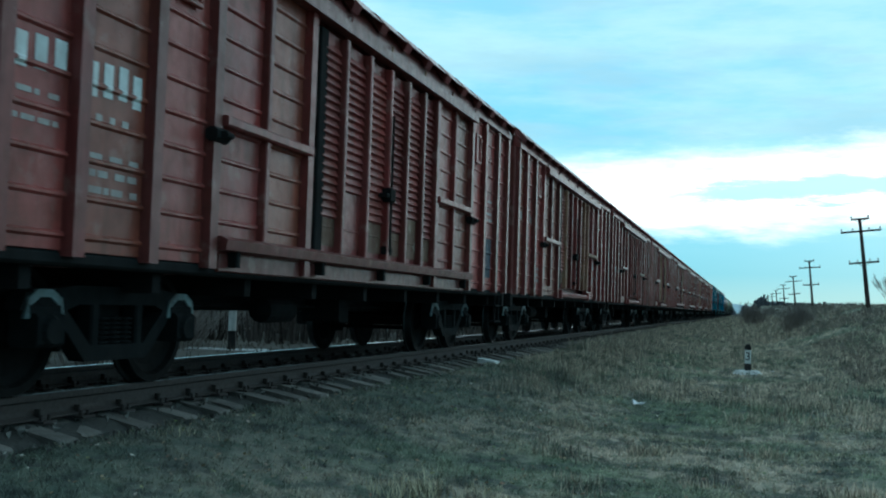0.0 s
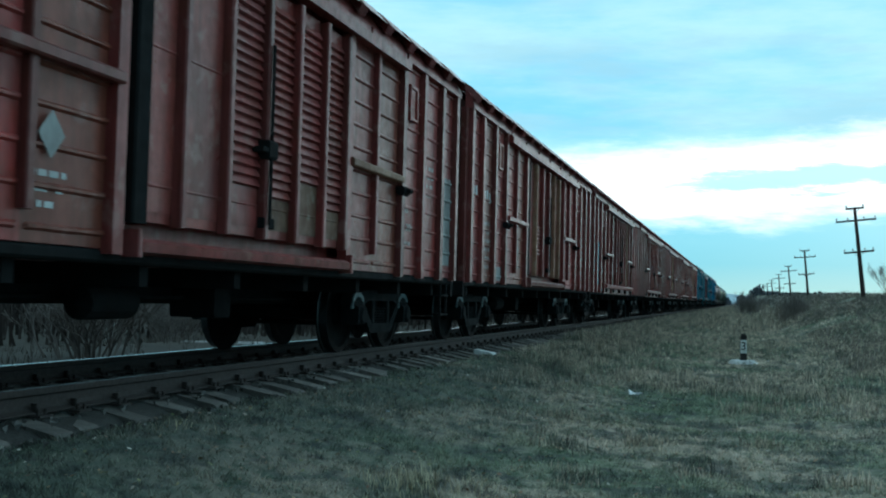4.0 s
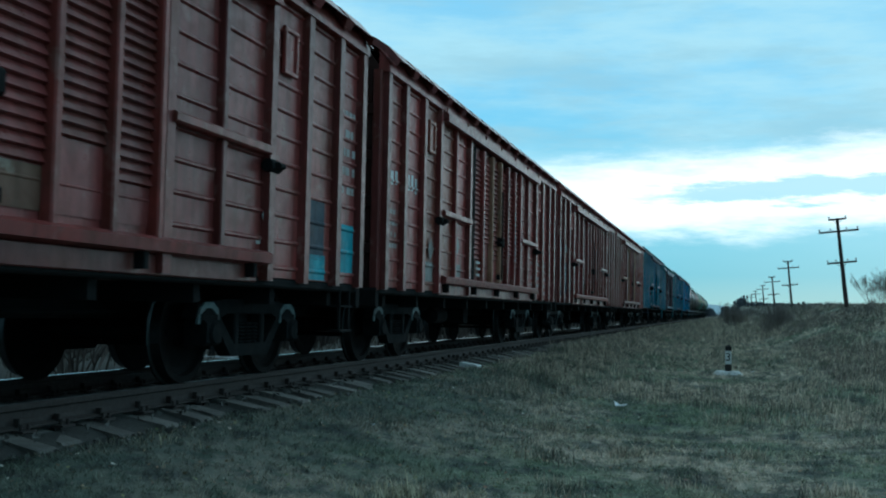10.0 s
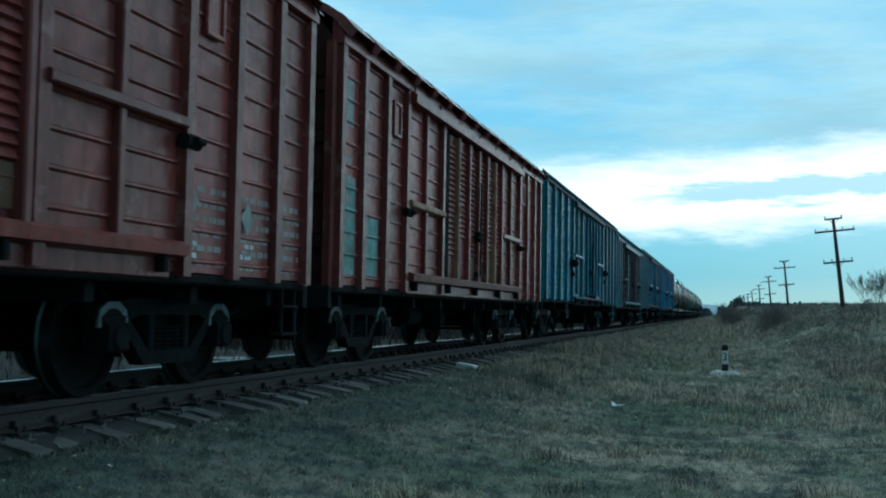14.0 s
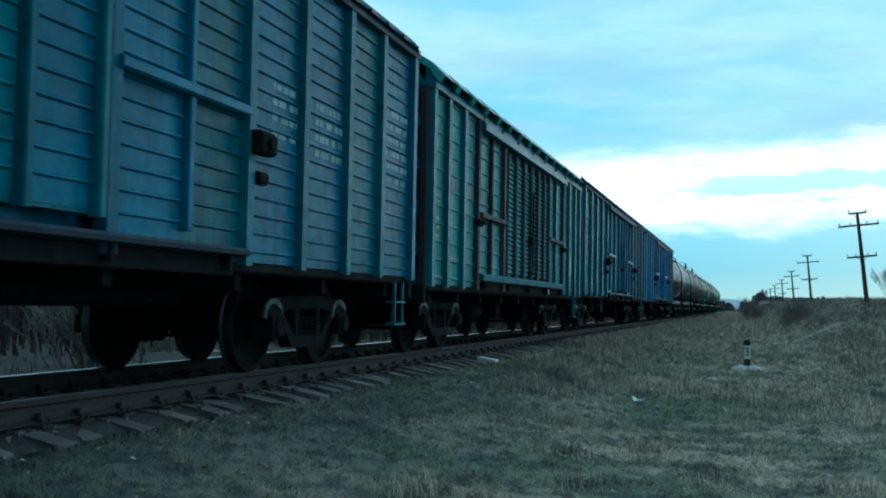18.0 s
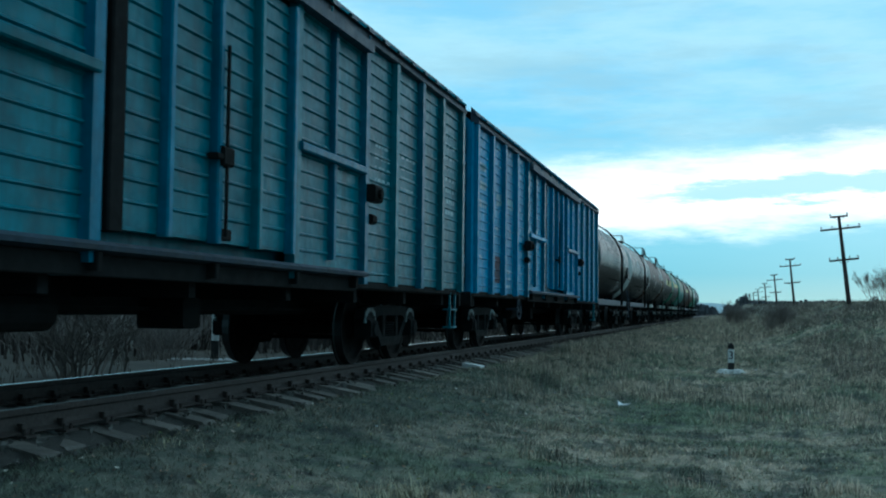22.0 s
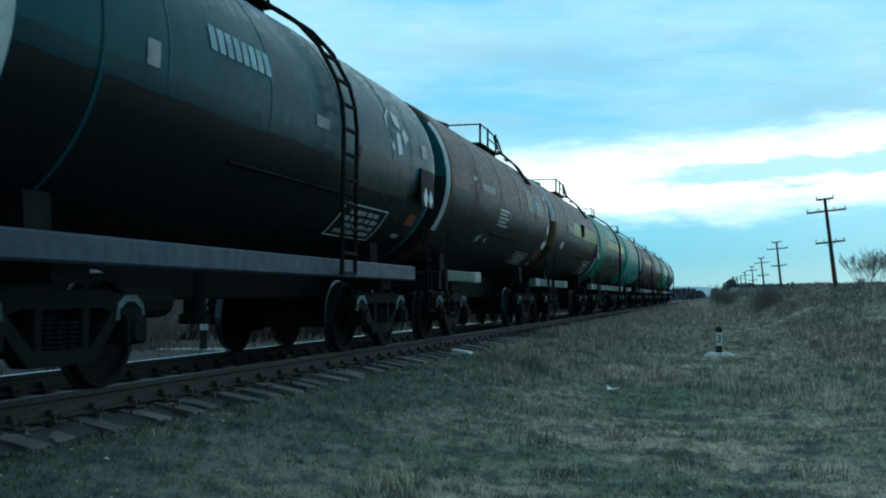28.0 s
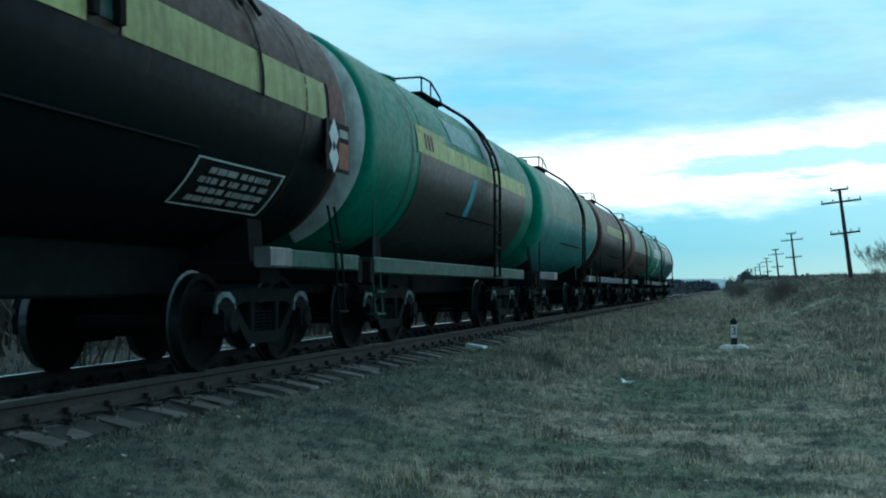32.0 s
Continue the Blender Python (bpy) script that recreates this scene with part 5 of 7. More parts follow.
def van(kind, where, label, scheme, group="covered goods wagons"):
    s = SPEC[kind]
    L = s["length"]
    ob = thing("covered_wagon", label, "freight wagon", group)
    rng = random.Random(int(where * 10))
    turn = Matrix.Translation((0, L, 0)) @ pose(0, 0, 0, 0, 0, 180)
    full = scheme.get("full", False)
    flat, louvred, at = scheme.get("flat", ()), scheme.get("louvred", ()), {"foot_panel": -1, "full_louvre": -1, "door_panel": -1, "flat_panel": -1, "flat_louvre": -1}
    for name, me, role in VAN[kind]["side"]:
        if name in at:
            at[name] += 1
            wanted = {"foot_panel": at[name] not in flat and not full, "full_louvre": full, "door_panel": at[name] not in flat and not (full and kind == "short"), "flat_panel": at[name] in flat, "flat_louvre": at[name] in louvred}[name]
            if not wanted:
                continue
            name = {"flat_panel": "door_panel", "full_louvre": "door_panel", "flat_louvre": "door_louvre"}.get(name, name)
        if name in (("lower_door_rail", "rail_bracket", "rail_beam") if scheme.get("low", False) else ("low_rail",)):
            continue
        name = "lower_door_rail" if name == "low_rail" else name
        if name == "vent_hatch" and not scheme.get("hatch", True):
            continue
        mats = scheme[role]
        for m in (None, turn):
            mat = MAT[rng.choice(mats)] if isinstance(mats, (list, tuple)) else MAT[mats]
            piece(name, me, mat, ob, m=m)
    for name, me, role in VAN[kind]["body"]:
        mats = scheme[role]
        piece(name, me, MAT[mats[0]] if isinstance(mats, (list, tuple)) else MAT[mats], ob)
    put_running_gear(ob, L, s["pivot"], scheme)
    TRAIN.append((ob, where))
    return ob


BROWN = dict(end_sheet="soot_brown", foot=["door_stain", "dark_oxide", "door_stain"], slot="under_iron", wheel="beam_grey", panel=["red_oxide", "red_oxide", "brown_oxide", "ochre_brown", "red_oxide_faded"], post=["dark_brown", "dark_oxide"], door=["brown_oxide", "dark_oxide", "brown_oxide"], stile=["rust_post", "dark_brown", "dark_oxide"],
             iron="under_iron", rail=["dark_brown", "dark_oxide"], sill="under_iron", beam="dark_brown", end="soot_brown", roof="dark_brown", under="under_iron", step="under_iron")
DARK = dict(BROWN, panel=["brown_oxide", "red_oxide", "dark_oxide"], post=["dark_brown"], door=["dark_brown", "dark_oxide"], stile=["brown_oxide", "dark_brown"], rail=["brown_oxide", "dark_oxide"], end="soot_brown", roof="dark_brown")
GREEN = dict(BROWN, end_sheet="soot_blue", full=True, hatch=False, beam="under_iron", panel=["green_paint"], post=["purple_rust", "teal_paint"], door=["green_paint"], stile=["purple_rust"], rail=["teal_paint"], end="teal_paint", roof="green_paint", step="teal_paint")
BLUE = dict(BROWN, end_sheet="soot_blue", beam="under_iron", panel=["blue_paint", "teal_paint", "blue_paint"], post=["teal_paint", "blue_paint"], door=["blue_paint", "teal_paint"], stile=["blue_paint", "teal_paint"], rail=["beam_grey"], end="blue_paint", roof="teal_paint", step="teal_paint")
TEAL = dict(BLUE, panel=["teal_paint"], post=["blue_paint", "teal_paint"], door=["teal_paint"], stile=["teal_paint", "blue_paint"], end="blue_paint", roof="teal_paint")
BRIGHT = dict(BLUE, panel=["bright_blue_paint"], post=["bright_blue_paint", "blue_paint"], door=["bright_blue_paint", "blue_paint"], stile=["bright_blue_paint", "blue_paint"], end="bright_blue_paint", roof="blue_paint")
GAP = 14.73


def build_vans():
    W, F, T, P = MAT["stencil_white"], MAT["stencil_faded"], MAT["turquoise_patch"], MAT["pale_patch"]
    rust = "rust-brown covered wagon with louvred doors"
    a = van("short", -GAP, rust + " and pale stencilled markings", BROWN)
    stencil(a, 0.20, 0.80, 2.14, 2.36, 3, W)
    stencil(a, 0.97, 1.70, 2.10, 2.34, 4, W)
    text_lines(a, 0.12, 0.70, 1.78, 2.04, 3, F, 1)
    text_lines(a, 1.05, 1.65, 1.40, 1.74, 3, F, 2)
    text_lines(a, 1.10, 1.50, 1.88, 2.02, 1, F, 3)
    text_lines(a, 12.15, 12.9, 2.16, 2.58, 4, F, 4)
    decal("short", 12.12, 12.85, 1.22, 1.92, MAT["dark_blue_patch"], a)
    text_lines(a, 10.2, 10.65, 1.36, 1.44, 1, P, 5)
    b = van("short", 0.0, rust + " and a small pale emblem", dict(BROWN, flat=(2,), low=True))
    stencil(b, 0.10, 0.74, 2.40, 2.60, 3, F)
    stencil(b, 1.05, 1.70, 2.42, 2.60, 4, F)
    stencil(b, 0.40, 0.62, 3.35, 3.55, 1, F)
    text_lines(b, 2.0, 2.7, 1.25, 1.62, 3, F, 6)
    text_lines(b, 0.40, 0.66, 1.68, 1.84, 1, P, 7)
    part("painted_sign", Build().add([(HALF + 0.03, 10.38, 1.84), (HALF + 0.03, 10.82, 1.84), (HALF + 0.03, 10.60, 2.08), (HALF + 0.005, 10.6, 1.9)], [(0, 1, 2), (1, 0, 3), (2, 1, 3), (0, 2, 3)]), MAT["stencil_pale"], b, "pale stencilled triangle")
    decal("short", 10.38, 10.82, 1.42, 1.64, MAT["stencil_pale"], b, "pale stencilled square")
    text_lines(b, 12.13, 12.77, 2.22, 2.66, 4, W, 9)
    decal("short", 12.2, 12.6, 1.62, 1.88, MAT["stencil_pale"], b, "pale stencilled square")
    c = van("short", GAP, rust + ", repainted in pale and grey panels", dict(BROWN, flat=(0, 1), low=True))
    decal("short", 1.18, 1.72, 1.98, 2.20, MAT["stencil_white"], c)
    decal("short", 2.10, 2.66, 1.98, 2.18, MAT["stencil_white"], c)
    decal("short", 0.18, 0.80, 1.44, 1.74, MAT["grey_patch"], c)
    decal("short", 0.94, 1.70, 1.18, 1.72, MAT["grey_patch"], c)
    decal("short", 0.18, 0.78, 1.04, 1.16, P, c)
    text_lines(c, 1.0, 1.7, 1.2, 1.7, 4, F, 10)
    text_lines(c, 1.98, 2.6, 1.22, 1.58, 3, W, 11)
    text_lines(c, 11.2, 11.75, 1.3, 2.0, 3, F, 12)
    text_lines(c, 12.2, 12.8, 2.1, 2.6, 4, F, 13)
    decal("short", 13.15, 13.75, 1.2, 2.5, P, c)
    d = van("short", 2 * GAP, "rust-brown covered wagon with flat doors and white stencils", dict(BROWN, flat=(0, 1, 2, 3, 4, 5), louvred=(1,), low=True))
    stencil(d, 0.15, 0.75, 2.40, 2.58, 3, W)
    stencil(d, 1.0, 1.7, 2.40, 2.58, 4, W)
    text_lines(d, 0.95, 1.7, 1.2, 2.1, 6, F, 14)
    text_lines(d, 12.1, 12.9, 1.2, 2.5, 7, P, 15)
    decal("short", 2.0, 2.6, 1.05, 1.30, P, d)
    e = van("short", 3 * GAP, rust + " and turquoise repainted panels", BROWN)
    decal("short", 0.16, 0.78, 1.50, 2.45, T, e, "turquoise repainted panel")
    decal("short", 0.16, 0.45, 1.03, 1.16, T, e, "turquoise repainted panel")
    decal("short", 0.95, 1.70, 1.22, 2.55, T, e, "turquoise repainted panel")
    decal("short", 1.90, 2.60, 1.03, 1.15, T, e, "turquoise repainted panel")
    stencil(e, 0.18, 0.74, 2.12, 2.30, 3, W)
    stencil(e, 1.0, 1.6, 2.14, 2.34, 4, W)
    text_lines(e, 0.3, 0.66, 1.36, 1.50, 2, P, 16)
    text_lines(e, 3.05, 3.5, 1.5, 1.95, 3, F, 17)
    text_lines(e, 12.2, 12.8, 1.8, 2.3, 3, F, 18)
    decal("short", 12.2, 12.8, 1.03, 1.25, T, e, "turquoise repainted panel")
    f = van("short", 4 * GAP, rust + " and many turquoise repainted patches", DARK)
    for y0, y1, z0, z1 in ((0.16, 0.78, 2.36, 2.60), (0.16, 0.70, 1.90, 2.10), (0.16, 0.78, 1.05, 1.52), (0.94, 1.70, 2.38, 2.64), (0.94, 1.70, 1.03, 2.28), (1.90, 2.58, 2.62, 2.84), (1.90, 2.60, 2.10, 2.36), (1.92, 2.55, 1.82, 1.96), (3.85, 4.50, 2.50, 2.80)):
        decal("short", y0, y1, z0, z1, T, f, "turquoise repainted panel")
    part("paint_patch", Build().box(HALF + 0.05, HALF + 0.085, 5.72, 6.12, 2.05, 2.50), T, f, "turquoise patch on the door")
    stencil(f, 0.22, 0.74, 2.42, 2.56, 3, W)
    stencil(f, 1.0, 1.64, 2.42, 2.58, 4, W)
    text_lines(f, 0.3, 0.6, 1.52, 1.84, 3, P, 19)
    decal("short", 12.1, 12.8, 1.03, 1.30, T, f, "turquoise repainted panel")
    text_lines(f, 13.2, 13.7, 2.0, 3.1, 5, P, 20)
    decal("short", 13.15, 13.7, 1.1, 1.7, T, f, "turquoise repainted panel")
    decal("short", 12.15, 12.75, 1.25, 1.9, MAT["dark_blue_patch"], f)
    g = van("short", 5 * GAP, rust + " and pale diamonds", BROWN)
    stencil(g, 0.18, 0.74, 2.38, 2.56, 3, W)
    stencil(g, 0.97, 1.66, 2.38, 2.60, 4, W)
    text_lines(g, 0.2, 0.7, 1.5, 2.1, 4, F, 21)
    decal("short", 2.1, 2.55, 1.15, 1.44, P, g)
    for y, z in ((2.35, 1.63), (3.95, 1.78)):
        part("diamond_mark", Build().add([(HALF + 0.03, y - 0.15, z), (HALF + 0.03, y, z - 0.17), (HALF + 0.03, y + 0.15, z), (HALF + 0.03, y, z + 0.17), (HALF, y, z)], [(0, 1, 2, 3), (0, 4, 1), (1, 4, 2), (2, 4, 3), (3, 4, 0)]), P, g)
    decal("short", 3.85, 4.28, 1.28, 1.48, P, g)
    text_lines(g, 5.1, 5.45, 1.3, 1.62, 3, P, 22, base=HALF + 0.08)
    text_lines(g, 10.9, 12.9, 1.1, 1.9, 5, F, 23)
    text_lines(g, 12.1, 12.8, 2.1, 2.6, 4, F, 24)
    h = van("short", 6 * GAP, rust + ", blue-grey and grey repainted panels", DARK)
    decal("short", 0.94, 1.70, 1.24, 2.08, MAT["dark_blue_patch"], h, "dark blue repainted panel")
    decal("short", 0.16, 0.78, 1.10, 2.45, MAT["dark_blue_patch"], h, "dark blue repainted panel")
    decal("short", 1.92, 2.56, 1.30, 1.78, MAT["grey_patch"], h)
    stencil(h, 0.18, 0.76, 2.36, 2.60, 4, T)
    stencil(h, 0.97, 1.68, 2.36, 2.60, 4, W)
    text_lines(h, 0.97, 1.6, 1.55, 2.0, 3, T, 25)
    text_lines(h, 0.2, 0.7, 1.2, 2.1, 5, T, 26)
    text_lines(h, 1.98, 2.50, 1.98, 2.08, 1, P, 27)
    text_lines(h, 3.35, 3.5, 1.5, 1.75, 1, P, 28)
    text_lines(h, 11.3, 13.7, 1.05, 1.8, 6, F, 29)
    k = van("short", 7 * GAP, rust + " with pale green end strips", BROWN)
    decal("short", 0.16, 0.72, 1.09, 2.30, MAT["green_wash"], k, "pale green repainted panel")
    decal("short", 0.20, 0.60, 2.9, 3.5, P, k)
    decal("short", 0.96, 1.6, 1.15, 1.9, MAT["green_wash"], k, "pale green repainted panel")
    text_lines(k, 0.2, 0.7, 1.5, 2.6, 5, P, 30)
    text_lines(k, 11.95, 12.75, 1.85, 2.35, 4, F, 31)
    decal("short", 12.12, 12.55, 1.30, 1.66, T, k, "turquoise repainted panel")
    text_lines(k, 12.15, 12.6, 1.66, 1.9, 2, P, 32)
    text_lines(k, 12.95, 13.4, 1.0, 1.8, 4, P, 33)
    decal("short", 11.05, 11.60, 1.02, 1.17, T, k, "turquoise repainted panel")
    decal("short", 9.35, 9.85, 1.02, 1.17, T, k, "turquoise repainted panel")
    for w, marks in ((c, ((3.95, 1.72),)), (e, ((2.30, 1.66), (3.98, 1.74), (12.5, 1.5))), (f, ((3.95, 1.55), (11.2, 1.6))), (h, ((11.3, 1.62), (12.4, 1.55))), (d, ((3.95, 1.7),))):
        for y, z in marks:
            part("diamond_mark", Build().add([(HALF + 0.03, y - 0.14, z), (HALF + 0.03, y, z - 0.16), (HALF + 0.03, y + 0.14, z), (HALF + 0.03, y, z + 0.16), (HALF, y, z)], [(0, 1, 2, 3), (0, 4, 1), (1, 4, 2), (2, 4, 3), (3, 4, 0)]), P, w)
            text_lines(w, y - 0.2, y + 0.2, z - 0.50, z - 0.20, 3, W, int(y * 10))
    for w, ys in ((e, (5.50, 7.0)), (f, (6.26,)), (h, (5.50, 7.7)), (g, (8.40,))):
        for y in ys:
            chalk = Build()
            for i in range(9):
                chalk.box(HALF + 0.12, HALF + 0.129, y - 0.026 + 0.006 * (i % 3), y + 0.022, 1.72 + 0.12 * i, 1.79 + 0.12 * i + 0.02 * (i % 2))
            tagged(part("chalk_line", chalk, W, w, "row of white paint dabs"), kind="stuff")
    # long blue wagon
    blue = "long blue covered wagon with ribbed sides"
    m = van("long", 8 * GAP, blue + " and faded stencils", BLUE, "long covered wagons")
    for w, mk in ((m, 0.0), ):
        stencil(w, 1.95, 2.38, 2.76, 2.98, 3, F)
        stencil(w, 2.62, 3.48, 2.76, 2.98, 5, F)
    text_lines(m, 0.45, 1.0, 3.2, 3.5, 2, F, 33)
    text_lines(m, 0.5, 1.0, 2.2, 2.4, 1, F, 34)
    text_lines(m, 0.4, 0.7, 1.4, 1.7, 2, P, 35)
    decal("long", 1.62, 2.26, 2.18, 2.45, T, m, "turquoise repainted panel")
    text_lines(m, 1.45, 2.25, 1.20, 1.75, 4, P, 36)
    decal("long", 2.62, 3.40, 1.08, 1.40, MAT["turquoise_patch"], m)
    number_text("22", 0.26, W, m, Matrix.Translation((HALF + 0.03, 3.06, 2.26)) @ pose(0, 0, 0, 90, 0, 90), "white stencilled number")
    text_lines(m, 13.35, 13.95, 2.25, 2.85, 4, F, 37)
    text_lines(m, 14.40, 15.2, 2.2, 2.85, 4, F, 38)
    text_lines(m, 16.6, 17.5, 2.2, 3.2, 6, P, 39)
    gr = van("short", 136.34, "green covered wagon with louvred doors and purple-brown posts", GREEN)
    stencil(gr, 0.98, 1.70, 2.40, 2.64, 3, P)
    stencil(gr, 1.90, 2.60, 2.42, 2.64, 4, P)
    text_lines(gr, 0.2, 0.74, 2.18, 2.36, 2, F, 40)
    text_lines(gr, 0.2, 0.6, 1.66, 2.04, 3, F, 41)
    text_lines(gr, 1.0, 1.7, 1.36, 1.5, 1, P, 42)
    text_lines(gr, 0.2, 0.74, 1.05, 1.2, 1, P, 43)
    text_lines(gr, 11.35, 12.8, 1.9, 2.5, 4, F, 44)
    part("diamond_mark", Build().add([(HALF + 0.03, 12.3, 1.75), (HALF + 0.03, 12.5, 1.42), (HALF + 0.03, 12.7, 1.75), (HALF + 0.03, 12.5, 2.1), (HALF, 12.5, 1.75)], [(0, 1, 2, 3), (0, 4, 1), (1, 4, 2), (2, 4, 3), (3, 4, 0)]), MAT["post_white"], gr)
    decal("short", 12.3, 12.7, 1.12, 1.42, P, gr)
    t = van("long", 151.07, "long teal covered wagon with ribbed sides and faded stencils", TEAL, "long covered wagons")
    stencil(t, 1.80, 2.36, 2.74, 2.98, 3, P)
    stencil(t, 2.55, 3.38, 2.78, 3.0, 5, P)
    number_text("22", 0.26, W, t, Matrix.Translation((HALF + 0.03, 2.95, 2.26)) @ pose(0, 0, 0, 90, 0, 90), "white stencilled number")
    decal("long", 1.50, 2.15, 2.14, 2.44, T, t)
    text_lines(t, 0.45, 1.0, 2.6, 3.4, 4, F, 45)
    text_lines(t, 0.45, 0.7, 1.4, 2.2, 4, F, 46)
    text_lines(t, 1.42, 2.22, 1.12, 1.46, 3, P, 47)
    text_lines(t, 2.6, 3.2, 1.1, 1.4, 2, F, 48)
    text_lines(t, 13.3, 13.9, 2.3, 2.9, 4, F, 49)
    text_lines(t, 14.40, 15.1, 2.3, 2.9, 4, P, 50)
    text_lines(t, 16.45, 17.3, 2.2, 3.6, 8, P, 51)
    u = van("long", 169.72, "long bright blue covered wagon with clean ribbed sides", BRIGHT, "long covered wagons")
    stencil(u, 1.90, 2.38, 2.76, 2.98, 3, F)
    stencil(u, 2.66, 3.50, 2.78, 3.0, 5, F)
    number_text("22", 0.26, MAT["stencil_cool"], u, Matrix.Translation((HALF + 0.03, 3.1, 2.26)) @ pose(0, 0, 0, 90, 0, 90), "white stencilled number")
    decal("long", 1.80, 2.30, 1.27, 1.78, MAT["purple_rust"], u, "dull brown primer patch")
    text_lines(u, 1.5, 2.1, 2.1, 2.4, 2, MAT["beam_green"], 52)
    text_lines(u, 0.4, 1.0, 2.5, 3.5, 3, MAT["teal_paint"], 53)
    text_lines(u, 2.6, 3.3, 1.15, 1.6, 3, F, 54)
    text_lines(u, 0.5, 0.65, 1.6, 1.8, 1, P, 55)


# ---------------------------------------------------------------- tank wagons
TANK_R, TANK_Z, TANK_L = 1.50, 2.72, 11.1


FORMS = {"round": (0.30, 11.42, 0.55), "long": (0.12, 11.45, 0.46), "fore": (-0.05, 11.65, 0.40)}


def shell_mesh(y0, length, deep):
    """Welded cylinder with dished heads and raised ring seams."""
    head = [(y0 + deep * i / 8 * (i / 8), TANK_R * (1 - (1 - (i / 8) ** 1.0) ** 2.6) ** 0.5) for i in range(9)]
    seams = []
    for k in range(1, 5):
        y = y0 + deep + (length - 2 * deep) * k / 5
        seams += [(y - 0.06, TANK_R), (y - 0.03, TANK_R), (y - 0.012, TANK_R), (y - 0.006, TANK_R + 0.006), (y + 0.006, TANK_R + 0.006), (y + 0.012, TANK_R), (y + 0.03, TANK_R), (y + 0.06, TANK_R)]
    head += [(y0 + deep + 0.05, TANK_R), (y0 + deep + 0.1, TANK_R)]
    tail = [(2 * y0 + length - a, r) for a, r in reversed(head)]
    return Build().lathe(head + seams + tail, "y", (0, 0, TANK_Z), 64).mesh("shell", smooth=True)


SHELL = {k: shell_mesh(*q) for k, q in FORMS.items()}


def wrap(y0, y1, a0, a1, lift=0.006, b=None, thick=0.004):
    """A sheet bent round the tank between two angles (degrees above the level)."""
    b = b or Build()
    n = max(2, int(abs(a1 - a0) / 4))
    r = TANK_R + lift
    v = []
    for y in (y0, y1):
        for i in range(n + 1):
            t = radians(a0 + (a1 - a0) * i / n)
            v.append((r * math.cos(t), y, TANK_Z + r * math.sin(t)))
    m = n + 1
    return b.add(v, [(i, m + i, m + i + 1, i + 1) for i in range(n)])


def skew_wrap(y0, y1, a0, a1, skew, lift, b=None):
    b = b or Build()
    r = TANK_R + lift
    n = max(1, int(abs(a1 - a0) / 3))
    v = []
    for i in range(n + 1):
        t = radians(a0 + (a1 - a0) * i / n)
        for y in (y0, y1):
            v.append((r * math.cos(t), y + skew * i / n, TANK_Z + r * math.sin(t)))
    return b.add(v, [(2 * i, 2 * i + 1, 2 * i + 3, 2 * i + 2) for i in range(n)])


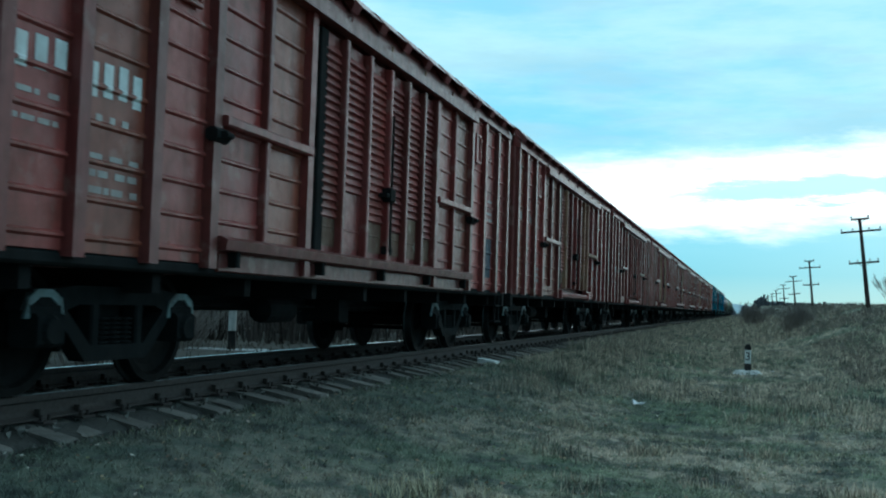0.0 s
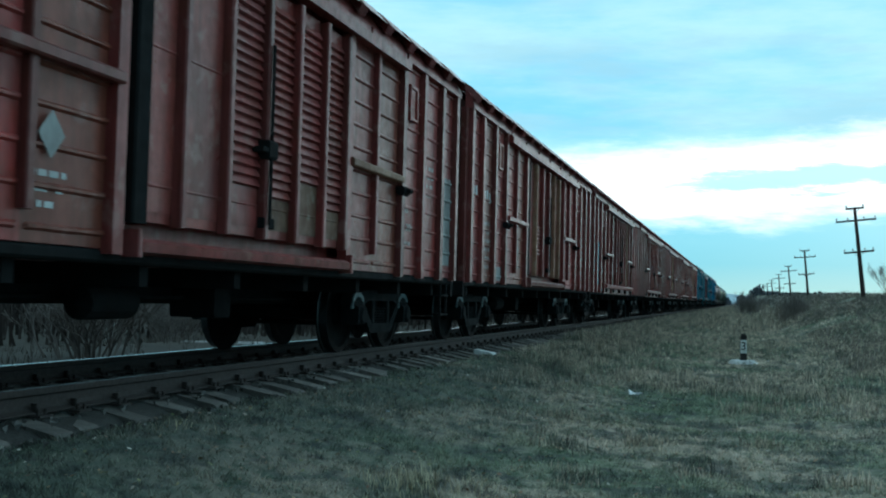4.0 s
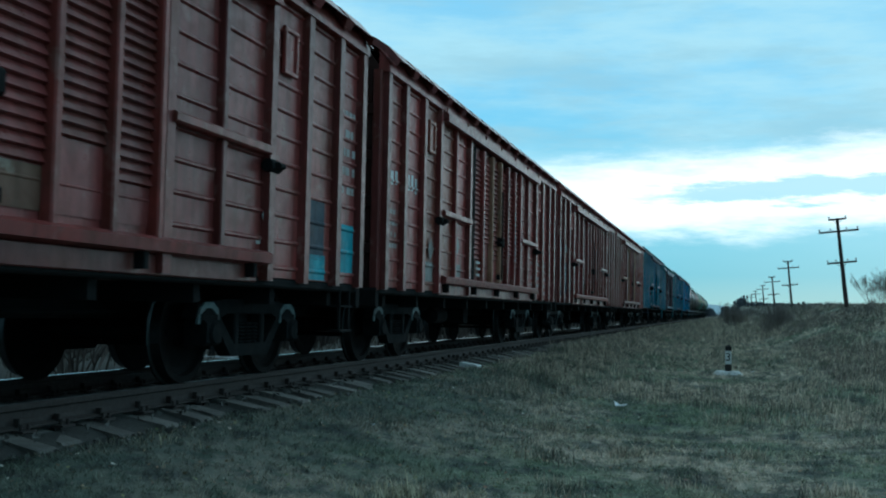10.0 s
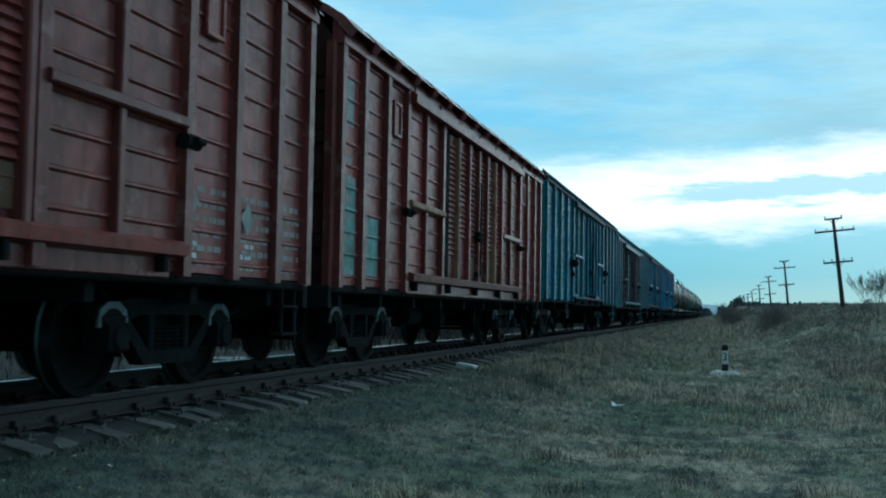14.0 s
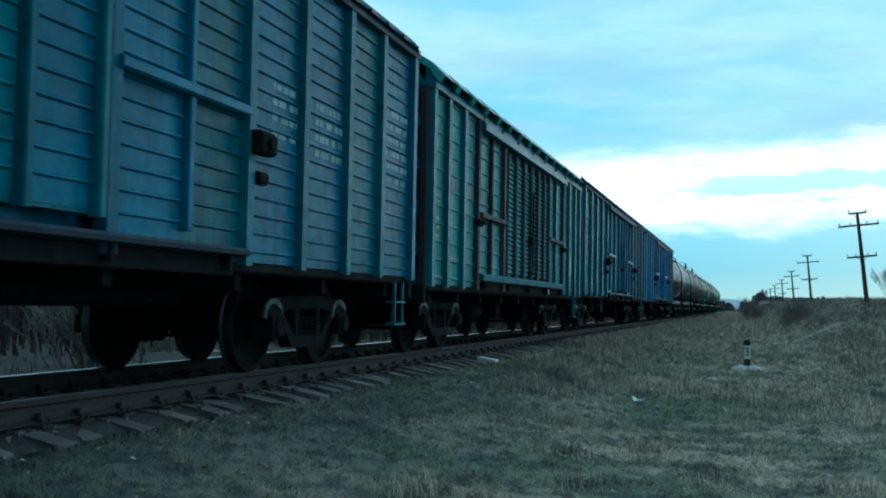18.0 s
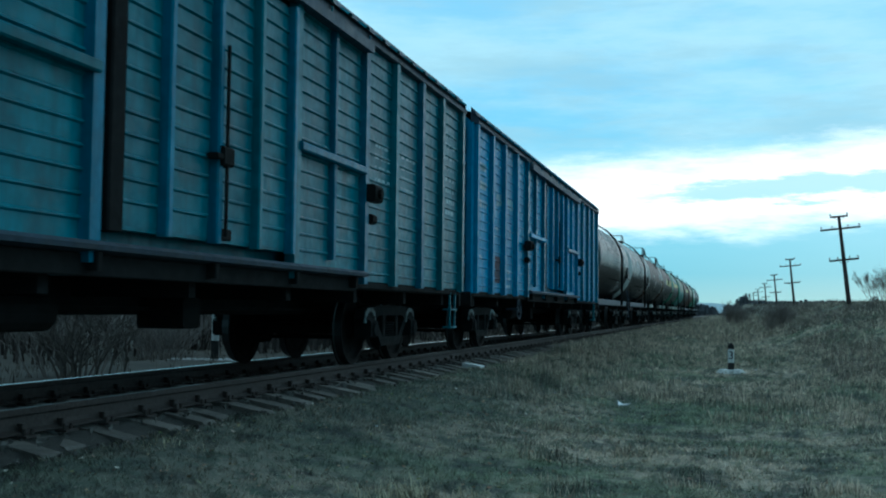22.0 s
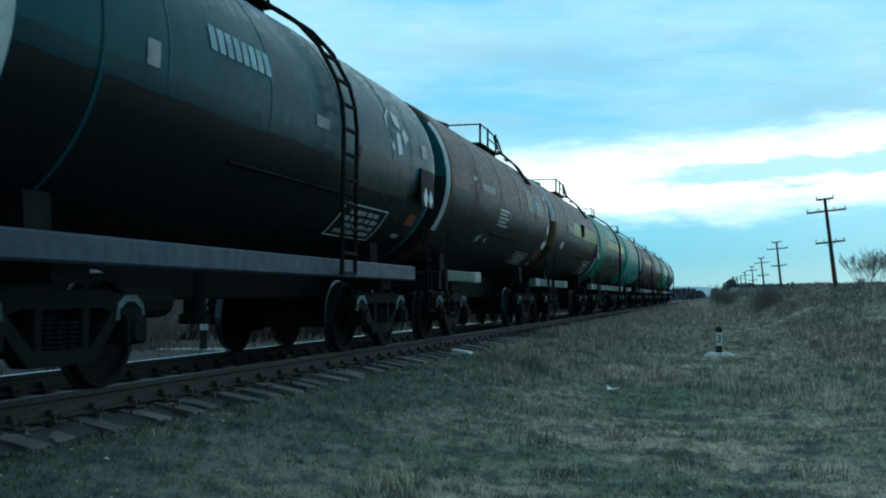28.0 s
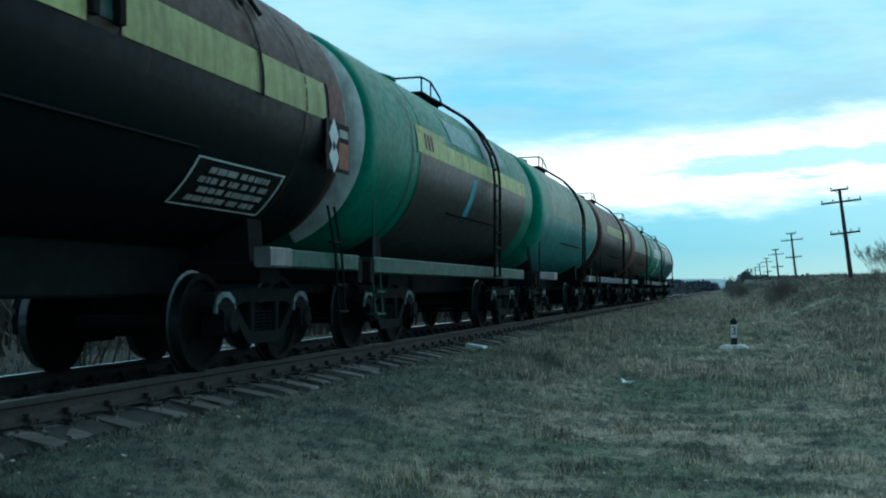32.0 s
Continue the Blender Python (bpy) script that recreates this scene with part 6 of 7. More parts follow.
def tank_kit():
    kit = {}
    for k, y in enumerate((1.95, 10.05)):
        b = Build()
        wrap(y - 0.022, y + 0.022, -62, 242, 0.012, b)
        kit["strap%d" % k] = b.mesh("strap")
    for j, y in enumerate((2.0, 10.0)):
        n = 10
        pts = [(TANK_R * math.sin(radians(-38 + 76 * i / n)), TANK_Z - 0.005 - TANK_R * math.cos(radians(-38 + 76 * i / n))) for i in range(n + 1)]
        kit["saddle%d" % j] = Build().extrude([(-0.95, 1.08), (0.95, 1.08)] + [(x, z) for x, z in reversed(pts)], y - 0.17, y + 0.17).mesh("saddle")
    c = Build().box(-0.25, 0.25, 0.15, 11.87, 0.72, 1.235, 0.03)
    for y in (2.1, 9.9):
        c.box(-1.15, 1.15, y - 0.25, y + 0.25, 0.85, 1.08, 0.03)
    kit["spine"] = c.mesh("spine")
    lb = Build().box(1.30, 1.47, 0.25, 10.32, 0.98, 1.19, 0.02)
    kit["long_beam"] = lb.mesh("side_beam")
    sb = Build().box(1.30, 1.47, 0.25, 2.30, 1.0, 1.19, 0.02)
    kit["beam_tip"] = Build().box(1.30, 1.475, 2.302, 2.83, 1.0, 1.20, 0.02).mesh("beam_tip")
    kit["stub_beam"] = sb.mesh("side_beam")
    e = Build().box(-1.47, 1.47, 0.15, 0.30, 0.86, 1.16, 0.03)
    kit["end_beam"] = e.mesh("end_beam")
    r = TANK_R
    kit["ladder"] = Build().box(r + 0.07, r + 0.12, 6.75, 7.25, 1.0, 1.04).mesh("ladder")
    pts = [(r + 0.10, 0, 1.0), (r + 0.12, 0, TANK_Z)] + [((r + 0.12) * math.cos(radians(a)), 0, TANK_Z + (r + 0.12) * math.sin(radians(a))) for a in (10, 20, 36, 50)]
    kit["stile"] = Build().path(pts + [(r * 0.62, 0, TANK_Z + r * 0.88), (0.45, 0, TANK_Z + r + 0.12)], 0.028, 6).mesh("stile")
    kit["stiles"] = [(0, 6.77, 0), (0, 7.23, 0)]
    kit["rung"] = Build().box(-0.02, 0.02, -0.23, 0.23, -0.02, 0.02, 0.008).mesh("rung")
    kit["rungs"] = []
    for i in range(11):
        z = 1.25 + 0.29 * i
        x = r + 0.11 if z < TANK_Z else (max((r + 0.12) ** 2 - (z - TANK_Z) ** 2, 0.2)) ** 0.5
        if z < TANK_Z + 1.0:
            kit["rungs"].append((x, 7.0, z))
    t = TANK_Z + r + 0.08
    kit["short_ladder"] = wrap(7.83, 7.90, -4, 40, 0.03).mesh("ladder")
    kit["short_stile"] = Build().path([(0.52, -0.15, t + 0.36), (0.62, 0, t), (1.0, 0.05, TANK_Z + 1.24), (1.32, 0.05, TANK_Z + 0.78)], 0.026, 6).mesh("stile")
    kit["short_stiles"] = [(0, 7.8, 0), (0, 8.2, 0)]
    kit["short_rungs"] = [(0.60 + 0.62 * f / 4, 8.0, t - 0.02 - 1.0 * f / 4 * (0.6 + 0.4 * f / 4)) for f in range(5)]
    for name, y0, y1 in (("platform", 5.75, 7.2), ("high_platform", 6.05, 8.15)):
        low = Build().box(-0.55, 0.55, y0, y1, t - 0.04, t, 0.008)
        for y in (y0 + 0.15, y1 - 0.15):
            for u in (-0.45, 0.45):
                low.box(u - 0.03, u + 0.03, y - 0.03, y + 0.03, t - 0.26, t - 0.03)
        kit[name] = low.mesh("platform")
    bent = Build().path([(0, 5.8, t), (0, 5.8, t + 0.26), (0, 6.4, t + 0.28), (0, 7.05, t + 0.10), (0, 7.15, t)], 0.018, 6).mesh("handrail")
    post = Build().tube((0, 6.4, t), (0, 6.4, t + 0.28), 0.016, 6).mesh("rail_post")
    cross = Build().tube((-0.52, 5.8, t + 0.26), (0.52, 5.8, t + 0.26), 0.018, 6).mesh("cross_rail")
    kit["low_rail"] = [(me.name.split(".")[0], me, u) for u in (-0.52, 0.52) for me in (bent, post)] + [("cross_rail", cross, 0.0)]
    tall_post = [Build().tube((0, y, t - 0.02), (0, y, t + 0.44), 0.028, 6).mesh("rail_post") for y in (6.1, 6.95, 7.9)]
    top = Build().path([(0, 6.1, t + 0.42), (0, 6.95, t + 0.42), (0, 7.9, t + 0.36)], 0.018, 6).mesh("handrail")
    mid = Build().path([(0, 6.95, t + 0.22), (0, 7.9, t + 0.18)], 0.015, 6).mesh("middle_rail")
    cross = Build().tube((-0.52, 6.1, t + 0.42), (0.52, 6.1, t + 0.42), 0.018, 6).mesh("cross_rail")
    kit["tall_rail"] = [(me.name.split(".")[0], me, u) for u in (-0.52, 0.52) for me in tall_post + [top, mid]] + [("cross_rail", cross, 0.0)]
    hatch = Build().lathe([(t - 0.25, 0.38), (t - 0.02, 0.38), (t - 0.02, 0.42), (t + 0.02, 0.42), (t + 0.09, 0.25), (t + 0.10, 0.0)], "z", (0, 4.55, 0), 18)
    hatch.box(-0.06, 0.06, 4.1, 5.0, t + 0.08, t + 0.12)
    kit["hatch"] = hatch.mesh("hatch")
    vv = Build()
    for y in (3.3, 7.6):
        vv.tube((0, y, t - 0.25), (0, y, t + 0.04), 0.07, 10).tube((0, y, t + 0.04), (0, y, t + 0.10), 0.11, 10)
    kit["valve"] = vv.mesh("valve")
    shelf = Build().box(TANK_R - 0.20, TANK_R - 0.12, 4.3, 7.95, TANK_Z - 0.72, TANK_Z - 0.70)
    kit["drip_angle"] = shelf.mesh("drip_angle")
    pipe = Build().tube((0.2, 5.9, 0.55), (0.2, 5.9, TANK_Z - TANK_R + 0.05), 0.13, 10).tube((0.2, 5.9, 0.45), (0.2, 5.9, 0.56), 0.18, 10)
    kit["outlet"] = pipe.mesh("outlet")
    pipe = Build().lathe([(3.6, 0.0), (3.65, 0.15), (4.5, 0.15), (4.55, 0.0)], "y", (0.55, 0, 0.70), 12)
    kit["air_vessel"] = pipe.mesh("air_vessel")
    st = Build()
    for u in (0.35, 0.65):
        st.path([(1.42, u, 1.02), (1.46, u, 0.45)], 0.018, 5)
    for z in (0.46, 0.74):
        st.box(1.36, 1.50, 0.33, 0.67, z, z + 0.025)
    st.path([(1.46, 0.30, 1.15), (1.46, 0.30, 1.75), (1.46, 0.36, 1.9)], 0.014, 5)
    kit["step"] = st.mesh("step")
    el = Build()
    for u in (10.88, 11.08):
        el.path([(1.44, u - 0.08, 1.72), (1.50, u, 1.2), (1.50, u + 0.10, 0.52)], 0.016, 5)
    el.box(1.46, 1.54, 10.90, 11.20, 0.52, 0.545).box(1.46, 1.54, 10.86, 11.16, 0.82, 0.845).box(1.44, 1.52, 10.80, 11.08, 1.30, 1.32)
    kit["end_ladder"] = el.mesh("end_ladder")
    return kit


TANK = tank_kit()


def tank(where, label, shell, beam, long_beam=True, tall=False, frame_mat="under_iron", strap="", step="under_iron", form="round", tip="beam_tip", rear="under_iron"):
    ob = thing("tank_wagon", label, "tank wagon", "tank wagons")
    piece("shell", SHELL[form], MAT[shell], ob)
    for k in (0, 1):
        piece("strap", TANK["strap%d" % k], MAT[strap or shell], ob)
        piece("saddle", TANK["saddle%d" % k], MAT[frame_mat], ob)
    piece("underframe", TANK["spine"], MAT["under_iron"], ob)
    turn, flip = pose(0, 12.02, 0, 0, 0, 180), Matrix.Diagonal((-1, 1, 1, 1))
    for m in (None, turn):
        piece("end_beam", TANK["end_beam"], MAT[frame_mat], ob, m=m)
        piece("step", TANK["step"], MAT[step], ob, m=m)
        piece("end_ladder", TANK["end_ladder"], MAT[rear], ob, m=m)
    for m in (None, flip) if long_beam else (None, turn, flip, turn @ flip):
        piece("side_beam", TANK["long_beam" if long_beam else "stub_beam"], MAT[beam], ob, m=m)
        if not long_beam:
            piece("beam_tip", TANK["beam_tip"], MAT[tip], ob, "whitened end of the side beam", m=m)
    ahead = pose(0, 1.05, 0) if tall else None
    lad = piece("ladder", TANK["short_ladder" if tall else "ladder"], MAT["under_iron"], ob, m=ahead)
    for p in TANK["short_stiles" if tall else "stiles"]:
        piece("stile", TANK["short_stile" if tall else "stile"], MAT["under_iron"], lad, m=pose(*p))
    for p in TANK["short_rungs" if tall else "rungs"]:
        piece("rung", TANK["rung"], MAT["under_iron"], lad, m=pose(*p))
    deck = piece("platform", TANK["high_platform" if tall else "platform"], MAT["under_iron"], ob, m=ahead)
    for name, me, u in TANK["tall_rail" if tall else "low_rail"]:
        piece(name, me, MAT["under_iron"], deck, m=pose(u, 0, 0))
    piece("hatch", TANK["hatch"], MAT[shell], ob)
    piece("valve", TANK["valve"], MAT["under_iron"], ob)
    piece("outlet", TANK["outlet"], MAT["under_iron"], ob)
    piece("air_vessel", TANK["air_vessel"], MAT["under_iron"], ob)
    piece("drip_angle", TANK["drip_angle"], MAT["under_iron"], ob)
    put_running_gear(ob, 12.02, 2.11, {})
    TRAIN.append((ob, where))
    return ob


def ring(ob, form, end, least, mat, label="", a0=-90, a1=270, most=9.0):
    """A painted ring that runs from the dished head on to the cylinder."""
    y0, _, deep = FORMS[form]
    prof = []
    for i in range(41):
        u = i / 40
        r = TANK_R * (1 - (1 - u) ** 2.6) ** 0.5
        if least <= r <= most:
            prof.append((y0 + deep * u * u - 0.006, r + 0.006))
    if most > TANK_R:
        prof.append((max(end, y0 + deep + 0.02), TANK_R + 0.007))
    n = 60
    v = []
    for y, r in prof:
        for i in range(n + 1):
            t = radians(a0 + (a1 - a0) * i / n)
            v.append((r * math.cos(t), y, TANK_Z + r * math.sin(t)))
    m = n + 1
    f = [(k * m + i, (k + 1) * m + i, (k + 1) * m + i + 1, k * m + i + 1) for k in range(len(prof) - 1) for i in range(n)]
    return part("paint_ring", Build().add(v, f), MAT[mat], ob, label, smooth=True)


def patch(ob, corners, mat, name="emblem", lift=0.012, label=""):
    """A flat painted shape; its corners are (along, degrees above the level)."""
    r = TANK_R + lift
    v = [(r * math.cos(radians(a)), y, TANK_Z + r * math.sin(radians(a))) for y, a in corners]
    return part(name, Build().add(v, [tuple(range(len(v)))]), MAT[mat], ob, label)


def emblem(ob, y, mat):
    """Pale lozenge broken by dark strokes."""
    patch(ob, ((y, 18), (y + 0.34, 25), (y + 0.30, 2), (y + 0.22, 1)), mat)
    patch(ob, ((y + 0.42, 24), (y + 0.72, 22), (y + 0.70, 15), (y + 0.42, 16)), mat)
    patch(ob, ((y + 0.44, 12), (y + 0.62, 12), (y + 0.66, 1), (y + 0.46, 0)), mat)
    patch(ob, ((y + 0.74, 13), (y + 0.92, 17), (y + 1.04, 11), (y + 0.82, 7)), mat)


def hazard_panel(ob, y, orange=True, twin=False):
    """Framed plate with a white diamond and an orange label, bolted upright near the tank's end."""
    x = TANK_R + 0.03
    p = part("hazard_panel", Build().box(x - 0.02, x, y, y + 0.72, TANK_Z - 0.62, TANK_Z - 0.06, 0.004), MAT["sign_black"], ob, "dark framed hazard panel")
    for u in (0.05, 0.6):
        part("bracket", Build().box(x - 0.5, x - 0.02, y + u, y + u + 0.04, TANK_Z - 0.5, TANK_Z - 0.46), MAT["under_iron"], p)
    b = Build()
    for cy, cz, h in ((y + 0.24, TANK_Z - 0.48, 0.16), (y + 0.53, TANK_Z - 0.49, 0.14)) if twin else ((y + 0.22, TANK_Z - 0.22, 0.19), (y + 0.22, TANK_Z - 0.46, 0.19)):
        q = [(x + 0.006, cy, cz - h), (x + 0.006, cy + h * 0.8, cz), (x + 0.006, cy, cz + h), (x + 0.006, cy - h * 0.8, cz)]
        b.add(q + [(x - 0.01, cy, cz)], [(0, 1, 2, 3), (1, 0, 4), (2, 1, 4), (3, 2, 4), (0, 3, 4)])
    part("placard", b, MAT["stencil_white"], p, "white diamond placard")
    if orange:
        part("label_plate", Build().box(x, x + 0.008, y + 0.36, y + 0.68, TANK_Z - 0.58, TANK_Z - 0.28), MAT["orange_mark"], p, "orange number plate")
        part("label_plate", Build().box(x, x + 0.008, y + 0.40, y + 0.66, TANK_Z - 0.22, TANK_Z - 0.13), MAT["pale_patch"], p, "small white label")


def band(ob, y0, y1, a0, a1, mat, label="", lift=0.009):
    return part("paint_band", wrap(y0, y1, a0, a1, lift), MAT[mat], ob, label, smooth=True)


def soot_shading(ob, y0, y1, edge, film=False):
    """Blackened lower side, ragged above: soot; on the first two tanks, painted-on shade."""
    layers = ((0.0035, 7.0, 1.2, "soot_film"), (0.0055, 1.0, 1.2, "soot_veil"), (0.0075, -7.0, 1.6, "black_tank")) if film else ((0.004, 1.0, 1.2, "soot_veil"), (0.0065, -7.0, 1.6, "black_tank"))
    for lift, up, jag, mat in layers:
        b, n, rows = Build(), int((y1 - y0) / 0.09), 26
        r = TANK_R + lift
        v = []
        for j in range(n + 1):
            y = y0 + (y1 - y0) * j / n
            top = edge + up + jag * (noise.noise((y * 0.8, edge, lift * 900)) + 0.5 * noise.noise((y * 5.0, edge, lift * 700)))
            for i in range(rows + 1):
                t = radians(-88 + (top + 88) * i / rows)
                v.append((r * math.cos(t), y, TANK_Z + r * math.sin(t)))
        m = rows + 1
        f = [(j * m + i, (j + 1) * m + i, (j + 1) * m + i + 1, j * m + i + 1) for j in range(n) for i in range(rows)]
        part("soot_stain", b.add(v, f), MAT[mat], ob, "lower side blackened: soot and painted shade", smooth=True)


def tank_bars(ob, y0, y1, a0, a1, count, mat, lift=0.010, slant=0.0):
    b = Build()
    w = (y1 - y0) / count
    for i in range(count):
        wrap(y0 + i * w + w * 0.1, y0 + (i + 1) * w - w * 0.15, a0, a1, lift, b)
    return tagged(part("lettering", b, MAT[mat], ob), kind="stuff")


def sign(ob, y0, y1, a0, a1, skew=0.0):
    """Black curved plate with a pale rim and lines of unreadable lettering."""
    p = part("sign_plate", skew_wrap(y0, y1, a0, a1, skew, 0.012), MAT["sign_black"], ob, "black plate with pale rim and lettering")
    b = Build()
    t = (a1 - a0)
    rng = random.Random(int(y0 * 100))
    for k in range(4):
        u = a0 + t * (0.13 + 0.20 * k)
        y = y0 + 0.22 + 0.10 * (k % 2)
        while y < y1 - 0.25:
            w = min(rng.uniform(0.05, 0.22), y1 - 0.2 - y)
            skew_wrap(y, y + w, u, u + t * 0.12, 0.0, 0.020, b)
            y += w + rng.choice((0.02, 0.03, 0.08))
    tagged(part("lettering", b, MAT["stencil_pale"], p), kind="stuff")
    r = Build()
    for u in (0.0, 0.965):
        skew_wrap(y0 + skew * u, y1 + skew * u, a0 + t * u, a0 + t * (u + 0.035), skew * 0.06, 0.020, r)
    skew_wrap(y0, y0 + 0.035, a0, a1, skew, 0.018, r)
    skew_wrap(y1 - 0.035, y1, a0, a1, skew, 0.018, r)
    part("rim", r, MAT["pale_tank"], p)


def placard(ob, y, a, s, mat):
    t = radians(a)
    b = Build()
    r = TANK_R + 0.02
    c = Vector((r * math.cos(t), y, TANK_Z + r * math.sin(t)))
    up = Vector((-math.sin(t), 0, math.cos(t)))
    q = [c + up * s, c + Vector((0, s, 0)), c - up * s, c - Vector((0, s, 0))]
    inner = [c - Vector((math.cos(t), 0, math.sin(t))) * 0.03]
    b.add(q + inner, [(3, 2, 1, 0), (0, 1, 4), (1, 2, 4), (2, 3, 4), (3, 0, 4)])
    return part("hazard_placard", b, MAT[mat], ob, "pale diamond-shaped placard")


def build_tanks():
    at = [188.0 + 12.02 * k for k in range(10)]
    a = tank(at[0], "dark teal-grey tank wagon with a long grey frame beam", "grey_tank", "beam_grey", rear="beam_grey")
    tank_bars(a, 3.4, 4.9, 9, 16, 8, "stencil_faded")
    tank_bars(a, 2.2, 3.1, 24, 30, 3, "stencil_faded")
    # lower side darkened in steps: shade and mirrored ground put into colour
    soot_shading(a, 0.9, 11.12, -14, True)
    band(a, 7.68, 10.0, -22, -4, "tank_under", "dull repainted panel")
    band(a, 7.62, 7.68, -24, -3, "red_tank", lift=0.010)
    sign(a, 7.65, 9.39, -50, -30)
    emblem(a, 8.68, "stencil_white")
    hazard_panel(a, 10.42)
    band(a, 10.58, 10.95, 3, 9, "stencil_pale", "small pale label")
    b = tank(at[1], "dark teal-grey tank wagon with white ring and grey beam", "grey_tank", "beam_grey")
    ring(b, "round", 0.93, 1.20, "pale_tank", "pale ring round the tank")
    soot_shading(b, 0.96, 11.12, -14, True)
    tank_bars(b, 3.65, 5.0, 8, 17, 8, "stencil_cool")
    tip = radians(13)
    number_text("86", 0.34, MAT["stencil_white"], b, Matrix.Translation(((TANK_R + 0.012) * math.cos(tip), 1.72, TANK_Z + (TANK_R + 0.012) * math.sin(tip))) @ pose(0, 0, 0, 90, 0, 90) @ pose(0, 0, 0, -13), "white stencilled number")
    band(b, 2.55, 2.75, -6, 2, "pale_patch")
    band(b, 6.2, 6.6, -3, 2, "pale_patch")
    sign(b, 7.80, 9.55, -51, -31)
    emblem(b, 8.88, "stencil_white")
    band(b, 7.77, 10.1, -22, -4, "tank_under", "dull repainted panel")
    band(b, 7.71, 7.77, -24, -3, "red_tank", lift=0.010)
    hazard_panel(b, 10.45, False, True)
    band(b, 10.55, 10.95, -36, -29, "orange_mark", "orange number label", 0.014)
    band(b, 10.35, 10.70, -46, -43, "pale_patch", "small pale label", 0.014)
    band(b, 10.60, 10.90, 4, 12, "stencil_pale", "small pale label")
    c = tank(at[2], "dirty brown tank wagon with a high railed platform", "brown_tank", "beam_green", False, True, form="long")
    ring(c, "long", 0.62, 1.43, "pale_tank", "worn pale arc on the tank head", -36, 40, 1.488)
    ring(c, "long", 0.62, 0.0, "grey_tank", "dark teal painted tank head", 1, 179, 1.43)
    ring(c, "long", 0.62, 0.0, "soot_veil", "dark lower half of the tank head", -181, 1, 1.43)
    soot_shading(c, 0.64, 11.08, -5)
    band(c, 2.80, 4.20, 0, 8, "black_tank", "black number panel", 0.010)
    tank_bars(c, 2.90, 4.05, 2, 6.5, 8, "stencil_pale", 0.014)
    tank_bars(c, 2.15, 2.45, 6, 9, 2, "stencil_pale", 0.014)
    for y in (2.30, 2.46, 2.60):
        band(c, y, y + 0.05, -40, 20, "brown_tank", lift=0.012)
    text = Build()
    for i in range(5):
        wrap(4.65, 5.65 - 0.2 * (i % 2), -20 + 3 * i, -18.4 + 3 * i, 0.010, text)
    tagged(part("lettering", text, MAT["stencil_pale"], c), kind="stuff")
    band(c, 7.95, 10.3, 1, 23, "tank_under", "dull repainted panel")
    tank_bars(c, 8.8, 9.9, 6, 14, 3, "stencil_cool", 0.012)
    sign(c, 8.0, 9.5, -51, -37)
    patch(c, ((3.4, -31), (3.75, -30), (3.6, -36), (3.35, -37)), "pale_patch")
    patch(c, ((4.0, -33), (4.3, -31), (4.2, -37)), "pale_patch")
    band(c, 10.72, 11.05, 8, 17, "stencil_pale", "small pale label", 0.012)
    band(c, 10.62, 11.00, 20, 24, "stencil_pale", "small pale label", 0.012)
    for y, t, r in ((10.92, -9, 0.19), (10.74, -25, 0.16), (11.02, -24, 0.16)):
        placard(c, y, t, r, "stencil_white")
    band(c, 10.35, 10.80, -40, -33, "orange_mark", "orange number label", 0.012)
    band(c, 10.35, 10.66, -50, -46.5, "pale_patch", "small pale label", 0.012)
    d = tank(at[3], "dark brown tank wagon with yellow stripe and railed platform", "brown_tank", "beam_green", False, True, form="long")
    ring(d, "long", 0.62, 1.385, "pale_tank", "pale arc on the tank head", 4, 150, 1.488)
    ring(d, "long", 0.64, 1.10, "ochre_patch", "dull ochre patch on the tank head", -24, 3)
    ring(d, "long", 0.62, 0.0, "head_green", "dark green painted tank head", 3, 177, 1.385)
    ring(d, "long", 0.62, 0.0, "soot_veil", "dark lower half of the tank head", -183, 3, 1.10)
    soot_shading(d, 0.68, 11.08, -4)
    band(d, 2.83, 4.20, -2.5, 6, "pale_patch", "pale number panel", 0.012)
    tank_bars(d, 2.95, 4.10, -0.5, 4.5, 8, "stencil_faded", 0.014)
    band(d, 4.20, 6.05, -3, 12.5, "yellow_band", "faded yellow stripe", 0.012)
    band(d, 6.50, 10.60, -3, 12.5, "yellow_band", "faded yellow stripe", 0.012)
    for y in (6.06, 6.40):
        part("clip", Build().box(TANK_R - 0.05, TANK_R + 0.06, y, y + 0.08, TANK_Z - 0.02, TANK_Z + 0.35), MAT["under_iron"], d)
    band(d, 6.16, 6.38, 0, 10, "beam_green", lift=0.012)
    band(d, 1.82, 2.30, -23, -15, "stencil_white", "white number label", 0.012)
    for y in (2.42, 2.55, 2.70):
        band(d, y, y + 0.05, -40, 0, "brown_tank", lift=0.012)
    sign(d, 8.05, 9.92, -50, -30)
    band(d, 10.70, 11.12, -12, 14, "red_tank", "dull red repainted end", 0.012)
    hazard_panel(d, 10.55)
    placard(d, 11.0, -16, 0.16, "stencil_white")
    e = tank(at[4], "green tank wagon with yellow stripe and white ring", "green_tank", "beam_green", strap="beam_green", step="beam_green", form="fore")
    ring(e, "fore", 0.62, 1.16, "pale_tank", "pale ring round the tank head", -70, 200, 1.44)
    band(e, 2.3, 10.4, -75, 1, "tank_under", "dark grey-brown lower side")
    band(e, 2.2, 10.4, 1, 12, "yellow_band", "faded yellow stripe", 0.012)
    band(e, 2.2, 3.85, 12, 17, "yellow_band", "faded yellow stripe")
    tank_bars(e, 2.55, 3.05, 4, 13, 3, "red_tank", 0.014)
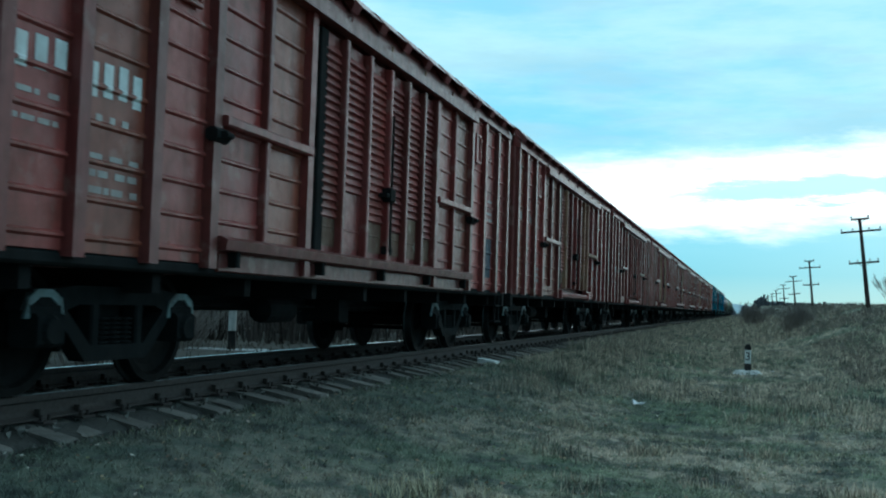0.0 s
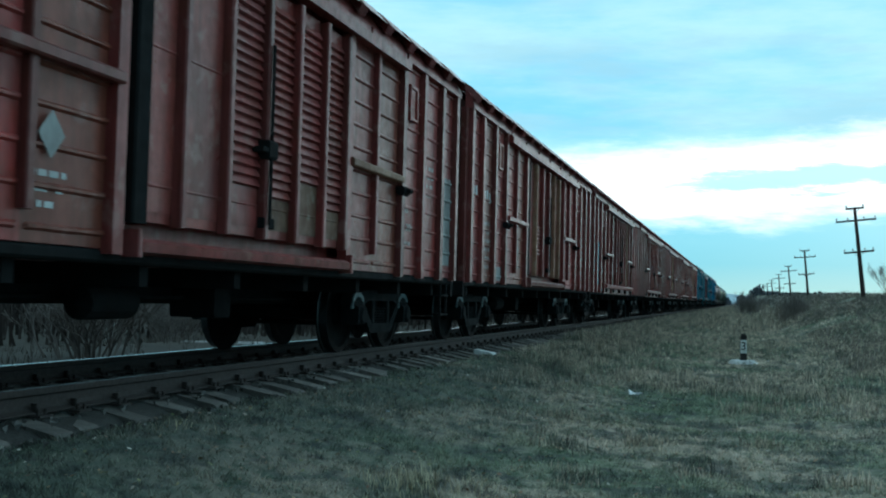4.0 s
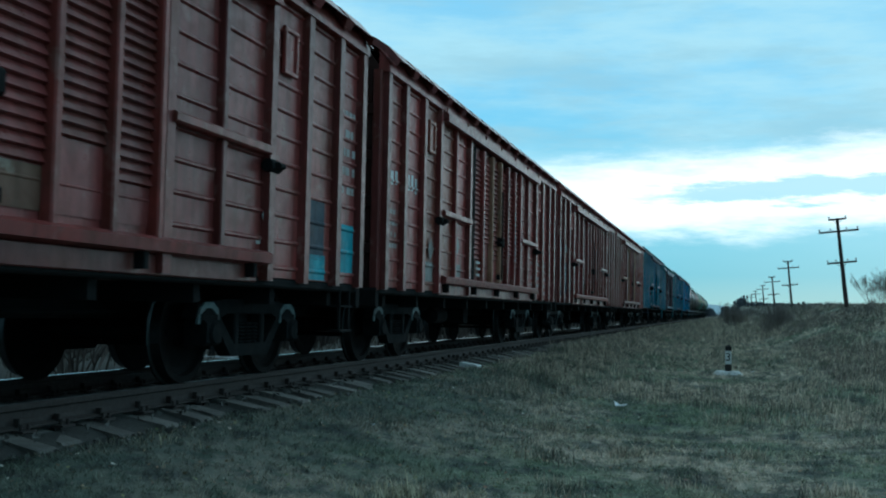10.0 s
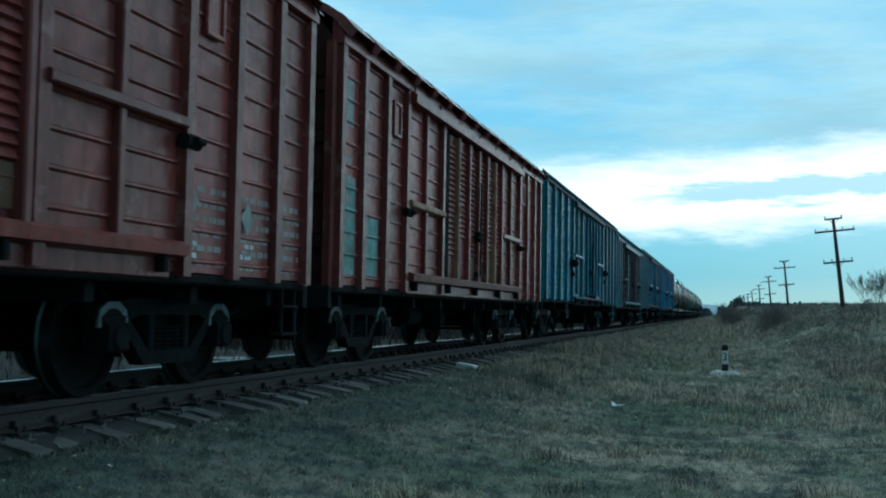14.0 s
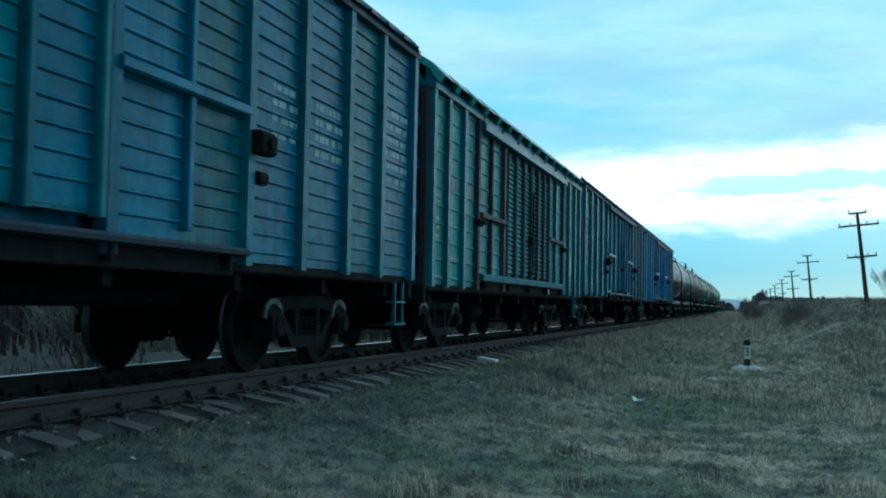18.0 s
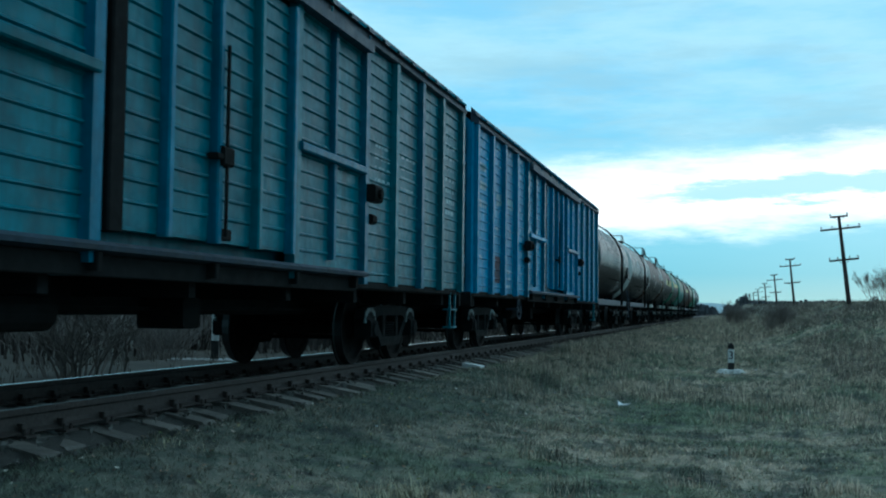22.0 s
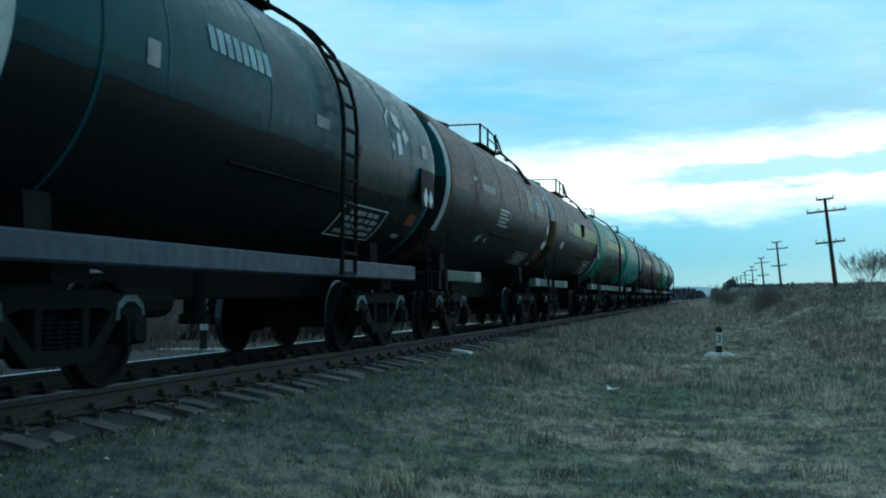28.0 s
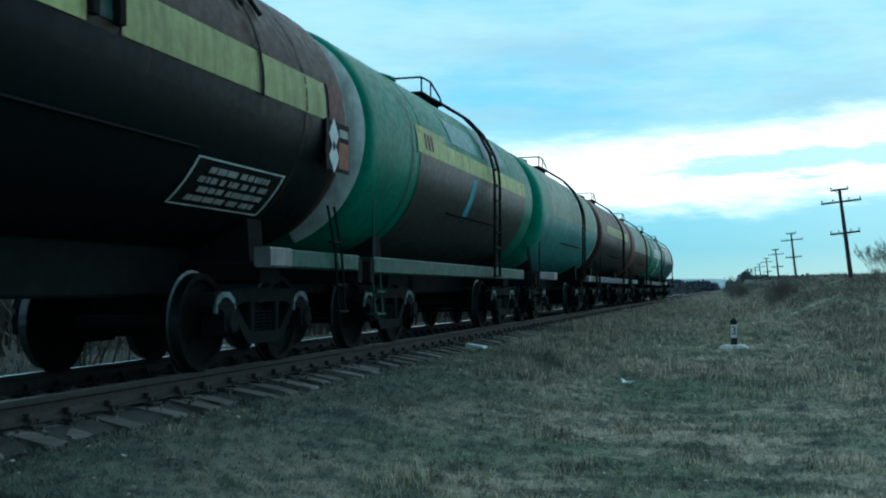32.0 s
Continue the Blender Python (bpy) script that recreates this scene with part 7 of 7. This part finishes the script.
    band(e, 4.3, 6.2, 16, 34, "green_paint")
    band(e, 6.7, 8.6, 18, 40, "teal_paint")
    part("paint_band", skew_wrap(5.3, 5.6, -28, -2, 0.25, 0.016), MAT["turquoise_patch"], e, "turquoise stripe")
    f = tank(at[5], "cream and green tank wagon with a ribbed shell", "cream_tank", "beam_grey", False, strap="beam_green")
    ring(f, "round", 1.9, 0.2, "green_tank", "green tank head")
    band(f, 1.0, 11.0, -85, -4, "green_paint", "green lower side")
    band(f, 1.9, 2.1, -60, 110, "ochre_brown")
    g = tank(at[6], "dark tank wagon with a pale yellow stripe", "brown_tank", "beam_grey")
    band(g, 2.2, 10.0, 2, 14, "yellow_band", "faded yellow stripe")
    soot_shading(g, 0.95, 11.0, 0)
    h = tank(at[7], "cream and red tank wagon with a worn shell", "cream_tank", "beam_grey", False)
    ring(h, "round", 1.6, 0.2, "red_tank", "red tank head")
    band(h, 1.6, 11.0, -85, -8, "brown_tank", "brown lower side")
    k = tank(at[8], "green and white tank wagon", "green_tank", "beam_grey")
    band(k, 2.2, 9.0, -6, 14, "pale_tank", "pale stripe along the tank")
    band(k, 5.5, 6.3, -50, 40, "pale_tank")
    tank(at[9], "dark grey tank wagon at the tail of the train", "grey_tank", "beam_grey", False)


# ---------------------------------------------------------------- build all
build_ground()
build_hills()
build_posts()
build_litter()
build_poles()
build_shrubs()
build_grass()
build_vans()
build_tanks()
build_track()

FRONT = 19.98


def run(t):
    """How far along y the front of the second wagon stands: the train comes on, slowing a little."""
    slip = 0.0 if t < 24 else -0.9 * ((t - 24) / 8) ** 1.6
    return FRONT - 8.273 * t + 0.0215 * t * t + slip


def motions():
    for wagon, where in TRAIN:
        walk(wagon, [(t, pose(TRACK_X, run(t) + where, 0)) for t in range(0, 33)])
    steps = [k / 15 for k in range(481)]
    turns = [math.degrees((run(0) - run(t)) / 0.475) for t in steps]
    for ob, u in WHEELS:
        walk(ob, [(t, pose(0, u, 0.475, a % 360.0)) for t, a in zip(steps, turns)])


motions()
